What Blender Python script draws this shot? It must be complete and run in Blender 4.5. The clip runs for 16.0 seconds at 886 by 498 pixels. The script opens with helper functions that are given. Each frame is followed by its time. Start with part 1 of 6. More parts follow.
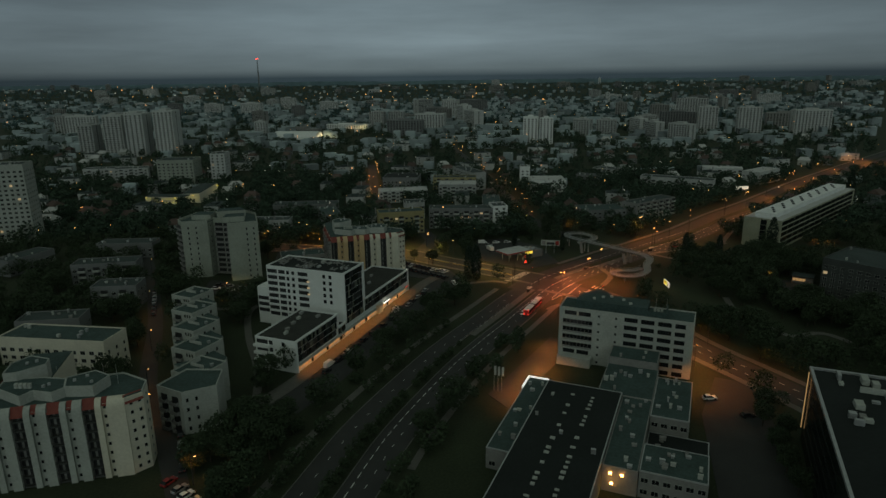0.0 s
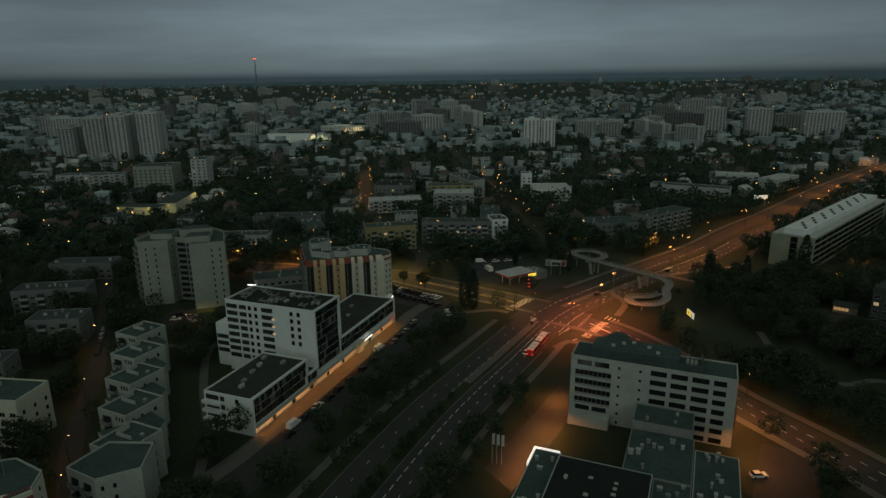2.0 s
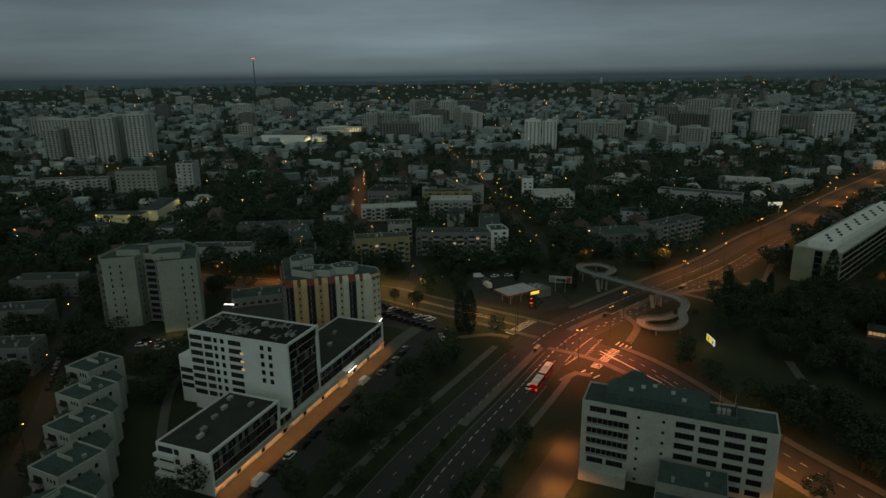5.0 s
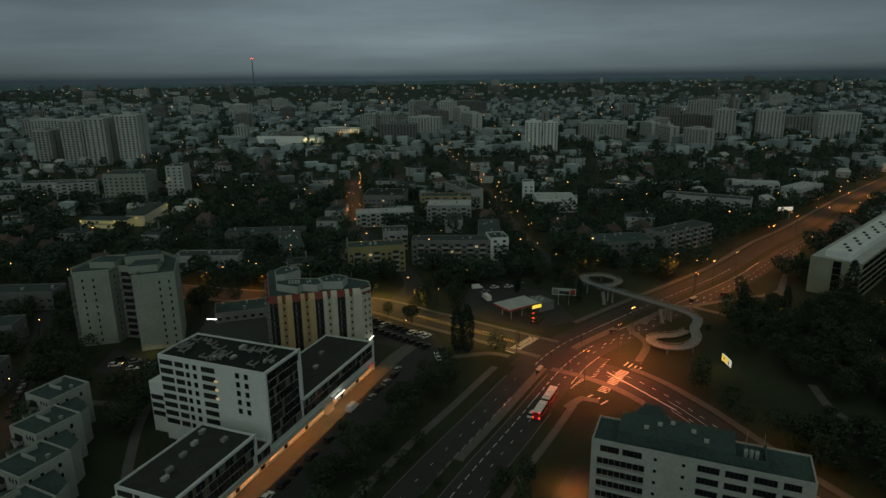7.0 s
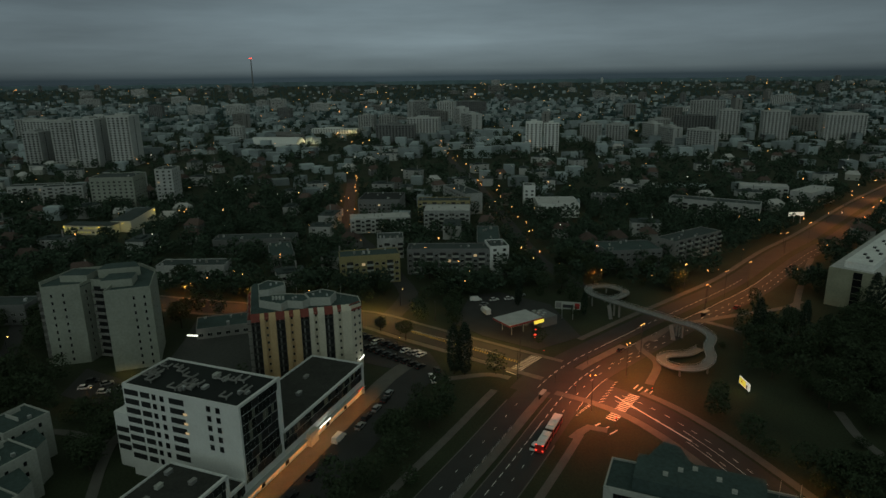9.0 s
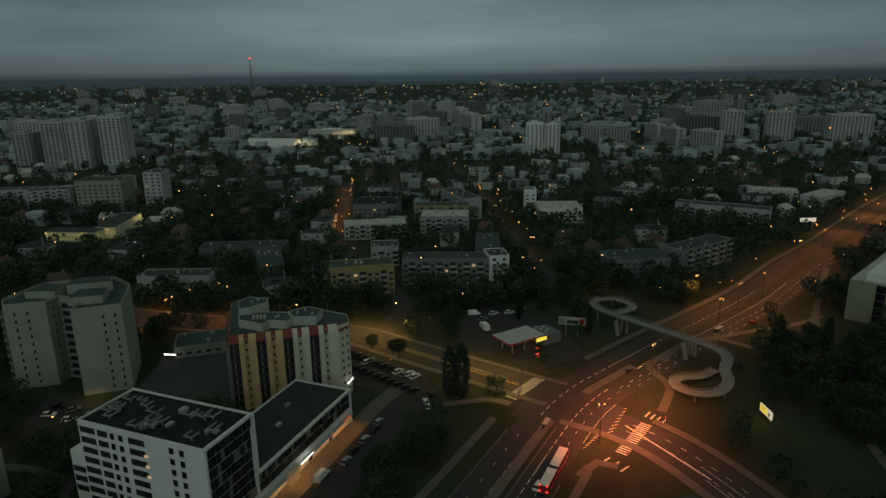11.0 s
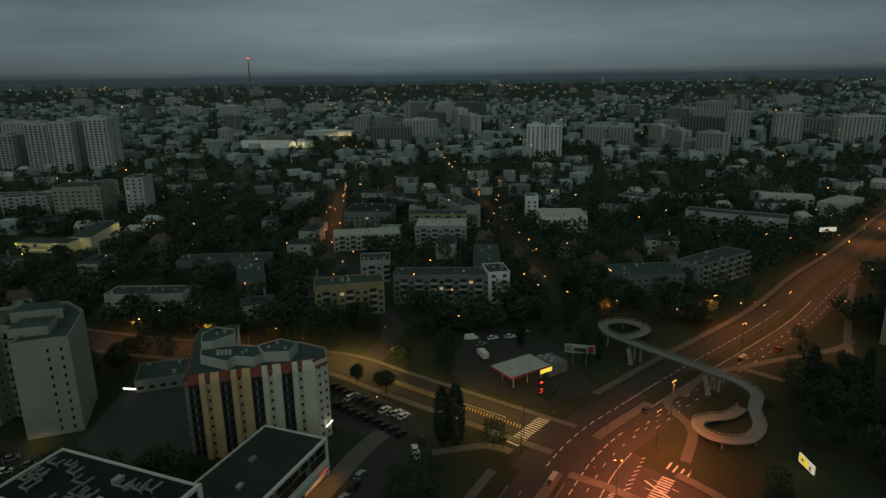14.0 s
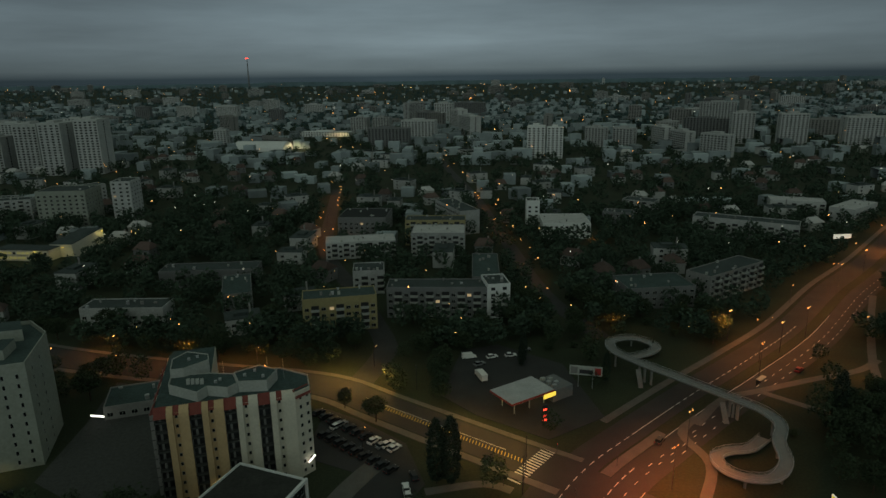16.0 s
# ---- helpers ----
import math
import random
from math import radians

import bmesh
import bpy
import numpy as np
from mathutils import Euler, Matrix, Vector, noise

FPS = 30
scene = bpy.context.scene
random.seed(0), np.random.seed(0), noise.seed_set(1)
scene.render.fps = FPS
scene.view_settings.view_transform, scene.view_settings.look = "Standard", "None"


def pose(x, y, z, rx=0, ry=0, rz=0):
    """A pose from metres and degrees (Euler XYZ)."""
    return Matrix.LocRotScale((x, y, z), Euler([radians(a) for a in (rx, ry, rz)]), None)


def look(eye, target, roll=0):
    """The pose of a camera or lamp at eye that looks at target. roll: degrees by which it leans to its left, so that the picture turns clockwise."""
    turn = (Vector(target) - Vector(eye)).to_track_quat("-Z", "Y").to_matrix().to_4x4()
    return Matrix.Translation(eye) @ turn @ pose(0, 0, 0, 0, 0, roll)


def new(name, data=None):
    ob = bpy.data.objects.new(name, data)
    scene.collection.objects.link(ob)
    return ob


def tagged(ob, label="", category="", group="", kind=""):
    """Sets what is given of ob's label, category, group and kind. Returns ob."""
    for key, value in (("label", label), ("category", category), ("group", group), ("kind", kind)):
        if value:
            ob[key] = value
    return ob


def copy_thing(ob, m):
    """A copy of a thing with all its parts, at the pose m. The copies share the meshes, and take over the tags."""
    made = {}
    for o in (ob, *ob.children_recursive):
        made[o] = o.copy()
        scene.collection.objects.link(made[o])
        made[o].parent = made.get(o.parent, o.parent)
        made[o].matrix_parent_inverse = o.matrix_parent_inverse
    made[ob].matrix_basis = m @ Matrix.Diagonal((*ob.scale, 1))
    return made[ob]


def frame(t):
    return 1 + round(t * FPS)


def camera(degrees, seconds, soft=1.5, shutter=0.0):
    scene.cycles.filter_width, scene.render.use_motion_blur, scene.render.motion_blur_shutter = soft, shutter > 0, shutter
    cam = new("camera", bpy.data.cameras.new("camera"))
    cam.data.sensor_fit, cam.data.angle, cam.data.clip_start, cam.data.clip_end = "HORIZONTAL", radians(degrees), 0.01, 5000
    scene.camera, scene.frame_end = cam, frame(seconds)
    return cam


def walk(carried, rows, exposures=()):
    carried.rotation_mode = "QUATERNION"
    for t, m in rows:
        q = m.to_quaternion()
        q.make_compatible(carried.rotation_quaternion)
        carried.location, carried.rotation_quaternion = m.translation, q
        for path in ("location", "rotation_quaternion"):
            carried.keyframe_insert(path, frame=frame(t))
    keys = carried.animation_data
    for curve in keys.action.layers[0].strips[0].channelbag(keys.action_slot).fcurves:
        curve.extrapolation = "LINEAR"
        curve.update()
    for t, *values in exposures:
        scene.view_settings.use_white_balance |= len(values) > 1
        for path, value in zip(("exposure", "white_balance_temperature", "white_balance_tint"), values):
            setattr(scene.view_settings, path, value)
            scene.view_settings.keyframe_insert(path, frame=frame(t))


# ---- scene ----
cam = camera(70.0, 16.0, soft=1.5)
# a straight, level flight: seconds and metres flown along the heading
FLOWN = [(0.0, 0.0), (0.5, 4.9), (0.9, 8.9), (1.0, 12.7), (1.1, 16.6), (1.2, 20.5), (1.3, 24.4), (1.4, 28.3), (1.5, 32.2), (1.6, 35.6),
         (2.0, 40.2), (2.5, 44.9), (3.0, 49.4), (3.5, 53.9), (4.0, 58.3), (5.0, 67.2), (6.0, 76.1), (6.5, 80.6), (7.0, 84.9), (7.5, 89.2),
         (8.0, 93.5), (8.5, 97.9), (9.0, 102.2), (9.5, 106.6), (10.3, 113.6), (11.2, 121.6), (12.0, 128.7), (12.5, 133.0), (13.0, 137.4),
         (13.5, 141.7), (14.0, 146.1), (14.5, 150.4), (15.0, 154.8), (15.5, 159.0), (16.0, 163.3)]
COURSE = radians(5.39)
walk(cam, [(t, pose(s * math.sin(COURSE), s * math.cos(COURSE), 100 + 0.0053 * s, 74.73, 0, 0) @ pose(0, 0, 0, 0, 0, -0.73)) for t, s in FLOWN])

# ---- world and large lights: a heavy overcast dusk, the brighter half of the sky behind the flight ----
world = bpy.data.worlds.new("dusk_sky")
scene.world = world
world.use_nodes = True
wt = world.node_tree
wt.nodes.clear()


def wnode(kind, **kw):
    n = wt.nodes.new(kind)
    for k, v in kw.items():
        n.inputs[k].default_value = v
    return n


tc = wnode("ShaderNodeTexCoord")
sep = wnode("ShaderNodeSeparateXYZ")
wt.links.new(tc.outputs["Generated"], sep.inputs[0])
grad = wnode("ShaderNodeValToRGB")
for pos, col in ((0.0, (0.024, 0.037, 0.043, 1)), (0.003, (0.040, 0.056, 0.062, 1)), (0.011, (0.076, 0.100, 0.106, 1)), (0.05, (0.123, 0.162, 0.177, 1)),
                 (0.10, (0.106, 0.142, 0.158, 1)), (0.30, (0.098, 0.124, 0.107, 1))):
    e = grad.color_ramp.elements.new(pos)
    e.color = col
grad.color_ramp.elements.remove(grad.color_ramp.elements[0])
grad.color_ramp.elements[-1].color = (0.088, 0.110, 0.092, 1)
wt.links.new(sep.outputs["Z"], grad.inputs[0])
stretch = wnode("ShaderNodeMapping")
stretch.inputs["Scale"].default_value = (2.2, 2.2, 17)
wt.links.new(tc.outputs["Generated"], stretch.inputs[0])
cloud = wnode("ShaderNodeTexNoise", Scale=1.6, Detail=5.0, Roughness=0.55)
wt.links.new(stretch.outputs[0], cloud.inputs["Vector"])
cr = wnode("ShaderNodeMapRange")
for k, v in (("From Min", 0.25), ("From Max", 0.75), ("To Min", 0.80), ("To Max", 1.20)):
    cr.inputs[k].default_value = v
wt.links.new(cloud.outputs[0], cr.inputs["Value"])
back = wnode("ShaderNodeMapRange")
for k, v in (("From Min", 0.35), ("From Max", -0.9), ("To Min", 1.0), ("To Max", 2.2)):
    back.inputs[k].default_value = v
wt.links.new(sep.outputs["Y"], back.inputs["Value"])
mul = wnode("ShaderNodeMath")
mul.operation = "MULTIPLY"
glow = wnode("ShaderNodeMath")
glow.operation = "ABSOLUTE"
shift = wnode("ShaderNodeMath")
shift.inputs[1].default_value = 0.02
wt.links.new(sep.outputs["X"], shift.inputs[0])
wt.links.new(shift.outputs[0], glow.inputs[0])
wide = wnode("ShaderNodeMapRange")
wide.interpolation_type = "SMOOTHSTEP"
for k, v in (("From Min", 0.0), ("From Max", 0.6), ("To Min", 1.40), ("To Max", 0.94)):
    wide.inputs[k].default_value = v
wt.links.new(glow.outputs[0], wide.inputs["Value"])
both = wnode("ShaderNodeMath")
both.operation = "MULTIPLY"
wt.links.new(cr.outputs[0], both.inputs[0])
wt.links.new(wide.outputs[0], both.inputs[1])
wt.links.new(both.outputs[0], mul.inputs[0])
wt.links.new(back.outputs[0], mul.inputs[1])
bg = wnode("ShaderNodeBackground")
wt.links.new(grad.outputs[0], bg.inputs["Color"])
wt.links.new(mul.outputs[0], bg.inputs["Strength"])
wo = wnode("ShaderNodeOutputWorld")
wt.links.new(bg.outputs[0], wo.inputs[0])

sun = new("sun", bpy.data.lights.new("sun", "SUN"))
sun.data.energy, sun.data.angle, sun.data.color = 0.145, radians(70), (0.97, 1.0, 0.86)
sun.matrix_world = look((-25, -80, 50), (0, 0, 0))


# ---- materials ----
def mat(name, base, rough=0.8, metal=0.0, var=0.25, scale=0.6, fine=6.0, bump=0.0, emit=None, power=0.0, obj=0.0, island=0.0):
    """A painted, mineral or leafy surface: base colour varied by a broad and a fine noise, in metres."""
    m = bpy.data.materials.new(name)
    m.use_nodes = True
    nt = m.node_tree
    b = nt.nodes["Principled BSDF"]
    b.inputs["Roughness"].default_value, b.inputs["Metallic"].default_value = rough, metal
    b.inputs["Specular IOR Level"].default_value = 0.3
    geo = nt.nodes.new("ShaderNodeNewGeometry")
    n1, n2 = nt.nodes.new("ShaderNodeTexNoise"), nt.nodes.new("ShaderNodeTexNoise")
    n1.inputs["Scale"].default_value, n1.inputs["Detail"].default_value = scale, 4
    n2.inputs["Scale"].default_value, n2.inputs["Detail"].default_value = fine, 2
    for n in (n1, n2):
        nt.links.new(geo.outputs["Position"], n.inputs["Vector"])
    add = nt.nodes.new("ShaderNodeMath")
    add.operation = "ADD"
    nt.links.new(n1.outputs[0], add.inputs[0])
    nt.links.new(n2.outputs[0], add.inputs[1])
    last = add.outputs[0]
    if obj or island:
        more = nt.nodes.new("ShaderNodeMath")
        more.operation = "MULTIPLY_ADD"
        if obj:
            nt.links.new(nt.nodes.new("ShaderNodeObjectInfo").outputs["Random"], more.inputs[0])
        else:
            nt.links.new(geo.outputs["Random Per Island"], more.inputs[0])
        more.inputs[1].default_value = obj or island
        nt.links.new(last, more.inputs[2])
        last = more.outputs[0]
    ramp = nt.nodes.new("ShaderNodeMapRange")
    top = 1.45 + (obj or island)
    for k, v in (("From Min", 0.55), ("From Max", top), ("To Min", 1 - var), ("To Max", 1 + var)):
        ramp.inputs[k].default_value = v
    nt.links.new(last, ramp.inputs["Value"])
    mix = nt.nodes.new("ShaderNodeVectorMath")
    mix.operation = "SCALE"
    mix.inputs[0].default_value = base
    nt.links.new(ramp.outputs[0], mix.inputs["Scale"])
    nt.links.new(mix.outputs[0], b.inputs["Base Color"])
    if bump:
        bn = nt.nodes.new("ShaderNodeBump")
        bn.inputs["Strength"].default_value, bn.inputs["Distance"].default_value = bump, 0.05
        nt.links.new(n2.outputs[0], bn.inputs["Height"])
        nt.links.new(bn.outputs[0], b.inputs["Normal"])
    if emit:
        b.inputs["Emission Color"].default_value = (*emit, 1)
        b.inputs["Emission Strength"].default_value = power
    return m


GRASS = mat("grass", (0.024, 0.033, 0.016), 0.95, var=0.5, scale=0.05, fine=1.5, bump=0.4)
ASPHALT = mat("asphalt", (0.036, 0.037, 0.036), 0.85, var=0.3, scale=0.12, fine=3.0, bump=0.2)
PATHM = mat("concrete_paving", (0.105, 0.102, 0.092), 0.9, var=0.25, scale=0.3, fine=4.0)
KERB = mat("kerb_stone", (0.12, 0.118, 0.11), 0.9, var=0.25, scale=0.5)
PAINT = mat("road_paint", (0.58, 0.58, 0.56), 0.7, var=0.3, scale=1.5, fine=9)
YPAINT = mat("yellow_paint", (0.55, 0.40, 0.08), 0.7, var=0.3, scale=1.5, fine=9)
WHITE = mat("white_render", (0.62, 0.635, 0.62), 0.85, var=0.10, scale=0.25, fine=2.0)
OFFWHITE = mat("weathered_pale_render", (0.33, 0.345, 0.315), 0.88, var=0.18, scale=0.2, fine=1.6)
CREAM = mat("cream_render", (0.52, 0.49, 0.40), 0.88, var=0.14, scale=0.2, fine=1.6)
YELLOW = mat("ochre_render", (0.46, 0.33, 0.18), 0.88, var=0.14, scale=0.2, fine=1.6)
GREY = mat("grey_render", (0.15, 0.155, 0.155), 0.9, var=0.25, scale=0.2, fine=1.6, obj=0.5)
PALE = mat("pale_house_render", (0.36, 0.37, 0.36), 0.9, var=0.5, scale=0.2, fine=1.6, obj=0.8)
DULL = mat("dull_concrete", (0.20, 0.20, 0.19), 0.9, var=0.3, scale=0.15, fine=1.2, obj=0.5)
REDTILE = mat("red_roof_tile", (0.17, 0.045, 0.035), 0.8, var=0.3, scale=0.6, fine=5, bump=0.3)
ROOFRED = mat("weathered_tile_roof", (0.085, 0.060, 0.052), 0.9, var=0.5, scale=0.4, fine=4, obj=0.8)
FELT = mat("roof_felt", (0.042, 0.056, 0.054), 0.9, var=0.4, scale=0.12, fine=1.2, bump=0.2)
DARKFELT = mat("black_roof_felt", (0.010, 0.014, 0.013), 0.85, var=0.35, scale=0.1, fine=1.0)
WORNFELT = mat("worn_brown_roof_felt", (0.032, 0.034, 0.030), 0.9, var=0.45, scale=0.25, fine=1.5)
SHEETROOF = mat("bright_sheet_roof", (0.68, 0.69, 0.68), 0.6, var=0.2, scale=0.15, fine=1.5)
GREENISH = mat("greenish_cream_panel", (0.27, 0.275, 0.20), 0.88, var=0.2, scale=0.2, fine=1.5)
TOWERWALL = mat("aged_panel_concrete", (0.265, 0.285, 0.245), 0.9, var=0.2, scale=0.15, fine=1.2)
DARKCLAD = mat("dark_office_cladding", (0.045, 0.05, 0.046), 0.6, var=0.3, scale=0.2)
OLIVE = mat("dim_yellow_render", (0.27, 0.235, 0.12), 0.9, var=0.2, scale=0.2, fine=1.6)
PALEROOF = mat("pale_roof_sheet", (0.42, 0.42, 0.41), 0.7, var=0.25, scale=0.2, fine=1.5)
GREENROOF = mat("grey_green_roof_felt", (0.042, 0.066, 0.062), 0.9, var=0.4, scale=0.15, fine=1.2)
METAL = mat("galvanised_metal", (0.45, 0.46, 0.46), 0.45, 0.7, var=0.2)
DARKMETAL = mat("dark_metal", (0.05, 0.05, 0.055), 0.5, 0.5, var=0.2)
GLASS = mat("dark_window_glass", (0.010, 0.012, 0.013), 0.12, var=0.3, obj=0.4)
CURTAIN = mat("dark_glazed_panel", (0.018, 0.022, 0.021), 0.15, var=0.6, obj=0.8)
PANELGREEN = mat("pale_green_panel", (0.11, 0.12, 0.09), 0.5, var=0.4, obj=0.8)
# near-black for dark glazing and for loggia and balcony shade put into colour
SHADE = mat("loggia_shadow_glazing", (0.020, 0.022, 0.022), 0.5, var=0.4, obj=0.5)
BARK = mat("bark", (0.05, 0.04, 0.03), 0.95, var=0.3, scale=2)
LEAF = mat("leaves", (0.029, 0.046, 0.022), 0.9, var=0.5, scale=0.15, fine=2.0, island=1.2)
LEAFDARK = mat("conifer_leaves", (0.017, 0.031, 0.019), 0.9, var=0.5, scale=0.2, fine=2.0, island=1.2)
# paler, bluer copy of the leaves, a little haze put into the colour
FARHAZELEAF = mat("hazed_distant_leaves", (0.036, 0.060, 0.038), 0.95, var=0.45, scale=0.02, fine=0.3, island=1.0)
TYRE = mat("tyre_rubber", (0.015, 0.015, 0.015), 0.9)
RUST = mat("red_cladding", (0.30, 0.03, 0.025), 0.6)
BUSRED = mat("bus_red", (0.45, 0.03, 0.03), 0.4)
BUSWHITE = mat("bus_white", (0.75, 0.72, 0.68), 0.4, var=0.08)
TERRACE = mat("dark_gravel", (0.055, 0.058, 0.054), 0.95, var=0.4, scale=1.0, fine=8)
SODIUM = mat("sodium_lamp_glass", (0.8, 0.5, 0.2), 0.4, emit=(1.0, 0.42, 0.10), power=14)
SODIUMFAR = mat("distant_sodium_lamp", (0.8, 0.5, 0.2), 0.4, emit=(1.0, 0.38, 0.095), power=6.5)
WHITEFAR = mat("distant_white_lamp", (0.8, 0.8, 0.8), 0.4, emit=(1.0, 0.92, 0.72), power=1.6)
WARMWIN = mat("lit_shop_window", (0.4, 0.3, 0.2), 0.3, var=0.3, emit=(1.0, 0.58, 0.22), power=0.32, obj=0.6)
WARMROOM = mat("lit_room_window", (0.4, 0.3, 0.2), 0.3, emit=(1.0, 0.7, 0.35), power=0.35)
TUBE = mat("white_light_strip", (0.8, 0.8, 0.8), 0.4, emit=(1.0, 0.97, 0.85), power=2.2)
WHITESIGN = mat("lit_white_fascia", (0.8, 0.8, 0.8), 0.4, emit=(1.0, 0.98, 0.9), power=0.85)
REDGLOW = mat("red_lamp", (0.6, 0.05, 0.03), 0.4, emit=(1.0, 0.06, 0.03), power=3.0)
SCHOOLGLOW = mat("lit_classroom_window", (0.4, 0.4, 0.2), 0.3, emit=(1.0, 0.85, 0.25), power=0.16)
YELLOWGLOW = mat("lit_yellow_sign", (0.7, 0.5, 0.1), 0.4, emit=(1.0, 0.75, 0.08), power=0.9)
SIGNRED = mat("red_shop_sign", (0.6, 0.05, 0.03), 0.4, emit=(1.0, 0.10, 0.04), power=0.6)
BOARDLIT = mat("lit_board_white", (0.7, 0.7, 0.65), 0.5, emit=(1.0, 0.95, 0.75), power=0.4)
BOARDYELLOW = mat("lit_board_yellow", (0.7, 0.6, 0.1), 0.5, emit=(1.0, 0.78, 0.08), power=0.55)
# leaves lifted and blued further: distance haze put into the colour
HORIZONHAZELEAF = mat("hazed_horizon_leaves", (0.062, 0.105, 0.105), 0.95, var=0.5, scale=0.02, fine=0.3, island=1.0)
# the pale blue-grey of the backdrop is distance haze, painted in
HAZE = mat("hazy_distant_woods", (0.110, 0.165, 0.185), 1.0, var=0.3, scale=0.004, fine=0.02)


# ---- mesh helpers ----
def box(bm, x0, y0, z0, x1, y1, z1, slot=0):
    v = [bm.verts.new(p) for p in ((x0, y0, z0), (x1, y0, z0), (x1, y1, z0), (x0, y1, z0), (x0, y0, z1), (x1, y0, z1), (x1, y1, z1), (x0, y1, z1))]
    for q in ((3, 2, 1, 0), (4, 5, 6, 7), (0, 1, 5, 4), (1, 2, 6, 5), (2, 3, 7, 6), (3, 0, 4, 7)):
        bm.faces.new([v[i] for i in q]).material_index = slot


def prism(bm, poly, z0, z1, slot=0, top=None):
    """An upright prism over a counter-clockwise outline."""
    a = [bm.verts.new((x, y, z0)) for x, y in poly]
    b = [bm.verts.new((x, y, z1)) for x, y in poly]
    bm.faces.new(list(reversed(a))).material_index = slot
    bm.faces.new(b).material_index = slot if top is None else top
    for i in range(len(poly)):
        j = (i + 1) % len(poly)
        bm.faces.new((a[i], a[j], b[j], b[i])).material_index = slot


def tube(bm, a, b, r0, r1, sides=6, slot=0):
    a, b = Vector(a), Vector(b)
    q = (b - a).to_track_quat("Z", "Y")
    rings = []
    for c, r in ((a, r0), (b, r1)):
        rings.append([bm.verts.new(c + q @ Vector((r * math.cos(i * math.tau / sides), r * math.sin(i * math.tau / sides), 0))) for i in range(sides)])
    for i in range(sides):
        j = (i + 1) % sides
        bm.faces.new((rings[0][i], rings[0][j], rings[1][j], rings[1][i])).material_index = slot
    bm.faces.new(list(reversed(rings[0]))).material_index = slot
    bm.faces.new(rings[1]).material_index = slot


def mesh_of(name, bm, *mats):
    me = bpy.data.meshes.new(name)
    bm.to_mesh(me)
    bm.free()
    for m in mats:
        me.materials.append(m)
    return me


def part(name, bm, material, parent, label=""):
    mats = material if isinstance(material, (tuple, list)) else (material,)
    ob = new(name, mesh_of(name, bm, *mats))
    ob.parent = parent
    if label:
        ob["label"] = label
    return ob


def put(name, me, parent, x, y, z, rz=0.0, sx=1.0, sz=1.0):
    """Another piece on a shared mesh."""
    ob = new(name, me)
    ob.parent = parent
    ob.location, ob.rotation_euler, ob.scale = (x, y, z), (0, 0, rz), (sx, 1, sz)
    return ob


def thing(name, x, y, ang=0.0, z=0.0, label="", category="", group="", kind=""):
    ob = new(name)
    ob.empty_display_size = 0.5
    ob.location, ob.rotation_euler = (x, y, z), (0, 0, ang)
    return tagged(ob, label, category, group, kind)


def simple(name, make, mats, x=0, y=0, ang=0.0, z=0.0, **tags):
    """A thing of one mesh."""
    bm = bmesh.new()
    make(bm)
    ob = new(name, mesh_of(name, bm, *(mats if isinstance(mats, (tuple, list)) else (mats,))))
    ob.location, ob.rotation_euler = (x, y, z), (0, 0, ang)
    return tagged(ob, **tags)


def spline(pts, step=3.0):
    """A smooth line through a few points, as a list of (place, way)."""
    p = [Vector(q) for q in pts]
    p = [2 * p[0] - p[1]] + p + [2 * p[-1] - p[-2]]
    out = []
    for i in range(1, len(p) - 2):
        n = max(1, int((p[i + 1] - p[i]).length / step))
        for k in range(n):
            t = k / n
            a, b, c, d = p[i - 1], p[i], p[i + 1], p[i + 2]
            out.append(0.5 * (2 * b + (c - a) * t + (2 * a - 5 * b + 4 * c - d) * t * t + (3 * b - a - 3 * c + d) * t ** 3))
    out.append(p[-2].copy())
    res = []
    for i, q in enumerate(out):
        w = out[min(i + 1, len(out) - 1)] - out[max(i - 1, 0)]
        res.append((q, w.normalized()))
    return res


def side(q, w, off):
    return Vector((q.x + w.y * off, q.y - w.x * off))


def ribbon(bm, line, o0, o1, z0, z1, slot=0):
    """A strip between two offsets from a line (plus: to its right), with edges down to z0."""
    rows = []
    for q, w in line:
        a, b = side(q, w, o0), side(q, w, o1)
        rows.append([bm.verts.new((a.x, a.y, z0)), bm.verts.new((a.x, a.y, z1)), bm.verts.new((b.x, b.y, z1)), bm.verts.new((b.x, b.y, z0))])
    for r, s in zip(rows, rows[1:]):
        for i in range(3):
            bm.faces.new((r[i], r[i + 1], s[i + 1], s[i])).material_index = slot


def near(line, x, y):
    """Distance from a line and the side on which the point lies."""
    best, off = 1e9, 0
    for q, w in line:
        d = math.hypot(x - q.x, y - q.y)
        if d < best:
            best, off = d, (x - q.x) * w.y - (y - q.y) * w.x
    return best, off


def lamp_light(x, y, z, power, colour=(1.0, 0.42, 0.10), size=0.4, wide=168):
    li = new("street_or_fill_light", bpy.data.lights.new("street_or_fill_light", "SPOT"))
    li.data.energy, li.data.color, li.data.shadow_soft_size = power, colour, size
    li.data.spot_size, li.data.spot_blend = radians(wide), 0.5
    li.location = (x, y, z)


# ---- ground, roads and paths ----
def land(r):
    """The land rises gently towards the far woods."""
    f = min(1.0, max(0.0, (r - 1900) / 2700))
    return 46 * f * f * (3 - 2 * f)


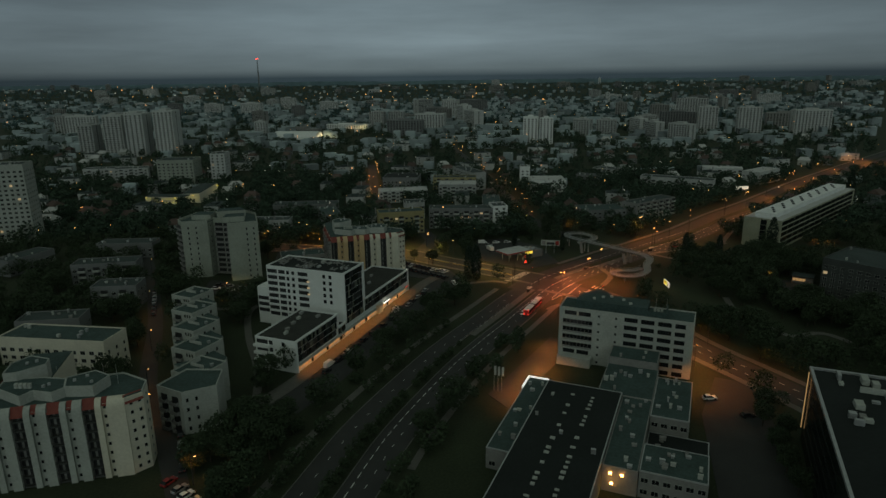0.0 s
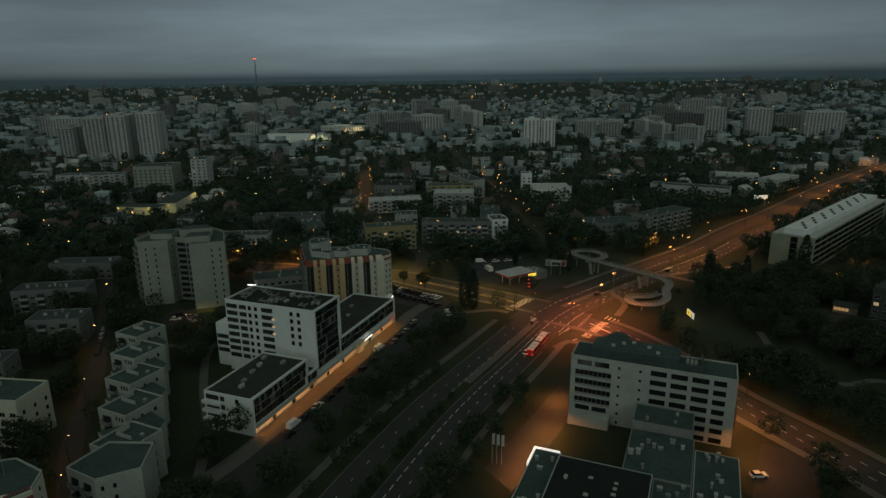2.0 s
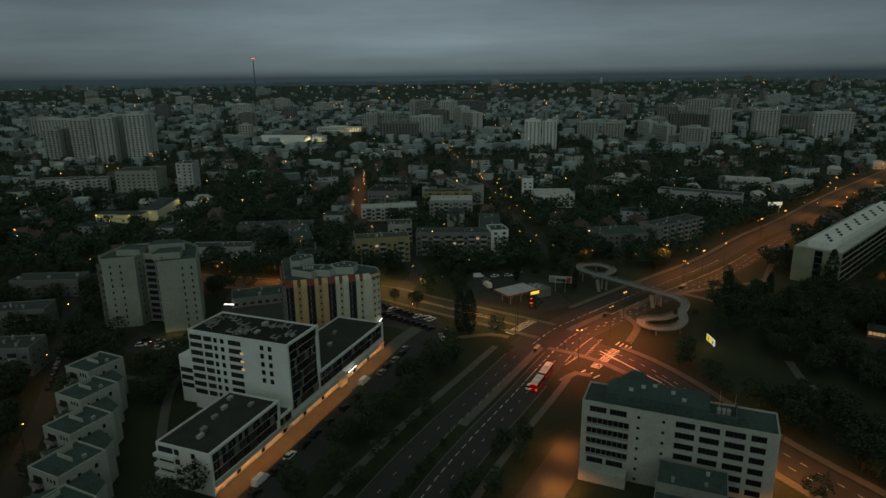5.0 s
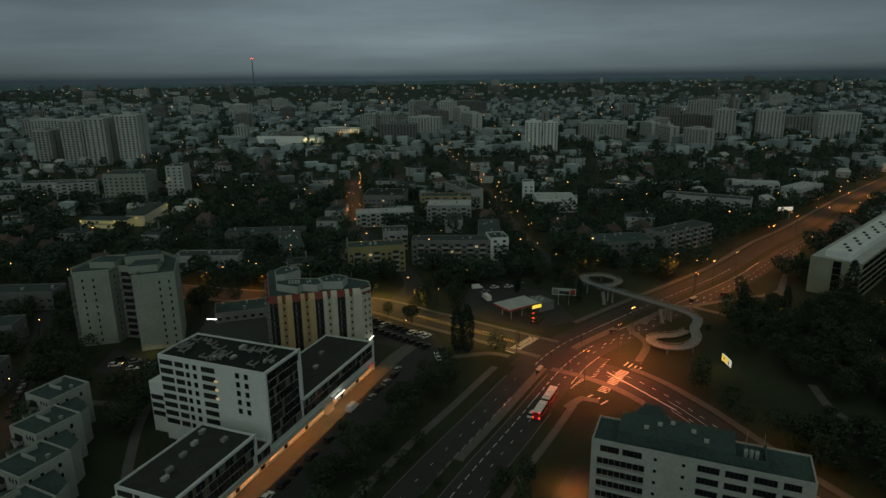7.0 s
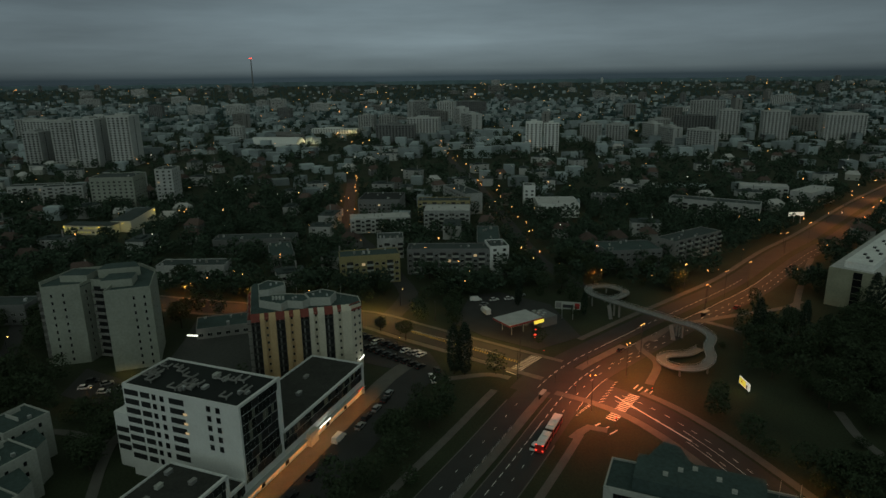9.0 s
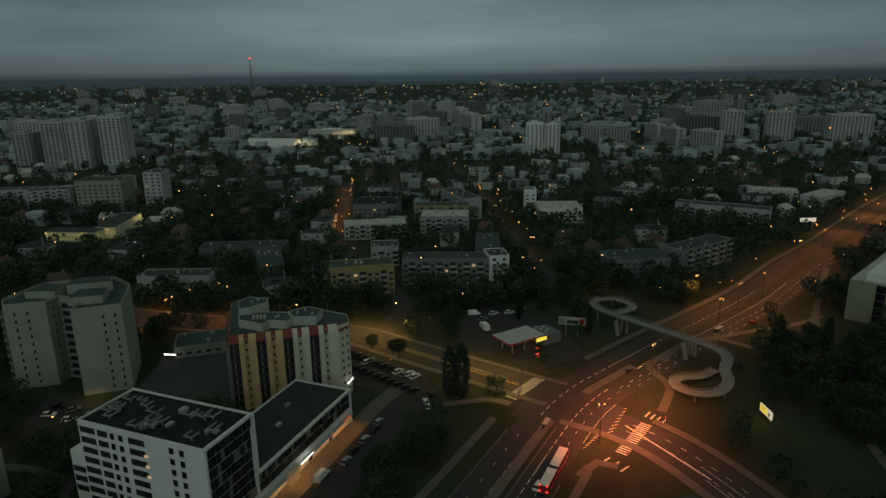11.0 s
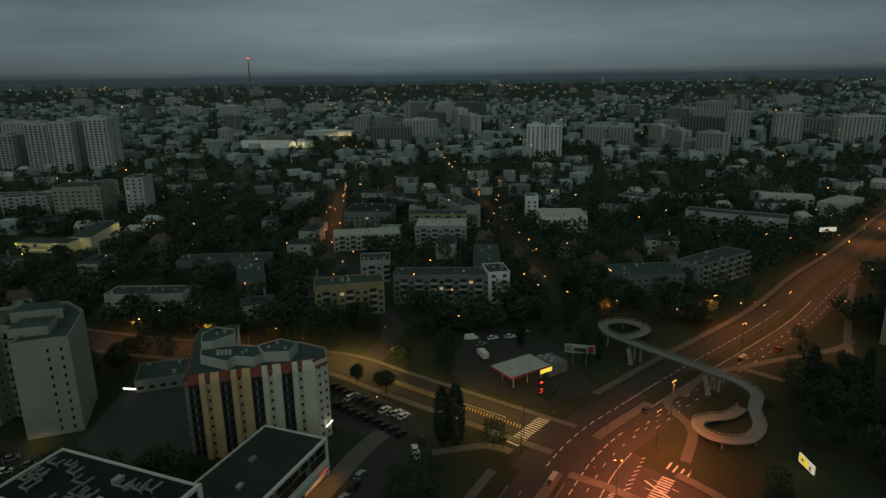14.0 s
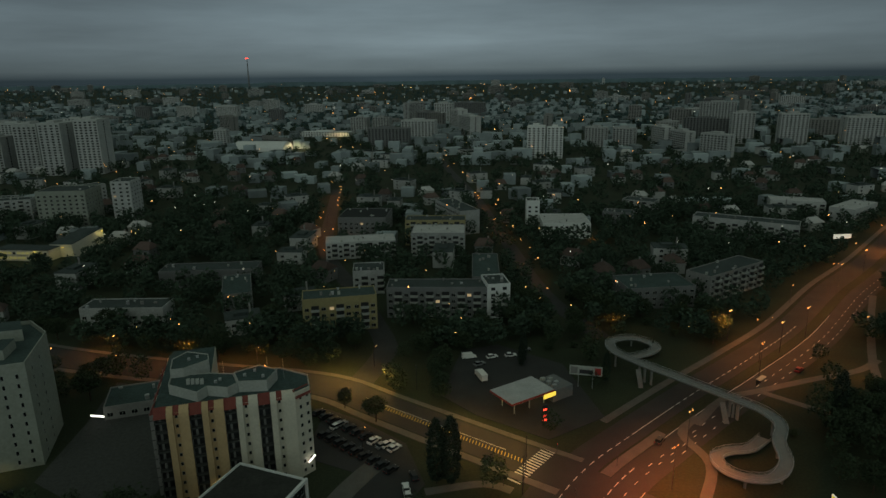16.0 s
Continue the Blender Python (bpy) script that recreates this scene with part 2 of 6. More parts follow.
FOOT = []  # footprints kept free of trees: x, y, half diagonal
bm = bmesh.new()
rings = [0, 40, 80, 120, 160, 200, 250, 300, 350, 400, 500, 650, 850, 1100, 1500, 1900, 2200, 2500, 2800, 3100, 3400, 3700, 4000, 4300, 4500, 4700]
spokes = 72
prev = None
for r in rings:
    if r == 0:
        prev = [bm.verts.new((0, 100, 0))]
        continue
    cur = [bm.verts.new((r * math.cos(i * math.tau / spokes), 100 + r * math.sin(i * math.tau / spokes), land(r))) for i in range(spokes)]
    for i in range(spokes):
        j = (i + 1) % spokes
        bm.faces.new((prev[0], cur[i], cur[j]) if len(prev) == 1 else (prev[i], cur[i], cur[j], prev[j]))
    prev = cur
tagged(new("ground", mesh_of("ground", bm, GRASS)), "dark dusk grass and soil reaching the horizon", "ground", kind="structure")

MAIN = spline([(-50, 0), (-44, 70), (-36, 110), (-28, 138.6), (-19, 167), (-2, 206), (10.5, 230), (24.5, 254), (44.5, 289), (57, 306), (73, 321), (100, 345),
               (125, 366), (160, 397), (205, 445), (250, 488), (339, 580), (428, 665), (521, 751), (900, 1100)], 4)
WEST = spline([(48, 306), (38, 313), (17, 328), (-4, 343), (-20, 355), (-36, 361), (-70, 368), (-120, 380), (-180, 400)], 4)
EAST = spline([(50, 296), (62, 288), (73, 276), (83, 256), (95, 221), (107, 196), (119, 170), (135, 130), (150, 80)], 4)
NORTH = spline([(-14, 358), (-8, 380), (-9, 398), (-30, 460), (-55.6, 533), (-70, 640), (-83, 748)], 6)
AVENUE = spline([(78, 395), (63.6, 448), (56, 541), (43, 708), (25, 853), (10, 1000)], 6)
SHOPST = spline([(-55, 180), (-44.5, 202), (-14, 280), (-6, 300), (0, 310)], 4)
BACKST = spline([(-66, 135), (-77, 155), (-101, 196), (-122, 250), (-149, 308), (-170, 350), (-186, 377)], 5)


def strip(name, line, o0, o1, z1, material, label, category, lo=None, hi=None, z0=-0.05):
    use = [q for q in line if (lo is None or q[0].y >= lo) and (hi is None or q[0].y <= hi)]
    bm = bmesh.new()
    ribbon(bm, use, o0, o1, z0, z1)
    return tagged(new(name, mesh_of(name, bm, material)), label, category, kind="structure")


strip("road_1", MAIN, 1.6, 11.2, 0.040, ASPHALT, "worn dark asphalt carriageway of a wide avenue", "road", z0=0.0)
strip("road_2", MAIN, -10.6, -3.2, 0.044, ASPHALT, "worn dark asphalt opposite carriageway of the avenue", "road", hi=292, z0=0.0)
strip("road_3", MAIN, -12.2, -2.4, 0.044, ASPHALT, "wide dark asphalt carriageway beyond the crossing", "road", lo=305, z0=0.0)
strip("road_4", MAIN, -13.5, 14.5, 0.034, ASPHALT, "open asphalt of the crossing of two streets", "road", lo=286, hi=306, z0=0.0)
strip("road_5", WEST, -6.5, 6.5, 0.050, ASPHALT, "asphalt side street lit by yellow lamps", "road", z0=0.0)
strip("road_6", EAST, -6.2, 6.2, 0.054, ASPHALT, "asphalt street under orange lamps", "road", z0=0.0)
strip("road_7", NORTH, -4.5, 4.5, 0.058, ASPHALT, "narrow asphalt street between apartment blocks", "road", z0=0.0)
strip("road_8", AVENUE, -4.0, 4.0, 0.058, ASPHALT, "tree-lined asphalt street under orange lamps", "road", z0=0.0)
strip("road_9", SHOPST, -1.0, 10.5, 0.062, ASPHALT, "asphalt access street with parking beside the shops", "road", z0=0.0)
strip("road_10", BACKST, -3.0, 3.0, 0.062, ASPHALT, "narrow asphalt street between old blocks", "road", z0=0.0)
strip("pavement_1", MAIN, -18.5, -16.0, 0.09, PATHM, "pale concrete footpath beside the avenue", "pavement", hi=283)
strip("pavement_2", MAIN, 15.0, 17.2, 0.09, PATHM, "pale concrete footpath along the avenue", "pavement", lo=150, hi=272)
strip("pavement_3", MAIN, -2.9, -0.3, 0.16, PATHM, "raised paved bus platform in the median", "pavement", lo=232, hi=291)
strip("pavement_4", MAIN, -16.5, -14.0, 0.09, PATHM, "concrete footpath along the avenue beyond the crossing", "pavement", lo=320)
strip("pavement_5", SHOPST, -6.9, -1.1, 0.12, PATHM, "paved shopfront walk under the apartment building", "pavement")
strip("pavement_6", EAST, 6.5, 9.3, 0.12, PATHM, "paved footway along the side street", "pavement")
strip("pavement_7", EAST, -9.8, -7.2, 0.12, PATHM, "pale footway along the park edge", "pavement", hi=284)
strip("pavement_8", WEST, -9.5, -7.0, 0.12, PATHM, "footway beside the petrol station", "pavement")
strip("pavement_9", WEST, 7.0, 9.0, 0.12, PATHM, "footway along the side street", "pavement")
strip("kerb", MAIN, 11.3, 11.6, 0.15, KERB, "pale stone kerb of the avenue", "kerb", hi=268)
strip("kerb", MAIN, 1.2, 1.5, 0.15, KERB, "pale stone kerb of the median", "kerb", hi=288)
strip("kerb", MAIN, -3.1, -2.9, 0.15, KERB, "pale stone kerb of the median", "kerb", hi=288)
strip("kerb", MAIN, -11.0, -10.7, 0.15, KERB, "pale stone kerb of the avenue", "kerb", hi=280)
PARKWAYS = [
    [(90, 330), (104, 345), (118, 350), (138, 357), (160, 364), (172, 372)], [(118, 350), (128, 340), (138, 331), (146, 326)],
    [(143, 330), (158, 350), (170, 372), (193, 408), (215, 440)], [(78, 294), (86, 310), (84, 325), (92, 335)],
    [(-60, 180), (-66, 205), (-78, 235), (-86, 262), (-84, 275)], [(-88, 263), (-100, 268), (-112, 270)], [(10, 300), (25, 303), (32, 300)],
    [(46, 262), (52, 268), (57, 266)], [(130, 275), (127, 258), (131, 242), (136, 230), (150, 232), (158, 216)]]
for k, pts in enumerate(PARKWAYS):
    bm = bmesh.new()
    ribbon(bm, spline(pts, 3), -1.4, 1.4, -0.05, 0.08 + 0.004 * k)
    tagged(new("footpath", mesh_of("footpath", bm, PATHM)), "pale narrow concrete footpath through grass", "path", kind="structure")


def pad(name, poly, z, material, label, category):
    bm = bmesh.new()
    prism(bm, poly, -0.05, z)
    return tagged(new(name, mesh_of(name, bm, material)), label, category, kind="structure")


pad("car_park", [(-24, 316), (-8, 308), (6, 296), (10, 303), (4, 322), (-12, 336), (-22, 342)], 0.070, ASPHALT, "dark asphalt car park below the apartment blocks", "car park")
pad("forecourt", [(25, 337), (45, 323), (64, 335), (58, 372), (36, 390), (22, 385), (14, 350)], 0.074, ASPHALT, "grey asphalt forecourt of a petrol station", "forecourt")
pad("court", [(-118, 292), (-92, 280), (-82, 286), (-98, 300), (-120, 312)], 0.078, ASPHALT, "asphalt parking court before a tower block", "car park")
pad("plaza", [(20, 176), (29, 190), (41, 210), (47, 226), (42, 232), (30, 212), (14, 186)], 0.10, ASPHALT, "paved forecourt lit by orange lamps", "pavement")
pad("yard", [(78, 172), (92, 196), (104, 190), (92, 150), (84, 120), (64, 124)], 0.066, ASPHALT, "asphalt service yard beside the office annex", "yard")
pad("deck", [(-92, 306), (-70, 293), (-58, 300), (-56, 340), (-72, 354), (-98, 362), (-94, 335)], 0.082, TERRACE, "dark gravel terrace between apartment blocks", "terrace")

# painted lines
def edge_line(line, off, lo, hi, wide=0.16, z=0.066):
    use = [q for q in line if lo <= q[0].y <= hi]
    bm = bmesh.new()
    ribbon(bm, use, off - wide / 2, off + wide / 2, 0.03, z)
    return tagged(new("edge_line", mesh_of("edge_line", bm, PAINT)), "solid white painted road edge line", "road marking", kind="structure")


dash = bmesh.new()
box(dash, -0.09, -1.0, 0, 0.09, 1.0, 0.012)
DASH = mesh_of("lane_dash", dash, PAINT)
stripe = bmesh.new()
box(stripe, -0.25, -2.0, 0, 0.25, 2.0, 0.012)
STRIPE = mesh_of("crossing_stripe", stripe, PAINT)
hatch = bmesh.new()
box(hatch, -0.13, -0.9, 0, 0.13, 0.9, 0.012)
HATCH = mesh_of("hatch_bar", hatch, YPAINT)


def dashes(line, off, gap, lo, hi, z=0.05, scale=1.0):
    walked, nxt = 0.0, 0.0
    for (q, w), (q2, w2) in zip(line, line[1:]):
        seg = (q2 - q).length
        while nxt <= walked + seg:
            c = q.lerp(q2, (nxt - walked) / seg)
            if lo < c.y < hi:
                s = side(c, w, off)
                ob = tagged(new("lane_dash", DASH), "white painted lane dash on asphalt", "road marking", "lane dashes", "structure")
                ob.location, ob.rotation_euler, ob.scale = (s.x, s.y, z), (0, 0, -math.atan2(w.x, w.y)), (scale, scale, 1)
            nxt += gap
        walked += seg


dashes(MAIN, 3.9, 4.2, 100, 312, scale=1.25)
dashes(MAIN, 7.4, 6.5, 100, 330, scale=0.8)
dashes(MAIN, -5.4, 4.2, 290, 400, scale=1.2)
dashes(MAIN, -7.0, 8.0, 110, 285, scale=0.7)
dashes(MAIN, 6.0, 6.0, 312, 470)
dashes(MAIN, 9.2, 6.0, 316, 470)
dashes(EAST, 2.2, 5.0, 120, 285, z=0.06)
dashes(EAST, -2.2, 5.0, 120, 285, z=0.06)


def crossing(a, b, n, turn, width=1.0):
    for k in range(n):
        t = k / (n - 1)
        ob = tagged(new("crossing_stripe", STRIPE), "white painted pedestrian crossing stripe", "road marking", "crossing stripes", "structure")
        ob.location, ob.rotation_euler, ob.scale = (a[0] + (b[0] - a[0]) * t, a[1] + (b[1] - a[1]) * t, 0.062), (0, 0, turn), (1, width, 1)


crossing((59.7, 272.2), (70.9, 286.7), 17, -2.23, 0.86)
crossing((32.8, 304.0), (44.0, 317.5), 16, -2.27)
crossing((54.5, 269.0), (58.5, 265.0), 3, -0.9, 0.9)
crossing((73.2, 292.5), (76.5, 288.0), 4, -0.7, 0.9)
crossing((66, 284), (78, 262), 6, 0.5, 1.3)
for k in range(48):
    t = k / 47
    ob = tagged(new("hatch_bar", HATCH), "yellow painted hatch bar of a street island", "road marking", "hatch bars", "structure")
    ob.location, ob.rotation_euler = (-4 + 40 * t, 342.5 - 29.5 * t, 0.064), (0, 0, -0.25)
strip("pavement_10", [q for q in MAIN], -1.6, 1.4, 0.15, PATHM, "raised kerbed traffic island", "island", lo=304, hi=326)
edge_line(MAIN, -5.4, 318, 338)
edge_line(MAIN, 1.9, 322, 420)
edge_line(MAIN, 3.9, 262, 274)
edge_line(MAIN, 10.9, 280, 306)
edge_line(EAST, 0.0, 220, 268)
edge_line(EAST, 3.4, 225, 262)
edge_line(WEST, 0.9, 316, 350)
for k in range(9):
    f = k / 8
    ob = tagged(new("hatch_bar", DASH), "white painted hatch bar of a traffic island", "road marking", "island hatches", "structure")
    ob.location, ob.rotation_euler, ob.scale = (58 + 9.5 * f, 281 + 15 * f, 0.07), (0, 0, -1.2), (1.2, 1.3 - 0.8 * f, 1)
for k in range(7):
    f = k / 6
    ob = tagged(new("hatch_bar", DASH), "white painted hatch bar of a traffic island", "road marking", "island hatches", "structure")
    ob.location, ob.rotation_euler, ob.scale = (50 + 6 * f, 275 + 7 * f, 0.07), (0, 0, -1.2), (1.2, 0.5 + 0.9 * f, 1)
strip("verge", MAIN, -2.2, 1.5, 0.12, GRASS, "grass median of the avenue", "verge", lo=326, hi=760)


# ---- building parts on shared meshes ----
def window_mesh(name, w, h, mullions=1, frame_m=OFFWHITE, glass=GLASS):
    """A window on a wall whose outside is -y: pane, frame bars and a sill, with x across and z up from the middle of the lower edge."""
    bm = bmesh.new()
    f = 0.07
    xs = [-w / 2, -w / 2 + f]
    for k in range(mullions):
        x = -w / 2 + w * (k + 1) / (mullions + 1)
        xs += [x - 0.035, x + 0.035]
    xs += [w / 2 - f, w / 2]
    zs = [0.0, f, h - f, h]
    g = [[bm.verts.new((x, -0.07, z)) for x in xs] for z in zs]
    for r in range(3):
        for c in range(len(xs) - 1):
            q = (g[r][c], g[r][c + 1], g[r + 1][c + 1], g[r + 1][c])
            if r == 1 and c % 2:
                p = [bm.verts.new((v.co.x, -0.02, v.co.z)) for v in q]
                bm.faces.new(p).material_index = 1
                for i in range(4):
                    bm.faces.new((q[i], q[(i + 1) % 4], p[(i + 1) % 4], p[i]))
            else:
                bm.faces.new(q)
    rim = g[0] + [g[1][-1], g[2][-1]] + g[3][::-1] + [g[2][0], g[1][0]]
    low = [bm.verts.new((v.co.x, 0.02, v.co.z)) for v in rim]
    for i in range(len(rim)):
        j = (i + 1) % len(rim)
        bm.faces.new((rim[j], rim[i], low[i], low[j]))
    return mesh_of(name, bm, frame_m, glass)


def glazed(name, w, h, material):
    bm = bmesh.new()
    box(bm, -w / 2, -0.05, 0, w / 2, 0.02, h)
    return mesh_of(name, bm, material)


def balcony_mesh(name, w, d, rail, slab=OFFWHITE, dark=SHADE):
    """A balcony: slab, solid front and cheeks, and a dark sheet painted as the shaded opening behind it."""
    bm = bmesh.new()
    box(bm, -w / 2, -d, -0.12, w / 2, 0.02, 0.08)
    box(bm, -w / 2, -d, 0.08, w / 2, -d + 0.1, rail)
    box(bm, -w / 2, -d, 0.08, -w / 2 + 0.1, 0.02, rail)
    box(bm, w / 2 - 0.1, -d, 0.08, w / 2, 0.02, rail)
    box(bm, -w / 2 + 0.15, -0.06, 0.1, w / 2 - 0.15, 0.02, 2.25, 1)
    return mesh_of(name, bm, slab, dark)


WIN_S = window_mesh("window", 1.0, 1.35, 0)
WIN_M = window_mesh("window", 1.8, 1.4, 1)
WIN_L = window_mesh("window", 2.6, 1.4, 2)
WIN_XL = window_mesh("window", 4.4, 1.55, 4, DARKMETAL)
WIN_O = window_mesh("window", 1.25, 1.5, 0, DARKMETAL)
WIN_LIT = window_mesh("window", 1.8, 1.4, 1, OFFWHITE, WARMROOM)
BALC = balcony_mesh("balcony", 3.4, 1.2, 1.0)
BALC_D = balcony_mesh("balcony", 3.6, 1.2, 0.95, DULL)


def shell(bm, w, d, h, parapet=0.5, thick=0.3):
    """Outer walls with a parapet; local x 0..w, y 0..d."""
    box(bm, 0, 0, -0.3, w, d, h - parapet)
    for x0, y0, x1, y1 in ((0, 0, w, thick), (0, d - thick, w, d), (0, thick, thick, d - thick), (w - thick, thick, w, d - thick)):
        box(bm, x0, y0, h - parapet, x1, y1, h)


def flat_roof(parent, w, d, z, material, thick=0.3, x=0, y=0, label=""):
    bm = bmesh.new()
    box(bm, x + thick, y + thick, z - 0.1, x + w - thick, y + d - thick, z + 0.05)
    return part("roof", bm, material, parent, label)


def rooftop_bits(parent, w, d, z, rng, n, x=0, y=0):
    for k in range(n):
        cx, cy = x + rng.uniform(1.2, w - 1.2), y + rng.uniform(1.2, d - 1.2)
        a, b, c = rng.uniform(0.5, 1.3), rng.uniform(0.5, 1.1), rng.uniform(0.5, 1.4)
        bm = bmesh.new()
        box(bm, cx - a / 2, cy - b / 2, z, cx + a / 2, cy + b / 2, z + c)
        box(bm, cx - a / 2 - 0.08, cy - b / 2 - 0.08, z + c, cx + a / 2 + 0.08, cy + b / 2 + 0.08, z + c + 0.1)
        part("roof_vent", bm, rng.choice((METAL, OFFWHITE, DULL)), parent)


def block(name, cx, cy, w, d, h, deg, wall, roof, label, rng, storey=2.9, pitch=3.3, win=None, balconies=0, group="apartment blocks", lit=0.015, sides="frl", bits=5):
    """A plain slab with rows of windows; the middle, width, depth, height and heading are given."""
    ang = radians(deg)
    ox = cx - w / 2 * math.cos(ang) + d / 2 * math.sin(ang)
    oy = cy - w / 2 * math.sin(ang) - d / 2 * math.cos(ang)
    t = thing(name, ox, oy, ang, label=label, category="building", group=group)
    FOOT.append((cx, cy, w / 2 + 2, d / 2 + 2, ang))
    bm = bmesh.new()
    shell(bm, w, d, h)
    part("wall", bm, wall, t)
    flat_roof(t, w, d, h - 0.45, roof)
    rows = max(1, int((h - 1.0) / storey))
    wm = win or WIN_M
    for r in range(rows):
        z = 1.0 + r * storey
        for sd, run in (("f", w), ("r", d), ("l", d), ("b", w)):
            if sd not in sides:
                continue
            n = max(1, int((run - 1.0) / pitch))
            for k in range(n):
                u = run * (k + 0.5) / n
                me = WIN_LIT if rng.random() < lit and wm is WIN_M else wm
                nm = "window"
                if sd == "f" and balconies and k % balconies == 1:
                    me, nm = BALC, "balcony"
                if sd == "f":
                    put(nm, me, t, u, 0, z)
                elif sd == "r":
                    put(nm, WIN_S, t, w, u, z, radians(90))
                elif sd == "l":
                    put(nm, WIN_S, t, 0, d - u, z, radians(-90))
                else:
                    put(nm, me, t, w - u, d, z, radians(180))
    rooftop_bits(t, w, d, h - 0.4, rng, bits)
    return t


rng = random.Random(7)
# ---- the white apartment building with shops ----
ST = math.atan2(0.932, 0.363)  # heading of the shop street
ax, ay = 0.363, 0.932


def street(u, p):
    """A place by metres along the shopfront and metres behind it."""
    return -50.7 + ax * u - ay * p, 204.7 + ay * u + ax * p


LOW, TOP, WING = 12.0, 26.5, 10.8
t = thing("apartment_building", *street(-2, 0), ST, label="white stepped apartment building with shops and dark glazed street side", category="building")
WB = t
# local x runs along the street (0 at the near end), y to the back
for u0, u1, d, h, nm in ((0, 28.5, 17, LOW, "low_block"), (28.5, 34.5, 17, 6.6, "link_block"), (34.5, 50.5, 36, TOP, "tower_block"), (50.5, 94.5, 19, WING, "shop_wing")):
    bm = bmesh.new()
    box(bm, u0, 0.25 if nm != "link_block" else 0.3, -0.3, u1 - 0.01, d, h - 0.6)
    for x0, y0, x1, y1 in ((u0, 0.25, u1 - 0.01, 0.55), (u0, d - 0.3, u1 - 0.01, d), (u0, 0.55, u0 + 0.3, d - 0.3), (u1 - 0.31, 0.55, u1 - 0.01, d - 0.3)):
        box(bm, x0, y0, h - 0.6, x1, y1, h)
    part(nm, bm, WHITE, t, "white rendered walls")
    bm = bmesh.new()
    box(bm, u0 + 0.3, 0.55, h - 0.7, u1 - 0.31, d - 0.3, h - 0.5)
    part("roof", bm, DARKFELT if nm == "tower_block" else WORNFELT, t, "dark felt roof")
    FOOT.append((*street((u0 + u1) / 2 - 2, d / 2), (u1 - u0) / 2 + 2, d / 2 + 3, ST))
bm = bmesh.new()
box(bm, 36.5, 36, -0.3, 50.5, 43, 16)
part("side_block", bm, WHITE, t)
# white frame along the street side
for n, (x0, x1, z0, z1) in enumerate(((0, 28.5, LOW - 0.5, LOW + 0.15), (0, 0.6, 0, LOW - 0.5), (28.0, 28.6, 6.6, LOW - 0.5), (28.6, 34.5, 6.0, 6.7), (34.3, 34.9, 6.7, TOP), (34.9, 50.0, TOP - 0.55, TOP + 0.15),
                                      (50.0, 50.7, WING, TOP + 0.15), (50.7, 94.5, WING - 0.55, WING + 0.15), (93.9, 94.5, 0, WING - 0.55))):
    bm = bmesh.new()
    box(bm, x0, -0.3, z0, x1, 0.252, z1)
    part("white_band", bm, WHITE, t)
# dark glazed street side
P1, P2, P3 = glazed("glazed_panel", 1.42, 2.45, CURTAIN), glazed("glazed_panel", 0.9, 2.45, PANELGREEN), glazed("glazed_panel", 2.8, 2.45, SHADE)
for u0, u1, top in ((0.6, 28.0, LOW - 0.6), (28.8, 34.2, 5.9), (35.0, 49.9, TOP - 0.6), (50.8, 93.8, WING - 0.6)):
    rows = int((top - 3.3) / 2.6)
    for r in range(rows + (1 if top < 6 else 0)):
        z = top - 2.6 * (r + 1)
        u = u0
        while u < u1 - 1.0:
            k = rng.random()
            me, wd = (P2, 1.0) if k < 0.16 else ((P3, 2.9) if k < 0.34 and u < u1 - 3 else (P1, 1.5))
            put("glazed_panel", me, t, u + wd / 2, 0.25, z)
            u += wd
SHOPW = glazed("shop_window", 1.7, 1.5, WARMWIN)
for k in range(44):
    u = 1.6 + k * 2.08
    if 60 < u < 66:
        continue
    if k % 5 == 4:
        put("shop_window", P1, t, u, 0.25, 0.3, sz=0.8)
    else:
        put("shop_window", SHOPW, t, u, 0.25, 0.7)
bm = bmesh.new()
box(bm, 0.4, -1.0, 2.75, 60, 0.25, 3.05)
box(bm, 66, -1.0, 2.75, 94, 0.25, 3.05)
part("canopy", bm, OFFWHITE, t, "thin pale canopy above the shop windows")
bm = bmesh.new()
box(bm, 61, -1.2, 0, 65, 0.25, 4.2)
part("entrance", bm, CREAM, t, "pale portal of the entrance")
bm = bmesh.new()
box(bm, 66, -1.06, 3.1, 72, -1.0, 3.5)
part("light_strip", bm, TUBE, t, "bright white light strip")
bm = bmesh.new()
box(bm, 89, -1.06, 3.1, 92.5, -1.0, 3.45)
part("shop_sign", bm, SIGNRED, t, "red lit shop sign")
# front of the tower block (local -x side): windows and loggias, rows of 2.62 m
# loggias are flat sheets, the shade of the recess put into the colour
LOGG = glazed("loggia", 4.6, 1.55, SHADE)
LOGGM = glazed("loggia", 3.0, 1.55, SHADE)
for r in range(8):
    z = TOP - 3.0 - r * 2.62
    low_hidden = z < 7
    for p, me, nm in ((6.3, WIN_O, "window"), (9.2, WIN_O, "window"), (19.3, LOGG, "loggia"), (24.0, WIN_O, "window"), (26.6, WIN_O, "window"), (29.6, LOGGM, "loggia"), (34.3, LOGG, "loggia")):
        if low_hidden and p < 17 or (r > 4 and p < 10):
            continue
        put(nm, me, t, 34.5, p * 0.97, z, radians(-90))
    bm = bmesh.new()
    box(bm, 34.38, 31.0, z - 0.9, 34.5, 35.9, z - 0.05)
    part("balcony_rail", bm, WHITE, t)
    if z < 13:
        put("loggia", LOGG, t, 36.5, 38.8, z, radians(-90))
        put("loggia", LOGGM, t, 36.5, 41.8, z, radians(-90), sx=0.6)
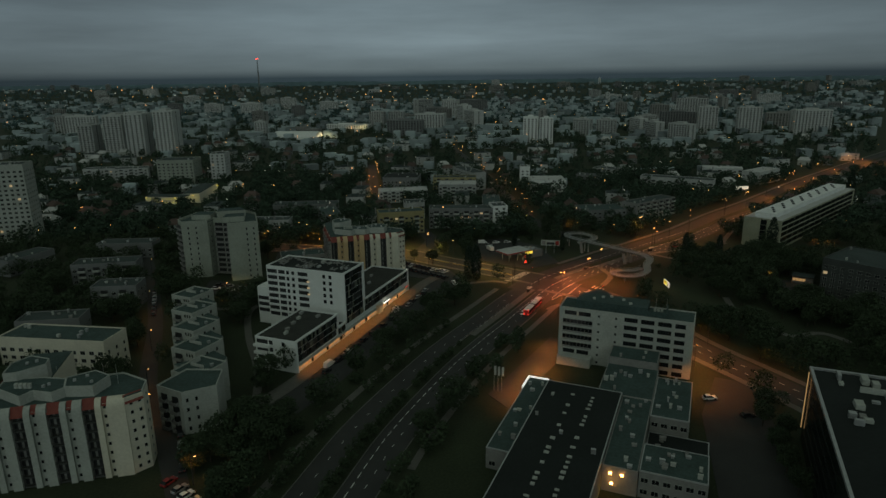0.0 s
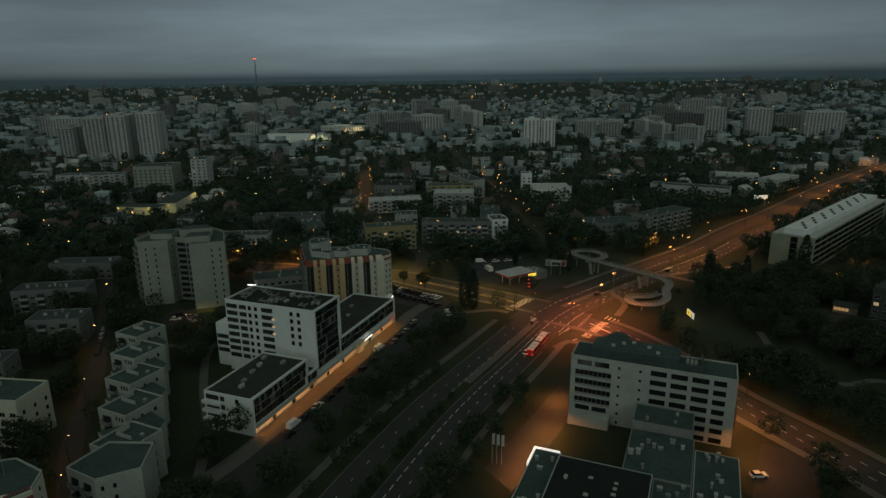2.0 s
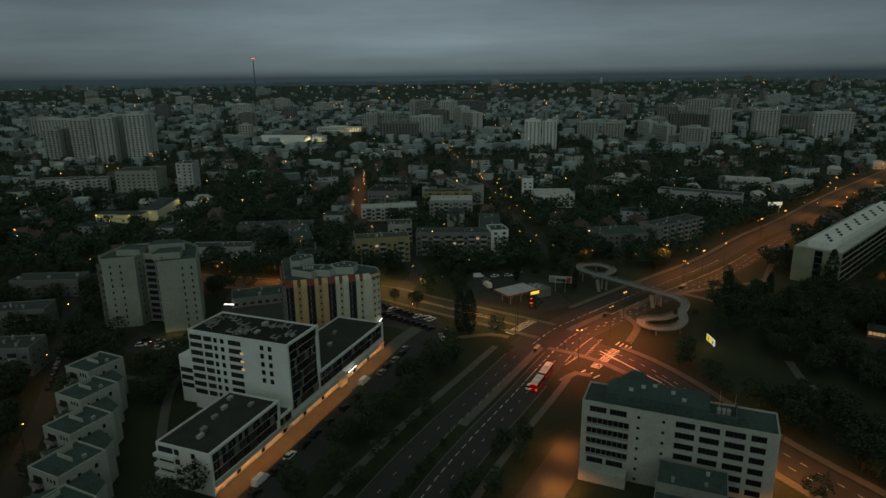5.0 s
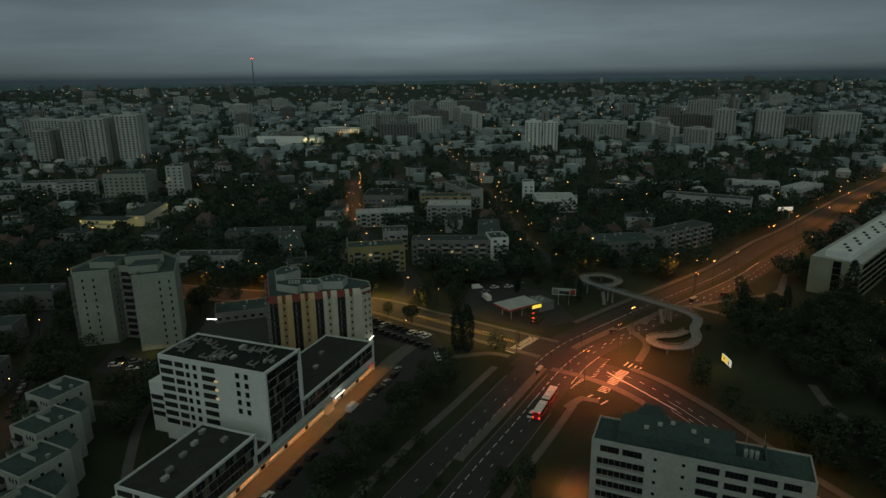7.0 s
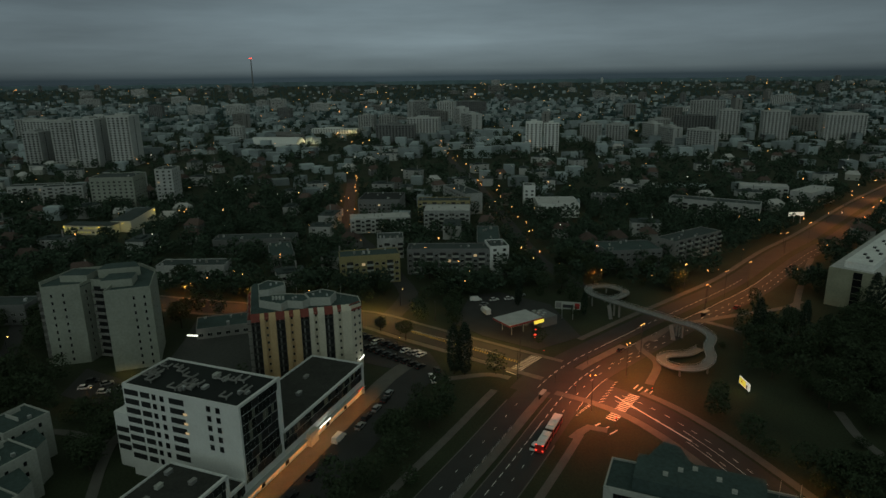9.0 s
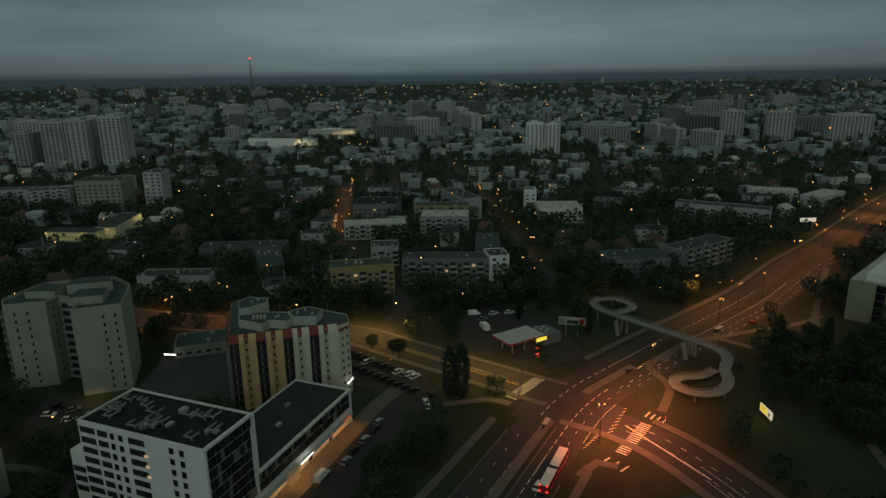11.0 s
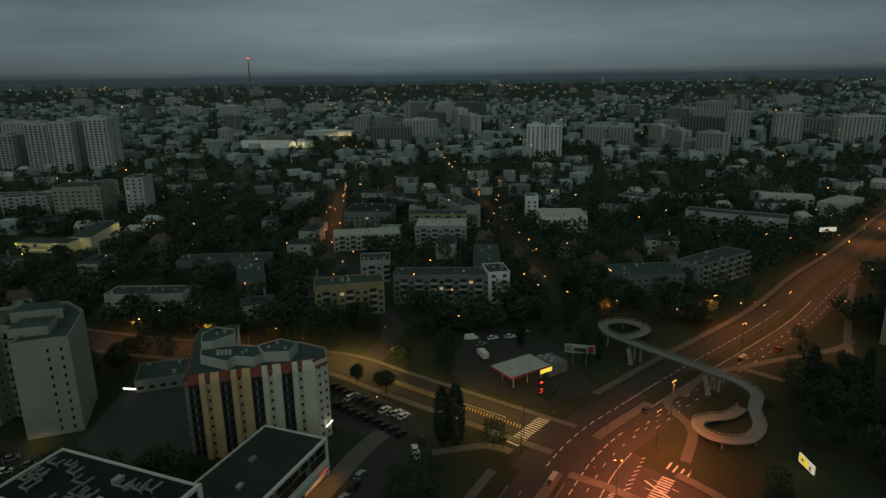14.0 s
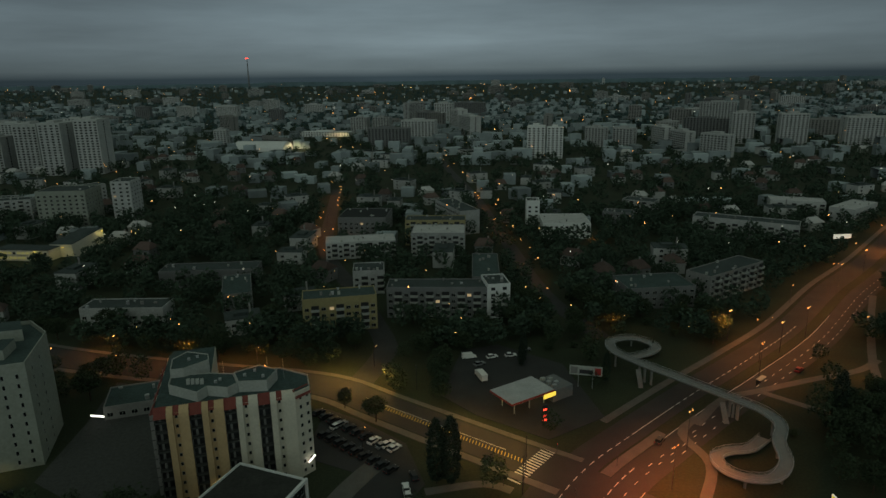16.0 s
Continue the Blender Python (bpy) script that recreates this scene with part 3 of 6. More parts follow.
for r in range(3):
    bm = bmesh.new()
    box(bm, 34.4, 15.8, TOP - 5.55 - r * 2.62, 34.46, 16.9, TOP - 4.9 - r * 2.62)
    part("window", bm, WARMROOM, t, "dim lit window")
# low block front: windows and corner loggias
for r in range(4):
    z = LOW - 2.5 - r * 2.75
    put("window", WIN_O, t, 0, 5.2, z, radians(-90))
    put("loggia", LOGG, t, 0, 14.0, z, radians(-90))
    put("loggia", LOGGM, t, 0, 10.4, z, radians(-90), sx=0.5)
    bm = bmesh.new()
    box(bm, -1.2, 10.5, z - 1.15, 0.0, 17.2, z - 0.25)
    part("balcony_rail", bm, WHITE, t)
# roof plant
for k in range(27):
    cx, cy = rng.uniform(36, 46.5), rng.uniform(2, 33)
    bm = bmesh.new()
    if k % 3 == 0:
        a, b = rng.uniform(0.8, 2.0), rng.uniform(0.7, 1.3)
        box(bm, cx - a / 2, cy - b / 2, TOP - 0.5, cx + a / 2, cy + b / 2, TOP + rng.uniform(0.1, 0.6))
        part("roof_unit", bm, rng.choice((METAL, OFFWHITE, DULL)), t, "pale ventilation unit")
    else:
        a, b = rng.uniform(1.5, 3.5), rng.uniform(1.5, 3.0)
        z = TOP + 0.1
        box(bm, cx, cy, z, cx + a, cy + 0.35, z + 0.35)
        box(bm, cx, cy + b, z, cx + a, cy + b + 0.35, z + 0.35)
        box(bm, cx, cy + 0.35, z, cx + 0.35, cy + b, z + 0.35)
        box(bm, cx + 0.02, cy + 0.02, TOP - 0.5, cx + 0.3, cy + 0.3, z)
        part("duct", bm, DULL, t, "bent metal duct")
for u, p in ((6, 8), (9, 9.5), (15, 11), (20, 12), (58, 12), (61, 13.5), (63, 11), (70, 8), (80, 12), (25, 14), (24, 6)):
    bm = bmesh.new()
    z = (LOW if u < 28 else WING) - 0.5
    box(bm, u - 0.9, p - 0.5, z, u + 0.9, p + 0.5, z + 0.8)
    box(bm, u - 1.0, p - 0.6, z + 0.8, u + 1.0, p + 0.6, z + 0.9)
    part("skylight", bm, rng.choice((OFFWHITE, DULL, METAL)), t)
for k in range(18):
    x, y = street(1 + k * 5.2, -2.6)
    lamp_light(x, y, 3.6, 430, (1.0, 0.30, 0.05), 0.3, 140)
x, y = street(63, -3.0)
lamp_light(x, y, 3.6, 140, (1.0, 0.7, 0.3), 0.3)

# ---- the office with its annexes ----
OFA = math.atan2(-0.396, 0.918)
t = thing("office_building", 41.3, 212.0, OFA, label="pale concrete seven-storey office slab with dark window bands", category="building")
W, D, H = 45.0, 11.0, 20.6
FOOT.append((41.3 + 22.5 * 0.918 + 2, 212 - 22.5 * 0.396 + 5, 25, 9, OFA))
bm = bmesh.new()
shell(bm, W, D, H, 0.5, 0.35)
part("wall", bm, OFFWHITE, t)
flat_roof(t, W, D, H - 0.45, GREENROOF)
for r in range(7):
    z = H - 2.75 - r * 2.9
    for f in (0.55, 0.672, 0.795, 0.905):
        put("window", WIN_XL, t, W * f, 0, z, sx=0.75 if f > 0.9 else 1.0)
    for f in (0.31, 0.44):
        put("window", WIN_S, t, W * f, 0, z + 0.2, sx=0.8, sz=0.65)
    if r == 0:
        put("window", WIN_XL, t, W * 0.09, 0, z, sx=0.95)
        put("window", WIN_XL, t, W * 0.20, 0, z, sx=0.95)
    elif r < 5:
        for k in range(8):
            put("window", WIN_O, t, W * (0.045 + 0.029 * k), 0, z - 0.2)
    elif r == 5:
        put("window", WIN_XL, t, W * 0.085, 0, z - 0.8, sx=0.95, sz=1.5)
        put("window", WIN_XL, t, W * 0.195, 0, z - 0.8, sx=0.95, sz=1.5)
    put("window", WIN_S, t, W, D * 0.5, z, radians(90))
    for k in range(3):
        put("window", WIN_S, t, 0, D * (0.25 + 0.25 * k), z, radians(-90))
    bm = bmesh.new()
    box(bm, W * 0.03, -0.1, z - 0.75, W * 0.262, 0.01, z - 0.35)
    if 0 < r < 5:
        part("spandrel", bm, DULL, t)
    else:
        bm.free()
bm = bmesh.new()
box(bm, W * 0.12, 1.2, H - 0.4, W * 0.66, D - 0.6, H + 2.6)
part("penthouse", bm, GREENROOF, t, "dark plant room with a felt roof")
bm = bmesh.new()
prism(bm, [(W * 0.16, D - 0.6), (W * 0.36, D - 0.6), (W * 0.30, D + 5.5), (W * 0.22, D + 6.5)], 0, H + 2.2)
part("stair_tower", bm, GREENROOF, t, "dark stair tower with a pointed plan")
bm = bmesh.new()
box(bm, W * 0.66, 1.2, H - 0.4, W * 0.80, 2.0, H + 1.6)
box(bm, W * 0.79, 2.0, H - 0.4, W * 0.80, D - 1.0, H + 1.6)
part("roof_screen", bm, GREENROOF, t)
for k in range(3):
    bm = bmesh.new()
    box(bm, W * 0.70 + k * 1.1, 5, H - 0.4, W * 0.70 + k * 1.1 + 0.8, 6.2, H + 1.2)
    tube(bm, (W * 0.70 + k * 1.1 + 0.4, 5.6, H + 1.2), (W * 0.70 + k * 1.1 + 0.4, 5.6, H + 1.5), 0.3, 0.3, 8)
    part("cooling_unit", bm, OFFWHITE, t)
for f, y in ((0.24, 4), (0.3, 6.5), (0.36, 8), (0.46, 6), (0.52, 3)):
    bm = bmesh.new()
    box(bm, W * f, y, H + 2.6, W * f + 1.0, y + 0.8, H + 3.2)
    part("roof_vent", bm, OFFWHITE, t)
for k in range(2):
    bm = bmesh.new()
    tube(bm, (W * 0.71 + k * 3.5, 8, H - 0.4), (W * 0.71 + k * 3.5, 8, H + 4.5), 0.06, 0.03, 5)
    part("aerial", bm, METAL, t)
bm = bmesh.new()
box(bm, 0.5, -4.0, 0, W * 0.27, -0.15, 3.4)
part("entrance_hall", bm, OFFWHITE, t, "low pale entrance block")

fx, fy = 0.92, -0.39
gx, gy = 0.39, 0.92
cxh, cyh = 52.9, 170.6


def yard(u, v):
    return cxh + fx * u + gx * v, cyh + fy * u + gy * v


HA = math.atan2(fy, fx)


def annex(name, u0, v0, u1, v1, h, wall, roof, label, rim=METAL, win=True, bits=6, z0=-0.3):
    t = thing(name, *yard(u0, v0), HA, label=label, category="building", group="low halls")
    w, d = u1 - u0, v1 - v0
    bm = bmesh.new()
    box(bm, 0, 0, z0, w, d, h - 0.35)
    part("wall", bm, wall, t)
    bm = bmesh.new()
    box(bm, 0.25, 0.25, h - 0.35, w - 0.25, d - 0.25, h - 0.15)
    part("roof", bm, roof, t)
    bm = bmesh.new()
    for x0, y0, x1, y1 in ((0, 0, w, 0.25), (0, d - 0.25, w, d), (0, 0.25, 0.25, d - 0.25), (w - 0.25, 0.25, w, d - 0.25)):
        box(bm, x0, y0, h - 0.35, x1, y1, h)
    part("parapet", bm, rim, t, "thin metal-capped parapet")
    x, y = yard((u0 + u1) / 2, (v0 + v1) / 2)
    FOOT.append((x, y, w / 2 + 2, d / 2 + 2, HA))
    if win:
        n = int(w / 2.4)
        for r in range(max(1, int(h / 3.4))):
            for k in range(n):
                put("window", WIN_M, t, w * (k + 0.5) / n, 0, 1.0 + 3.2 * r)
            for k in range(int(d / 3)):
                put("window", WIN_M, t, w, d * (k + 0.5) / int(d / 3), 1.0 + 3.2 * r, radians(90))
    rooftop_bits(t, w, d, h - 0.15, rng, bits)
    return t


HALL = annex("exhibition_hall", -22.4, -95, 0, 0, 8.4, DULL, DARKFELT, "long low hall with a black felt roof and pale parapet", METAL, False, 10)
for k in range(26):
    for u in (8.4, 14.2):
        if rng.random() < 0.32:
            continue
        v = 88 - k * 2.3
        bm = bmesh.new()
        box(bm, u + rng.uniform(-0.2, 0.2), v, 8.25, u + 1.1, v + rng.uniform(0.5, 1.0), 8.6)
        part("skylight", bm, OFFWHITE, HALL, "small pale rooflight")
annex("hall_side_wing", -29.5, -39, -22.6, 4.0, 6.2, DULL, GREENROOF, "low side wing with a felt roof", METAL, True, 9)
annex("link_building", 0.2, -37, 8.7, 0.3, 7.2, DULL, GREENROOF, "flat-roofed link building with grey felt roof", DULL, False, 12)
annex("link_building", -7.3, 0.5, 8.7, 21.8, 7.25, DULL, GREENROOF, "flat-roofed link building before the office slab", DULL, False, 9)
annex("link_building", 8.9, -9, 19.2, 16, 7.6, DULL, GREENROOF, "flat-roofed office annex with grey felt roof", METAL, True, 12)
annex("link_building", 8.9, -36.5, 24.5, -23.9, 7.4, DULL, GREENROOF, "flat-roofed rear annex with ribbon windows", METAL, True, 12)
annex("link_building", 8.9, -23.7, 24.7, -9.2, 2.6, DULL, DARKFELT, "sunken dark flat roof between annexes", METAL, False, 6)
annex("plant_room", -7.3, 22.0, 8.2, 31.8, 9.4, DULL, GREENROOF, "raised felt-roofed block before the office", DULL, False, 3)
sg = thing("lit_fascia", *yard(-29.6, -3.6), HA, label="bright white lit fascia of an entrance", category="sign")
bm = bmesh.new()
box(bm, -0.25, 0, 4.0, 0.0, 7.6, 6.6)
box(bm, -0.25, 7.6, 4.0, 6.5, 7.85, 6.6)
part("light_box", bm, WHITESIGN, sg, "glowing white panel")
bm = bmesh.new()
box(bm, 0.02, 7.0, 0, 0.2, 7.5, 4.0)
part("post", bm, DARKMETAL, sg)
cb = thing("corner_building", 100.3, 158.2, HA, label="dark glass corner office with a sharp metal-edged roof", category="building")
bm = bmesh.new()
box(bm, 0, -120, -0.3, 70, 0, 21.4)
part("wall", bm, CURTAIN, cb)
bm = bmesh.new()
box(bm, 0.4, -119, 21.4, 69, -0.4, 21.5)
part("roof", bm, DARKFELT, cb)
bm = bmesh.new()
for x0, y0, x1, y1 in ((-0.3, -120, 0.4, 0.3), (0.4, -0.4, 70, 0.3)):
    box(bm, x0, y0, 21.4, x1, y1, 22.1)
part("roof_edge", bm, METAL, cb, "bright metal roof edge")
FOOT.append((*(Vector((100.3, 158.2)) + Vector((fx, fy)) * 35 - Vector((gx, gy)) * 60), 38, 63, HA))
SLOT = glazed("glazed_panel", 1.3, 2.7, GLASS)
for r in range(6):
    for k in range(30):
        put("glazed_panel", SLOT, cb, 0, -0.9 - k * 1.55, 1.2 + r * 3.35, radians(-90))
for k in range(34):
    cx, cy = rng.uniform(4, 40), rng.uniform(-60, -5)
    bm = bmesh.new()
    a, b = (rng.uniform(4, 12), 0.7) if k % 3 == 0 else (rng.uniform(0.8, 2.5), rng.uniform(0.8, 3.5))
    box(bm, cx, cy, 21.5, cx + a, cy + b, 21.5 + rng.uniform(0.5, 1.6))
    part("roof_unit", bm, rng.choice((METAL, OFFWHITE, DULL, METAL)), cb)
bm = bmesh.new()
box(bm, -0.55, -1.5, 4, -0.35, -1.2, 21)
part("light_strip", bm, WARMWIN, cb, "warm vertical light strip")
x, y = yard(2.5, -39.5)
lamp_light(x, y, 5.5, 260, (1.0, 0.5, 0.1), 0.25)
for dz, du in ((5.4, 0.6), (2.6, 1.0), (5.4, 3.4)):
    x, y = yard(1.6 + du, -37.35)
    simple("wall_lamp", lambda bm: box(bm, -0.35, -0.2, -0.2, 0.35, 0.2, 0.2), SODIUM, x, y, HA, dz, label="glowing orange wall lamp by a doorway", category="lamp", group="wall lamps")


# ---- the serrated apartment blocks with red caps ----
def wedge(bm, x0, x1, y0, y1, z0, z1):
    """A sloping cap: low in front, high behind."""
    v = [bm.verts.new(p) for p in ((x0, y0, z0), (x1, y0, z0), (x1, y1, z1), (x0, y1, z1), (x0, y1, z0), (x1, y1, z0))]
    for q in ((0, 1, 2, 3), (0, 4, 5, 1), (3, 2, 5, 4), (0, 3, 4), (1, 5, 2)):
        bm.faces.new([v[i] for i in q])


def serrated(x, y, deg, floors, paints, label, n=4, extra=1.2, wing=21.0):
    """A slab with rounded piers, balcony shafts between them and a chamfered end; its front line begins at x, y."""
    ang = radians(deg)
    bay, pier, storey = 3.0, 5.05, 2.62
    wf = n * (bay + pier) + extra
    w, d, h = wf + 3.9, 15.0, floors * storey + 1.2
    t = thing("apartment_block", x, y, ang, label=label, category="building", group="serrated apartment blocks")
    FOOT.append((x + math.cos(ang) * w / 2 - math.sin(ang) * d / 2, y + math.sin(ang) * w / 2 + math.cos(ang) * d / 2, w / 2 + 2, d / 2 + 3, ang))
    body = [(0, 1.4), (wf, 1.4), (wf, 0.0), (w, 2.6), (w, 8.5), (wf - 3, d), (12.5, d), (12.5, d + wing), (1.0, d + wing), (0, d + wing - 3)]
    bm = bmesh.new()
    prism(bm, body, -0.3, h - 0.3)
    part("core_wall", bm, paints[-1], t)
    bm = bmesh.new()
    prism(bm, [(0.2, 1.6), (wf - 0.1, 1.6), (wf, 0.6), (w - 0.3, 2.9), (w - 0.3, 8.3), (wf - 3.2, d - 0.2), (12.3, d - 0.2), (12.3, d + wing - 0.2), (1.1, d + wing - 0.2), (0.2, d + wing - 3.2)], h - 0.3, h)
    part("roof", bm, GREENROOF, t, "grey-green felt roof")
    rim = [(w, 2.6), (w, 8.5), (wf - 3, d), (12.5, d)]
    for p, q in zip(rim, rim[1:]):
        p, q = Vector(p), Vector(q)
        m = (q - p).normalized()
        m = Vector((-m.y, m.x)) * 0.25
        bm = bmesh.new()
        prism(bm, [tuple(p), tuple(q), tuple(q + m), tuple(p + m)], h - 0.3, h + 0.35)
        part("parapet", bm, OFFWHITE, t)
    # balconies: a near-black sheet as the shaded shaft, with slabs, thin rails and lighter dividers
    bm = bmesh.new()
    wb = bay - 0.1
    box(bm, -wb / 2, -1.25, -0.10, wb / 2, 0.02, 0.08)
    box(bm, -wb / 2, -1.25, 0.08, wb / 2, -1.19, 0.30)
    box(bm, -wb / 2, -1.25, 0.86, wb / 2, -1.19, 0.95)
    for k in range(9):
        u = -wb / 2 + wb * (k + 0.5) / 9
        box(bm, u - 0.03, -1.24, 0.30, u + 0.03, -1.20, 0.86)
    box(bm, -wb / 2, -1.2, 0.08, -wb / 2 + 0.08, 0.02, 2.4, 2)
    box(bm, wb / 2 - 0.08, -1.2, 0.08, wb / 2, 0.02, 2.4, 2)
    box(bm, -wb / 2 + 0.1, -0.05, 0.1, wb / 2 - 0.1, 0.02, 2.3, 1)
    box(bm, -0.5, -0.09, 0.1, 0.05, -0.05, 2.2, 2)
    bl = mesh_of("balcony", bm, TERRACE, SHADE, DULL)
    # the short side: projecting balconies under stepped red caps
    for k in range(4):
        bm = bmesh.new()
        y0 = 2.2 + k * 7.2
        v = [bm.verts.new(p) for p in ((-1.2, y0, h - 1.9), (-1.2, y0 + 3.4, h - 1.9), (0.1, y0 + 3.4, h + 0.3), (0.1, y0, h + 0.3), (0.1, y0 + 3.4, h - 1.9), (0.1, y0, h - 1.9))]
        for q in ((0, 3, 2, 1), (0, 1, 4, 5), (3, 5, 4, 2), (0, 5, 3), (1, 2, 4)):
            bm.faces.new([v[i] for i in q])
        part("tiled_cap", bm, REDTILE, t, "sloping red tiled cap")
        for r in range(floors):
            put("balcony", bl, t, 0.0, y0 + 1.7, 0.3 + r * storey, radians(-90))
    for k in range(n):
        x0 = k * (bay + pier)
        paint = paints[k % len(paints)]
        for r in range(floors):
            put("balcony", bl, t, x0 + bay / 2, 1.4, 0.3 + r * storey)
        bm = bmesh.new()
        wedge(bm, x0, x0 + bay, -0.1, 1.6, h - 2.2, h + 0.25)
        part("tiled_cap", bm, REDTILE, t, "sloping red tiled cap")
        last = k == n - 1
        sx0, sx1 = x0 + bay + 1.45, x0 + bay + 2.85
        bm = bmesh.new()
        box(bm, sx0, 0.45, -0.3, sx1, 1.6, h - 1.2)
        part("slot_wall", bm, paint, t)
        bm = bmesh.new()
        wedge(bm, sx0, sx1, 0.1, 1.6, h - 1.7, h + 0.22)
        part("tiled_cap", bm, REDTILE, t, "sloping red tiled cap")
        for xa, xb in ((x0 + bay, sx0), (sx1, x0 + bay + pier + (extra if last else 0))):
            bm = bmesh.new()
            prof = [(1.6, -0.3), (-0.4, -0.3), (-0.4, h - 3.0), (-0.32, h - 2.0), (-0.1, h - 1.2), (0.3, h - 0.5), (0.9, h), (1.6, h + 0.15)]
            a = [bm.verts.new((xa, py, pz)) for py, pz in prof]
            b = [bm.verts.new((xb, py, pz)) for py, pz in prof]
            bm.faces.new(a)
            bm.faces.new(list(reversed(b)))
            for i in range(len(prof)):
                j = (i + 1) % len(prof)
                bm.faces.new((a[j], a[i], b[i], b[j]))
            part("pier", bm, paint, t, "smooth rendered pier with a rounded top")
        for r in range(floors):
            put("window", WIN_S, t, (sx0 + sx1) / 2, 0.45, 1.2 + r * storey, sx=0.7, sz=0.7)
    # chamfered end wall with two columns of windows under a red cap
    ce = math.atan2(2.6, 3.9)
    for r in range(floors):
        for f in (0.32, 0.78):
            put("window", WIN_S, t, wf + 3.9 * f, 2.6 * f, 1.2 + r * storey, ce, sx=0.8, sz=0.75)
        put("window", WIN_S, t, w, 5.8, 1.2 + r * storey, radians(90), sz=0.75)
    bm = bmesh.new()
    c, q = Vector((wf, 0)), Vector((w, 2.6))
    m = Vector((2.6, -3.9)).normalized()
    lo = [c + m * 0.35, q + m * 0.35]
    v = [bm.verts.new((*p, z)) for p, z in ((lo[0], h - 1.9), (lo[1], h - 1.9), (q - m * 0.9, h + 0.3), (c - m * 0.9, h + 0.3), (c - m * 0.9, h - 1.9), (q - m * 0.9, h - 1.9))]
    for f in ((0, 1, 2, 3), (0, 4, 5, 1), (3, 2, 5, 4), (0, 3, 4), (1, 5, 2)):
        bm.faces.new([v[i] for i in f])
    part("tiled_cap", bm, REDTILE, t, "red tiled cap over the end wall")
    # penthouses: white walls in a broken line, felt roofs behind low rims
    for poly, top in (([(3.0, 8.3), (10.2, 1.9), (12.4, 4.6), (17.3, 2.2), (19.7, 4.3), (18.5, 10), (12.4, 12.4), (3.0, 13.5)], 2.6),
                      ([(3.2, 12.2), (6.4, 12.0), (12.4, 15.8), (12.0, 19.5), (6.4, 23.0), (3.0, 19.0)], 4.8),
                      ([(19.75, 4.25), (26.7, 2.7), (29.4, 8.4), (25.0, 12.6), (18.6, 9.95)], 2.9)):
        cen = sum((Vector(p) for p in poly), Vector((0, 0))) / len(poly)
        bm = bmesh.new()
        prism(bm, poly, h - 0.05, h + top - 0.3)
        part("penthouse", bm, OFFWHITE, t, "pale angular penthouse wall")
        bm = bmesh.new()
        prism(bm, [tuple(cen + (Vector(p) - cen) * 0.96) for p in poly], h + top - 0.3, h + top - 0.12)
        part("roof", bm, GREENROOF, t, "dark felt roof")
        for i in range(len(poly)):
            p, q = Vector(poly[i]), Vector(poly[(i + 1) % len(poly)])
            m = (q - p).normalized()
            m = Vector((-m.y, m.x)) * 0.22
            bm = bmesh.new()
            prism(bm, [tuple(p), tuple(q), tuple(q + m), tuple(p + m)], h + top - 0.3, h + top + 0.1)
            part("parapet", bm, OFFWHITE, t)
    for k in range(4):
        bm = bmesh.new()
        box(bm, 7.4 + k * 1.1, 7.2 - k * 0.3, h + 2.3, 8.2 + k * 1.1, 8.2 - k * 0.3, h + 3.7)
        part("chimney", bm, OFFWHITE, t)
    for ux, uy, uz in ((21, 7, 2.7), (23.5, 9, 2.7), (25.5, 5, 2.7), (14, 6, 2.4), (15, 7, 2.4), (7, 17, 4.6), (9, 18, 4.6)):
        bm = bmesh.new()
        box(bm, ux, uy, h + uz, ux + 0.7, uy + 0.6, h + uz + 0.7)
        part("roof_vent", bm, METAL, t)
    for ux, uy in ((31, 9), (27, 12), (16, 12)):
        bm = bmesh.new()
        tube(bm, (ux, uy, h - 0.1), (ux, uy, h + 5.5), 0.06, 0.03, 5)
        part("aerial", bm, METAL, t)
    return t


serrated(-54.3, 297.4, 16.0, 9, (YELLOW, YELLOW, CREAM, CREAM), "cream and ochre serrated apartment block with red tiled caps", extra=1.0)
serrated(-114.9, 137.4, 13.8, 8, (OFFWHITE, OFFWHITE, OFFWHITE, CREAM), "off-white serrated apartment block with dark balconies and red caps", extra=2.0)
bm = bmesh.new()
box(bm, 0, -0.1, 0, 2.6, 0.1, 0.35)
ls = new("wall_light_strip", mesh_of("wall_light_strip", bm, TUBE))
ls.location, ls.rotation_euler = (-20.3, 307.2, 4.0), (0, -0.5, radians(48))
tagged(ls, "bright white light strip fixed on a house wall", "lamp")
bm = bmesh.new()
box(bm, -2.2, -0.12, 0, 2.2, 0.12, 0.45)
ls = new("wall_light_strip", mesh_of("wall_light_strip", bm, TUBE))
ls.location, ls.rotation_euler = (-90.0, 334.5, 2.6), (0, 0, radians(-8))
tagged(ls, "bright white light strip over a pavilion entrance", "lamp")

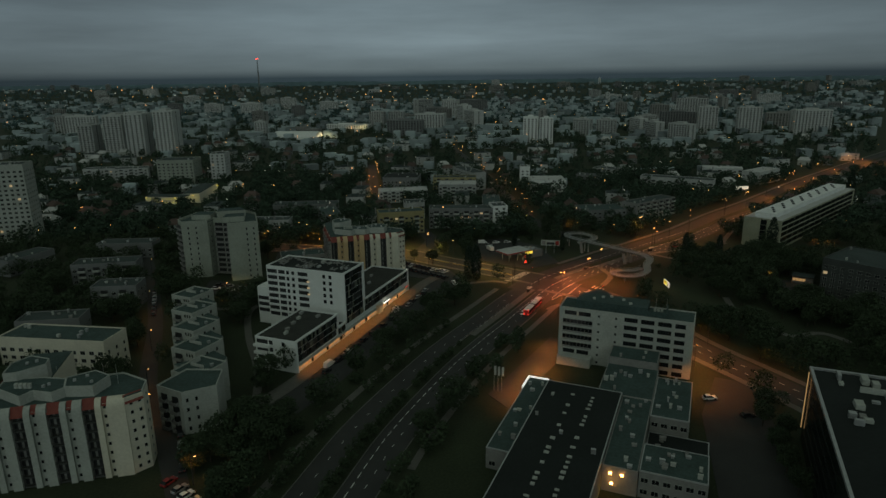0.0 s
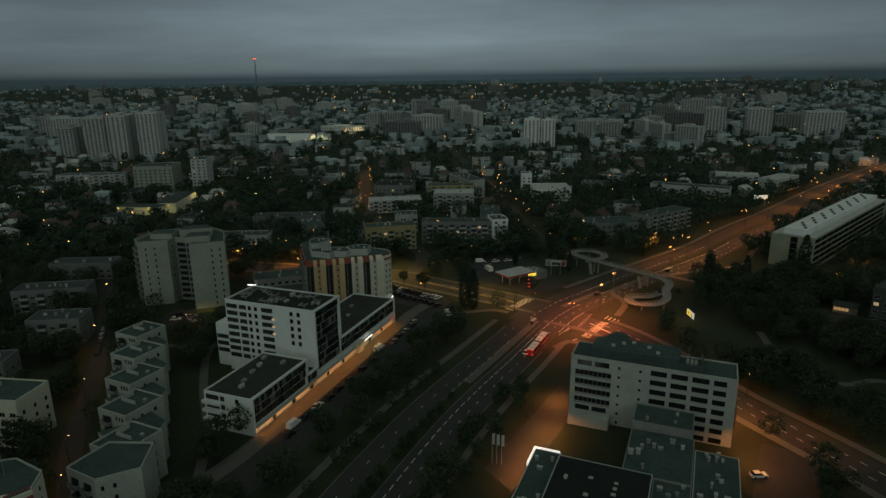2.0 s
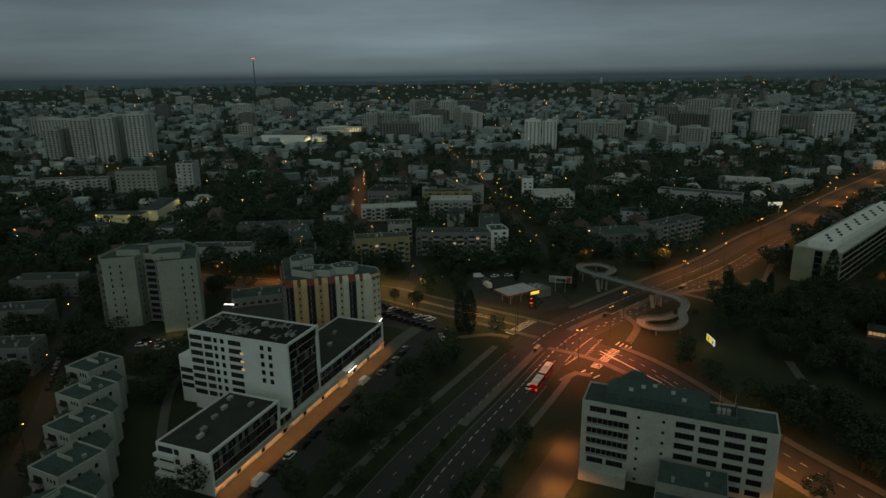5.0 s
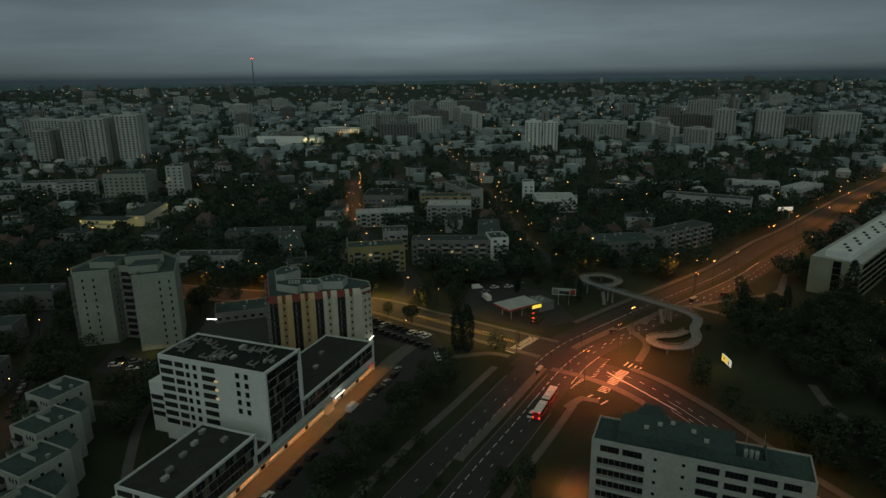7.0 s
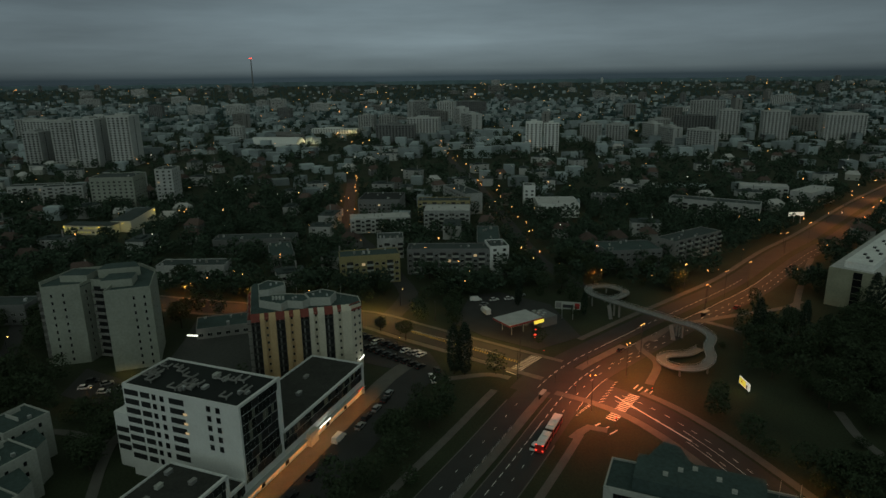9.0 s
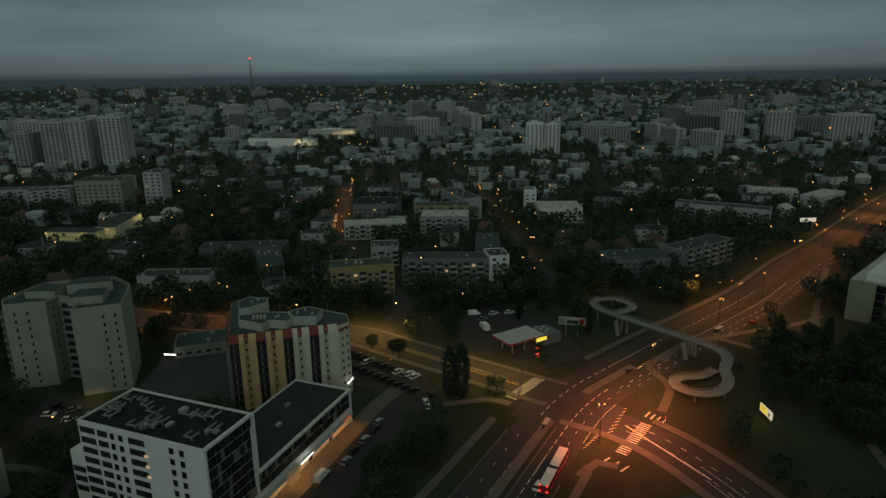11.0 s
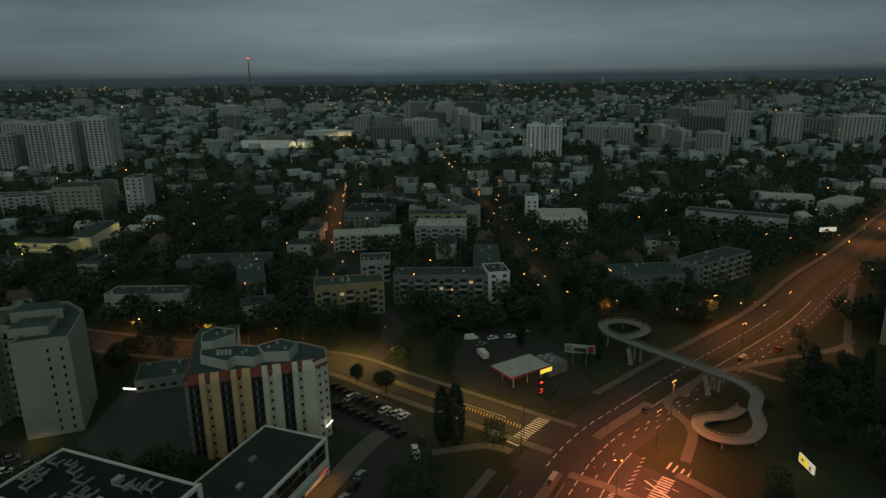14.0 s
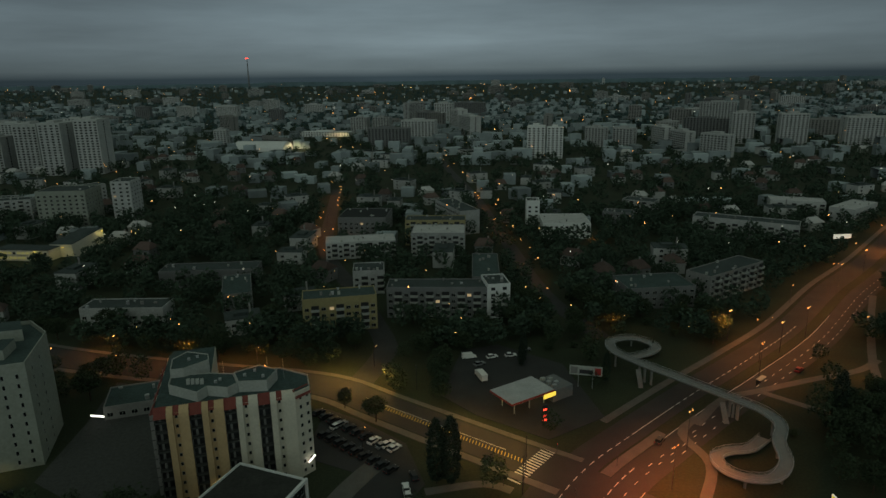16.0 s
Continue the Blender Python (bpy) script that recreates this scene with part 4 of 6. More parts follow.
# ---- the tower block ----
t = thing("tower_block", -107, 309, 0, label="pale panel-built tower block with balcony columns", category="building")
TH = 29.5
foot = [(-30, 11), (-26, 5), (-14, 8.5), (-13, 14), (-2.5, 11.5), (-1, 0), (13, 5), (6, 26), (-4, 35), (-27, 28)]
for a in (0,):
    bm = bmesh.new()
    prism(bm, foot, -0.3, TH - 0.4)
    part("wall", bm, TOWERWALL, t)
    bm = bmesh.new()
    cen = Vector((-8, 15))
    prism(bm, [tuple(cen + (Vector(p) - cen) * 0.97) for p in foot], TH - 0.4, TH - 0.2)
    part("roof", bm, GREENROOF, t)
    for i in range(len(foot)):
        p, q = Vector(foot[i]), Vector(foot[(i + 1) % len(foot)])
        w = (q - p).normalized()
        n = Vector((w.y, -w.x)) * -0.3
        bm = bmesh.new()
        prism(bm, [tuple(p), tuple(q), tuple(q + n), tuple(p + n)], TH - 0.4, TH + 0.9)
        part("parapet", bm, TOWERWALL, t)
FOOT.append((-115, 325, 22, 20, 0))
BALT = balcony_mesh("balcony", 4.6, 1.2, 0.95, DULL)
for r in range(10):
    z = 0.8 + r * 2.75
    for i, frac, me, nm in ((0, 0.5, BALT, "balcony"), (3, 0.3, BALT, "balcony"), (3, 0.75, BALT, "balcony"), (4, 0.45, BALT, "balcony"), (1, 0.25, WIN_S, "window"), (1, 0.55, WIN_S, "window"), (5, 0.85, WIN_S, "window"), (5, 0.62, WIN_S, "window"), (0, 0.1, BALT, "balcony"), (2, 0.5, WIN_S, "window"), (6, 0.22, WIN_S, "window"), (6, 0.55, WIN_S, "window")):
        p, q = Vector(foot[i]), Vector(foot[i + 1])
        c, w = p.lerp(q, frac), (q - p)
        put(nm, me, t, c.x, c.y, z + (0.5 if nm == "window" else 0), math.atan2(w.y, w.x), sx=0.75 if nm == "window" else 1)
for poly, top in (([(-5, 6), (5, 9), (3, 17), (-6, 15)], 2.6), ([(-24, 14), (-14, 14), (-14, 22), (-23, 23)], 2.4), ([(-12, 18), (2, 22), (-3, 29), (-13, 26)], 3.2)):
    bm = bmesh.new()
    prism(bm, poly, TH - 0.2, TH + top, 0, 1)
    part("penthouse", bm, (TOWERWALL, GREENROOF), t)

# ---- the stepped slab: square modules set corner-on along a lower spine ----
t = thing("stepped_apartment_block", -74.8, 174.4, radians(64.5), label="pale sawtooth apartment block with felt roof terraces", category="building")
SX, SY, ZT = 13.1, 14.4, 13.2
# the near module: a wider five-sided end, given by its outline in the world
END = [Vector((-75.4, 163.9)), Vector((-66.8, 168.3)), Vector((-68.5, 179.0)), Vector((-80.0, 179.5)), Vector((-84.6, 168.8))]
c, d = math.cos(radians(64.5)), math.sin(radians(64.5))
END = [Vector(((p.x + 74.8) * c + (p.y - 174.4) * d, -(p.x + 74.8) * d + (p.y - 174.4) * c)) for p in END]
bm = bmesh.new()
prism(bm, [tuple(p) for p in END], -0.3, ZT - 0.1)
part("module_wall", bm, OFFWHITE, t, "pale rendered module")
mid = sum(END, Vector((0, 0))) / 5
bm = bmesh.new()
prism(bm, [tuple(mid + (p - mid) * 0.96) for p in END], ZT - 0.1, ZT + 0.05)
part("roof", bm, GREENROOF, t, "grey-green felt roof")
for p, q in zip(END, END[1:] + END[:1]):
    m = (q - p).normalized()
    m = Vector((-m.y, m.x)) * 0.28
    bm = bmesh.new()
    prism(bm, [tuple(p), tuple(q), tuple(q + m), tuple(p + m)], ZT - 0.1, ZT + 0.5)
    part("parapet", bm, OFFWHITE, t)
for r in range(4):
    z = 1.2 + r * 3.0
    for a, b, f, me, nm in ((0, 1, 0.14, WIN_S, "window"), (0, 1, 0.40, WIN_S, "window"), (4, 0, 0.28, BALC_D, "balcony"), (4, 0, 0.72, BALC_D, "balcony")):
        p, q = END[a], END[b]
        e = p.lerp(q, f)
        put(nm, me, t, e.x, e.y, z if nm == "window" else z - 0.8, math.atan2((q - p).y, (q - p).x), sx=0.8)
for k in range(5):
    mx, my, la, lb = k * SX, k * SY, 12.5, 11.0
    bm = bmesh.new()
    box(bm, mx, my, -0.3, mx + la, my + lb, ZT - 0.6)
    for x0, y0, x1, y1 in ((mx, my, mx + la, my + 0.3), (mx, my + lb - 0.3, mx + la, my + lb), (mx, my + 0.3, mx + 0.3, my + lb - 0.3), (mx + la - 0.3, my + 0.3, mx + la, my + lb - 0.3)):
        box(bm, x0, y0, ZT - 0.6, x1, y1, ZT)
    part("module_wall", bm, OFFWHITE, t, "pale rendered module")
    bm = bmesh.new()
    box(bm, mx + 0.3, my + 0.3, ZT - 0.6, mx + la - 0.3, my + lb - 0.3, ZT - 0.45)
    part("roof", bm, GREENROOF, t, "grey-green felt roof")
    bm = bmesh.new()
    box(bm, mx + 6.0, my + 3.5, ZT - 0.5, mx + 6.25, my + 9.0, ZT + 0.6)
    box(bm, mx + 6.25, my + 8.75, ZT - 0.5, mx + 10.0, my + 9.0, ZT + 0.6)
    part("roof_wall", bm, OFFWHITE, t)
    bm = bmesh.new()
    box(bm, mx + 8.0, my + 2.0, ZT - 0.5, mx + 8.9, my + 2.8, ZT + 0.4)
    part("roof_vent", bm, METAL, t)
    if k < 4:
        bm = bmesh.new()
        x0, y0 = (mx + la - 0.1, my + 4.0)
        prism(bm, [(mx + 5.5, my + lb - 0.4), (mx + la - 0.4, my + 3.0), (mx + la + 6.5, my + 6.5), (mx + SX + 8, my + SY + 0.4), (mx + SX + 0.4, my + SY + 0.4), (mx + 7.5, my + SY + 4)], -0.3, ZT - 2.6, 0, 1)
        part("terrace_block", bm, (OFFWHITE, GREENROOF), t, "lower linking block with a felt terrace")
    for r in range(4):
        z = 1.2 + r * 2.95
        for u in (2.2, 5.0, 9.4):
            put("window", WIN_S, t, mx + u, my, z, 0)
        put("balcony", BALC_D, t, mx, my + 7.6, z - 0.8, radians(-90))
    for u in (1.4, 2.6, 3.8):
        put("window", WIN_S, t, mx, my + u, ZT - 2.3, radians(-90), sx=0.7)
for k in range(6):
    FOOT.append((-76 - 7.4 * (k - 0.5), 180 + 18.1 * (k - 0.5), 12, 12, radians(64.5)))

# ---- the long office with a pale roof ----
BR = math.atan2(100, 105)
t = thing("long_office", 194.5, 353.5, BR, label="long office block with a pale sheet roof and dark window bands", category="building")
bm = bmesh.new()
box(bm, 0, 0, -0.3, 145, 21, 17.4)
part("wall", bm, GREENISH, t)
bm = bmesh.new()
box(bm, 0.4, 0.4, 17.4, 144.6, 20.6, 17.6)
part("roof", bm, PALEROOF, t, "pale sheet roof")
bm = bmesh.new()
box(bm, 3, 5, 17.6, 141, 16, 20.4)
part("plant_deck", bm, SHEETROOF, t, "bright sheet-metal deck")
FOOT.append((194.5 + 72 * math.cos(BR) - 10 * math.sin(BR), 353.5 + 72 * math.sin(BR) + 10 * math.cos(BR), 76, 14, BR))
BAND = glazed("window_band", 9.4, 2.3, GLASS)
for r in range(5):
    for k in range(14):
        put("window_band", BAND, t, 6 + k * 10, 0, 1.5 + r * 3.2)
for k in range(24):
    bm = bmesh.new()
    box(bm, 8 + k * 5.4, 7 + (k % 3) * 2.4, 20.4, 9.6 + k * 5.4, 8.2 + (k % 3) * 2.4, 21.1)
    part("rooflight", bm, DARKMETAL, t)
for k in range(5):
    bm = bmesh.new()
    box(bm, -0.08, 8.0, 1.0 + k * 3.2, 0.02, 11.4, 4.0 + k * 3.2)
    part("window", bm, GLASS, t)

# ---- the other blocks of the middle distance: middle x, y, width, depth, height, heading ----
MID = [
    (13, 425, 44, 12, 14, -2, GREY, FELT, "long grey apartment slab behind tall trees", 2), (38, 425, 10, 14, 15.5, 8, WHITE, FELT, "white gable-end wing of an apartment slab", 0),
    (-28, 411, 30, 12, 15, 11, OLIVE, GREENROOF, "yellowish apartment block with a flat roof", 3), (36, 459, 13, 40, 12, -3, GREY, GREENROOF, "long low block with a felt roof", 0),
    (13, 527, 31, 22, 14, -3, PALE, PALEROOF, "pale modern apartment block with stepped terraces", 2), (11, 548, 37, 14, 16, -3, OLIVE, FELT, "ochre-fronted apartment block with a flat roof", 2),
    (-37, 585, 32, 30, 12, -4, GREY, DARKFELT, "dark-roofed apartment court with flat roofs", 0), (-33, 522, 40, 16, 10, 9, PALE, PALEROOF, "low pale apartment block", 2),
    (-21, 458, 15, 14, 12, 5, PALE, FELT, "small pale apartment villa", 2), (95, 568, 30, 30, 10, -3, WHITE, PALEROOF, "white flat-roofed commercial building", 0),
    (78, 595, 9, 12, 18, -4, WHITE, FELT, "slim tall white stair tower", 0), (25, 590, 46, 14, 16, -69, PALE, FELT, "pale slab standing end-on along the street", 0),
    (149, 449, 42, 13, 13, 34, DULL, FELT, "reddish old apartment slab among trees", 2), (111, 437, 31, 20, 10, 6, GREY, GREENROOF, "low grey-green block among trees", 0),
    (207, 553, 61, 14, 12, -31, PALE, FELT, "long pale apartment slab", 2), (275, 619, 36, 16, 11, -21, PALE, PALEROOF, "white modern apartment block", 2),
    (300, 592, 40, 16, 12, 38, PALE, PALEROOF, "white modern apartment row", 2), (165, 632, 24, 15, 10, -34, PALE, FELT, "pale flat-roofed apartment villa", 2),
    (137, 591, 20, 12, 10, -22, GREY, FELT, "grey flat-roofed apartment villa", 0), (-120, 418, 35, 12, 9, 0, PALE, FELT, "low pale school wing", 0),
    (-103, 472, 48, 14, 9, 4, GREY, FELT, "low grey slab among trees", 0), (-81, 443, 13, 30, 9, 17, GREY, GREENROOF, "low block with felt roof", 0),
    (-256, 618, 34, 26, 26, 4, TOWERWALL, FELT, "eight-storey pale tower slab", 0), (-220, 630, 14, 20, 30, 4, PALE, FELT, "pale nine-storey tower block", 0),
    (-310, 632, 31, 14, 16, 18, PALE, FELT, "pale flat-roofed apartment slab", 2), (-173, 313, 31, 12, 11, 10, GREY, FELT, "grey three-storey block with flat roof", 2),
    (-149, 276, 20, 12, 11, 5, GREY, FELT, "grey three-storey block with flat roof", 2), (-134.1, 207.2, 40, 12.5, 15, -8, CREAM, GREENROOF, "cream four-storey block with a flat roof", 0),
    (-230, 335, 27, 12, 9, 69, GREY, FELT, "low grey block behind trees", 0), (-185, 361, 32, 12, 9, 2, GREY, FELT, "low grey block among trees", 0),
    (-281, 404, 30, 18, 50, 14, OFFWHITE, FELT, "tall pale tower block with rows of windows", 0), (-275, 661, 40, 14, 20, 60, PALE, FELT, "pale seven-storey apartment slab", 0),
    (-342, 649, 45, 14, 14, 10, PALE, FELT, "pale flat-roofed apartment slab", 2), (-158, 240, 24, 11, 9, 8, GREY, FELT, "low grey block behind trees", 2),
    (-80, 347, 24, 14, 4.5, 18, DULL, GREENROOF, "low dark pavilion beside the terrace", 0), (194, 264.5, 40, 30, 20, -52, DARKCLAD, FELT, "dark grey office block beside the park", 0)]
for x, y, w, d, h, deg, wm, rm, lab, bal in MID:
    block("apartment_block", x, y, w, d, h, deg, wm, rm, lab, rng, balconies=bal, pitch=3.2 if y < 600 else 4.0, sides="fr" if x < 0 else "fl", bits=6 if y < 600 else 3)

# ---- the school: a lit classroom wing and a hall with a rising roof ----
t = thing("school", -247, 519.5, math.atan2(-4, 34), label="low school wing with yellow-lit windows and a rising hall", category="school")
bm = bmesh.new()
box(bm, 0, 0, -0.3, 34.4, 11, 6.5)
part("wall", bm, CREAM, t)
bm = bmesh.new()
box(bm, -0.2, -0.2, 6.5, 34.6, 11.2, 6.8)
part("roof", bm, FELT, t)
bm = bmesh.new()
lo = [(26.5, 11.2), (43.5, 8.5), (49.5, 29.5), (32.0, 33.0)]
hi = (7.0, 8.0, 13.5, 11.5)
va = [bm.verts.new((x, y, -0.3)) for x, y in lo]
vb = [bm.verts.new((x, y, z)) for (x, y), z in zip(lo, hi)]
for i in range(4):
    j = (i + 1) % 4
    bm.faces.new((va[i], va[j], vb[j], vb[i]))
bm.faces.new(vb)
part("hall", bm, CREAM, t, "tall hall with a rising roof line")
bm = bmesh.new()
vc = [bm.verts.new((x, y, z + 0.05)) for (x, y), z in zip(lo, hi)]
vd = [bm.verts.new((x, y, z + 0.3)) for (x, y), z in zip(lo, hi)]
bm.faces.new(vd)
for i in range(4):
    j = (i + 1) % 4
    bm.faces.new((vc[i], vc[j], vd[j], vd[i]))
part("roof", bm, FELT, t)
CLASSWIN = window_mesh("window", 2.2, 1.6, 1, CREAM, SCHOOLGLOW)
for r in range(2):
    for k in range(12):
        put("window", CLASSWIN if (k * 5 + r) % 7 else WIN_M, t, 1.6 + k * 2.8, 0, 1.0 + 2.9 * r)
FOOT.append((-222, 524, 32, 20, 0))
for u, v, z in ((2, -2.2, 6.0), (27, -1.5, 6.0), (38, 7.5, 6.5), (50.5, 27, 12.0)):
    a = math.atan2(-4, 34)
    x, y = -247 + u * math.cos(a) - v * math.sin(a), 519.5 + u * math.sin(a) + v * math.cos(a)
    simple("wall_lamp", lambda bm: box(bm, -0.5, -0.2, -0.25, 0.5, 0.2, 0.25), YELLOWGLOW, x, y, a, z, label="bright yellow-white floodlight on the school wall", category="lamp", group="school lamps")
    lamp_light(x, y - 1.5, z + 0.5, 260, (1.0, 0.82, 0.25), 0.4)

# ---- kiosk by the park ----
t = thing("kiosk", 171.5, 296.0, math.atan2(-5, 7), label="small flat-roofed kiosk with a lit window", category="kiosk")
bm = bmesh.new()
box(bm, 0, 0, -0.2, 9, 6, 3.4)
part("wall", bm, DULL, t)
bm = bmesh.new()
box(bm, -0.3, -0.6, 3.4, 9.3, 6.3, 3.7)
part("roof", bm, FELT, t)
LITPANE = glazed("window", 1.2, 1.3, WARMWIN)
for k in range(4):
    put("window", LITPANE, t, 1.0 + k * 1.4, 0, 1.2)
FOOT.append((175, 296, 7, 6, 0))
pad("kiosk_yard", [(158, 290), (171, 278), (182, 286), (170, 300), (160, 300)], 0.07, ASPHALT, "small asphalt yard beside a kiosk", "yard")

# ---- petrol station ----
t = thing("petrol_station", 29.6, 343.3, math.atan2(-9.1, 5.8), label="petrol station with a pale canopy and red fascia", category="petrol station")
bm = bmesh.new()
box(bm, 0, 0, 4.5, 11, 17, 5.3)
part("canopy", bm, PALEROOF, t, "stained pale canopy roof")
bm = bmesh.new()
box(bm, -0.1, -0.1, 4.6, 11.1, -0.02, 5.2)
box(bm, 11.02, -0.02, 4.6, 11.1, 17.0, 5.2)
part("fascia", bm, RUST, t, "red canopy fascia")
for x in (2.5, 8.5):
    for y in (3, 9, 15):
        bm = bmesh.new()
        tube(bm, (x, y, 0), (x, y, 4.5), 0.18, 0.18, 8)
        part("column", bm, OFFWHITE, t)
bm = bmesh.new()
box(bm, 1, 17.5, 0, 10, 26, 4.0)
part("shop", bm, GREY, t, "flat-roofed kiosk building")
bm = bmesh.new()
box(bm, 11.12, 12.5, 3.2, 11.3, 17.5, 4.6)
part("sign", bm, YELLOWGLOW, t, "lit yellow sign")
for k in range(5):
    bm = bmesh.new()
    box(bm, 2 + k * 1.4, 19 + (k % 2) * 2, 4.0, 3.1 + k * 1.4, 20.4 + (k % 2) * 2, 5.0)
    part("roof_unit", bm, rng.choice((METAL, OFFWHITE)), t)
FOOT.append((44, 346, 14, 14, 0))
t = thing("price_pylon", 45.0, 331.5, 0.4, label="dark price pylon with red lit bars", category="sign")
bm = bmesh.new()
box(bm, -0.9, -0.2, 0, 0.9, 0.2, 6.5)
part("panel", bm, DARKMETAL, t)
for z in (1.2, 2.4, 4.6):
    bm = bmesh.new()
    box(bm, -0.6, -0.24, z, 0.6, -0.2, z + 0.55)
    part("bar", bm, REDGLOW, t, "red glowing bar")
t = thing("billboard", 57, 355.2, math.atan2(-2.4, 10.3), label="long pale billboard on posts beside the forecourt", category="billboard")
bm = bmesh.new()
box(bm, 0, -0.2, 4.6, 10.6, 0.2, 7.8)
part("panel", bm, OFFWHITE, t)
for x0, x1, z0, z1, m in ((0.4, 2.6, 5.0, 7.4, DULL), (3.2, 7.6, 5.2, 6.6, DARKMETAL), (8.2, 10.2, 5.0, 7.4, RUST)):
    bm = bmesh.new()
    box(bm, x0, -0.23, z0, x1, -0.2, z1)
    part("picture_field", bm, m, t)
for x in (3, 7.6):
    bm = bmesh.new()
    tube(bm, (x, 0, 0), (x, 0, 4.6), 0.15, 0.12, 8)
    part("post", bm, METAL, t)
t = thing("advertising_board", 107.2, 292.0, radians(-88), label="lit yellow advertising board standing in the park", category="billboard")
bm = bmesh.new()
box(bm, 0, -0.15, 1.5, 6.6, 0.15, 4.0)
part("panel", bm, BOARDLIT, t)
for x0, x1, z0, z1, m in ((0.2, 4.3, 1.7, 3.8, BOARDYELLOW), (4.6, 5.4, 1.8, 3.0, DULL), (1.2, 2.2, 2.2, 3.3, RUST)):
    bm = bmesh.new()
    box(bm, x0, -0.19, z0, x1, -0.15, z1)
    part("picture_field", bm, m, t)
for x in (1.5, 5.5):
    bm = bmesh.new()
    tube(bm, (x, 0, 0), (x, 0, 1.5), 0.12, 0.12, 8)
    part("post", bm, DARKMETAL, t)
lamp_light(105.0, 287.5, 3.0, 60, (1.0, 0.85, 0.3), 0.6)
t = thing("lit_billboard", 246, 524, 0.1, label="bright white lit billboard by the avenue", category="billboard")
bm = bmesh.new()
box(bm, 0, -0.2, 5.4, 11.0, 0.2, 8.0)
part("panel", bm, BOARDLIT, t)
for x in (4, 9):
    bm = bmesh.new()
    tube(bm, (x, 0, 0), (x, 0, 5.4), 0.2, 0.18, 8)
    part("post", bm, METAL, t)
t = thing("bus_shelter", 121.0, 354.5, 0.7, label="small lit bus shelter beside the avenue", category="shelter")
bm = bmesh.new()
box(bm, -2.2, -0.8, 2.4, 2.2, 0.8, 2.55)
part("roof", bm, OFFWHITE, t)
bm = bmesh.new()
box(bm, -2.1, 0.6, -0.05, 2.1, 0.68, 2.4)
part("back_panel", bm, GLASS, t)
bm = bmesh.new()
box(bm, -2.0, -0.3, 2.3, 2.0, 0.1, 2.38)
part("light_strip", bm, TUBE, t)

# ---- the footbridge with its ramps ----
DECK = [(93.6, 384.1, 2.2), (88.7, 387.0, 3.0), (81.9, 385.0, 3.8), (76.8, 379.5, 4.6), (76.0, 371.0, 5.4), (80.2, 361.5, 6.0), (92.5, 346.1, 6.0), (102.4, 333.8, 6.0), (107.7, 327.2, 5.8),
        (109.2, 320.0, 5.2), (105.0, 312.6, 4.6), (102.6, 304.2, 4.0), (96.8, 298.9, 3.4), (90.4, 300.0, 2.8), (87.0, 304.8, 2.2), (87.6, 310.7, 1.8), (92.4, 313.8, 1.4), (99.2, 315.8, 0.8), (106.5, 322.0, 0.15)]
TAIL = [(93.6, 384.1, 2.2), (94.5, 380.5, 1.7), (90.5, 377.2, 1.2), (82.8, 375.6, 0.15)]
CONC = mat("bridge_concrete", (0.20, 0.20, 0.19), 0.85, var=0.2, scale=0.4, fine=3)
t = thing("footbridge", 92.5, 346.1, 0, label="pale concrete footbridge with curling ramps and thin railings", category="bridge")
for pts in (DECK, TAIL):
    line = spline([(x - 92.5, y - 346.1, z) for x, y, z in pts], 1.5)
    bm = bmesh.new()
    for (q, w), (q2, w2) in zip(line, line[1:]):
        ring = []
        for c, v in ((q, w), (q2, w2)):
            n = Vector((v.y, -v.x, 0)).normalized() * 1.7
            ring.append([bm.verts.new(c + n), bm.verts.new(c - n), bm.verts.new(c - n * 0.7 - Vector((0, 0, 0.45))), bm.verts.new(c + n * 0.7 - Vector((0, 0, 0.45)))])
        for i in range(4):
            j = (i + 1) % 4
            bm.faces.new((ring[0][i], ring[0][j], ring[1][j], ring[1][i]))
    bmesh.ops.remove_doubles(bm, verts=bm.verts, dist=0.01)
    part("deck", bm, CONC, t)
    for sgn in (-1, 1):
        bm = bmesh.new()
        for (q, w), (q2, w2) in zip(line, line[1:]):
            n, n2 = (Vector((v.y, -v.x, 0)).normalized() * 1.62 * sgn for v in (w, w2))
            for hgt, hh in ((1.05, 0.08), (0.1, 0.22), (0.55, 0.05)):
                a, b = q + n, q2 + n2
                f = [bm.verts.new(a + Vector((0, 0, hgt))), bm.verts.new(b + Vector((0, 0, hgt))), bm.verts.new(b + Vector((0, 0, hgt + hh))), bm.verts.new(a + Vector((0, 0, hgt + hh)))]
                bm.faces.new(f)
                g = n.normalized() * 0.07
                f2 = [bm.verts.new(v.co + g) for v in f]
                bm.faces.new(list(reversed(f2)))
                bm.faces.new((f[3], f[2], f2[2], f2[3]))
            tube(bm, q + n, q + n + Vector((0, 0, 1.1)), 0.04, 0.04, 4)
        part("railing", bm, METAL, t, "thin metal railing")
    for q, w in line[4::7]:
        if q.z > 1.2 and not (-6 < q.x < 6 and q.z > 5.5):
            bm = bmesh.new()
            tube(bm, (q.x, q.y, 0), (q.x, q.y, q.z - 0.4), 0.35, 0.35, 8)
            part("pillar", bm, CONC, t)
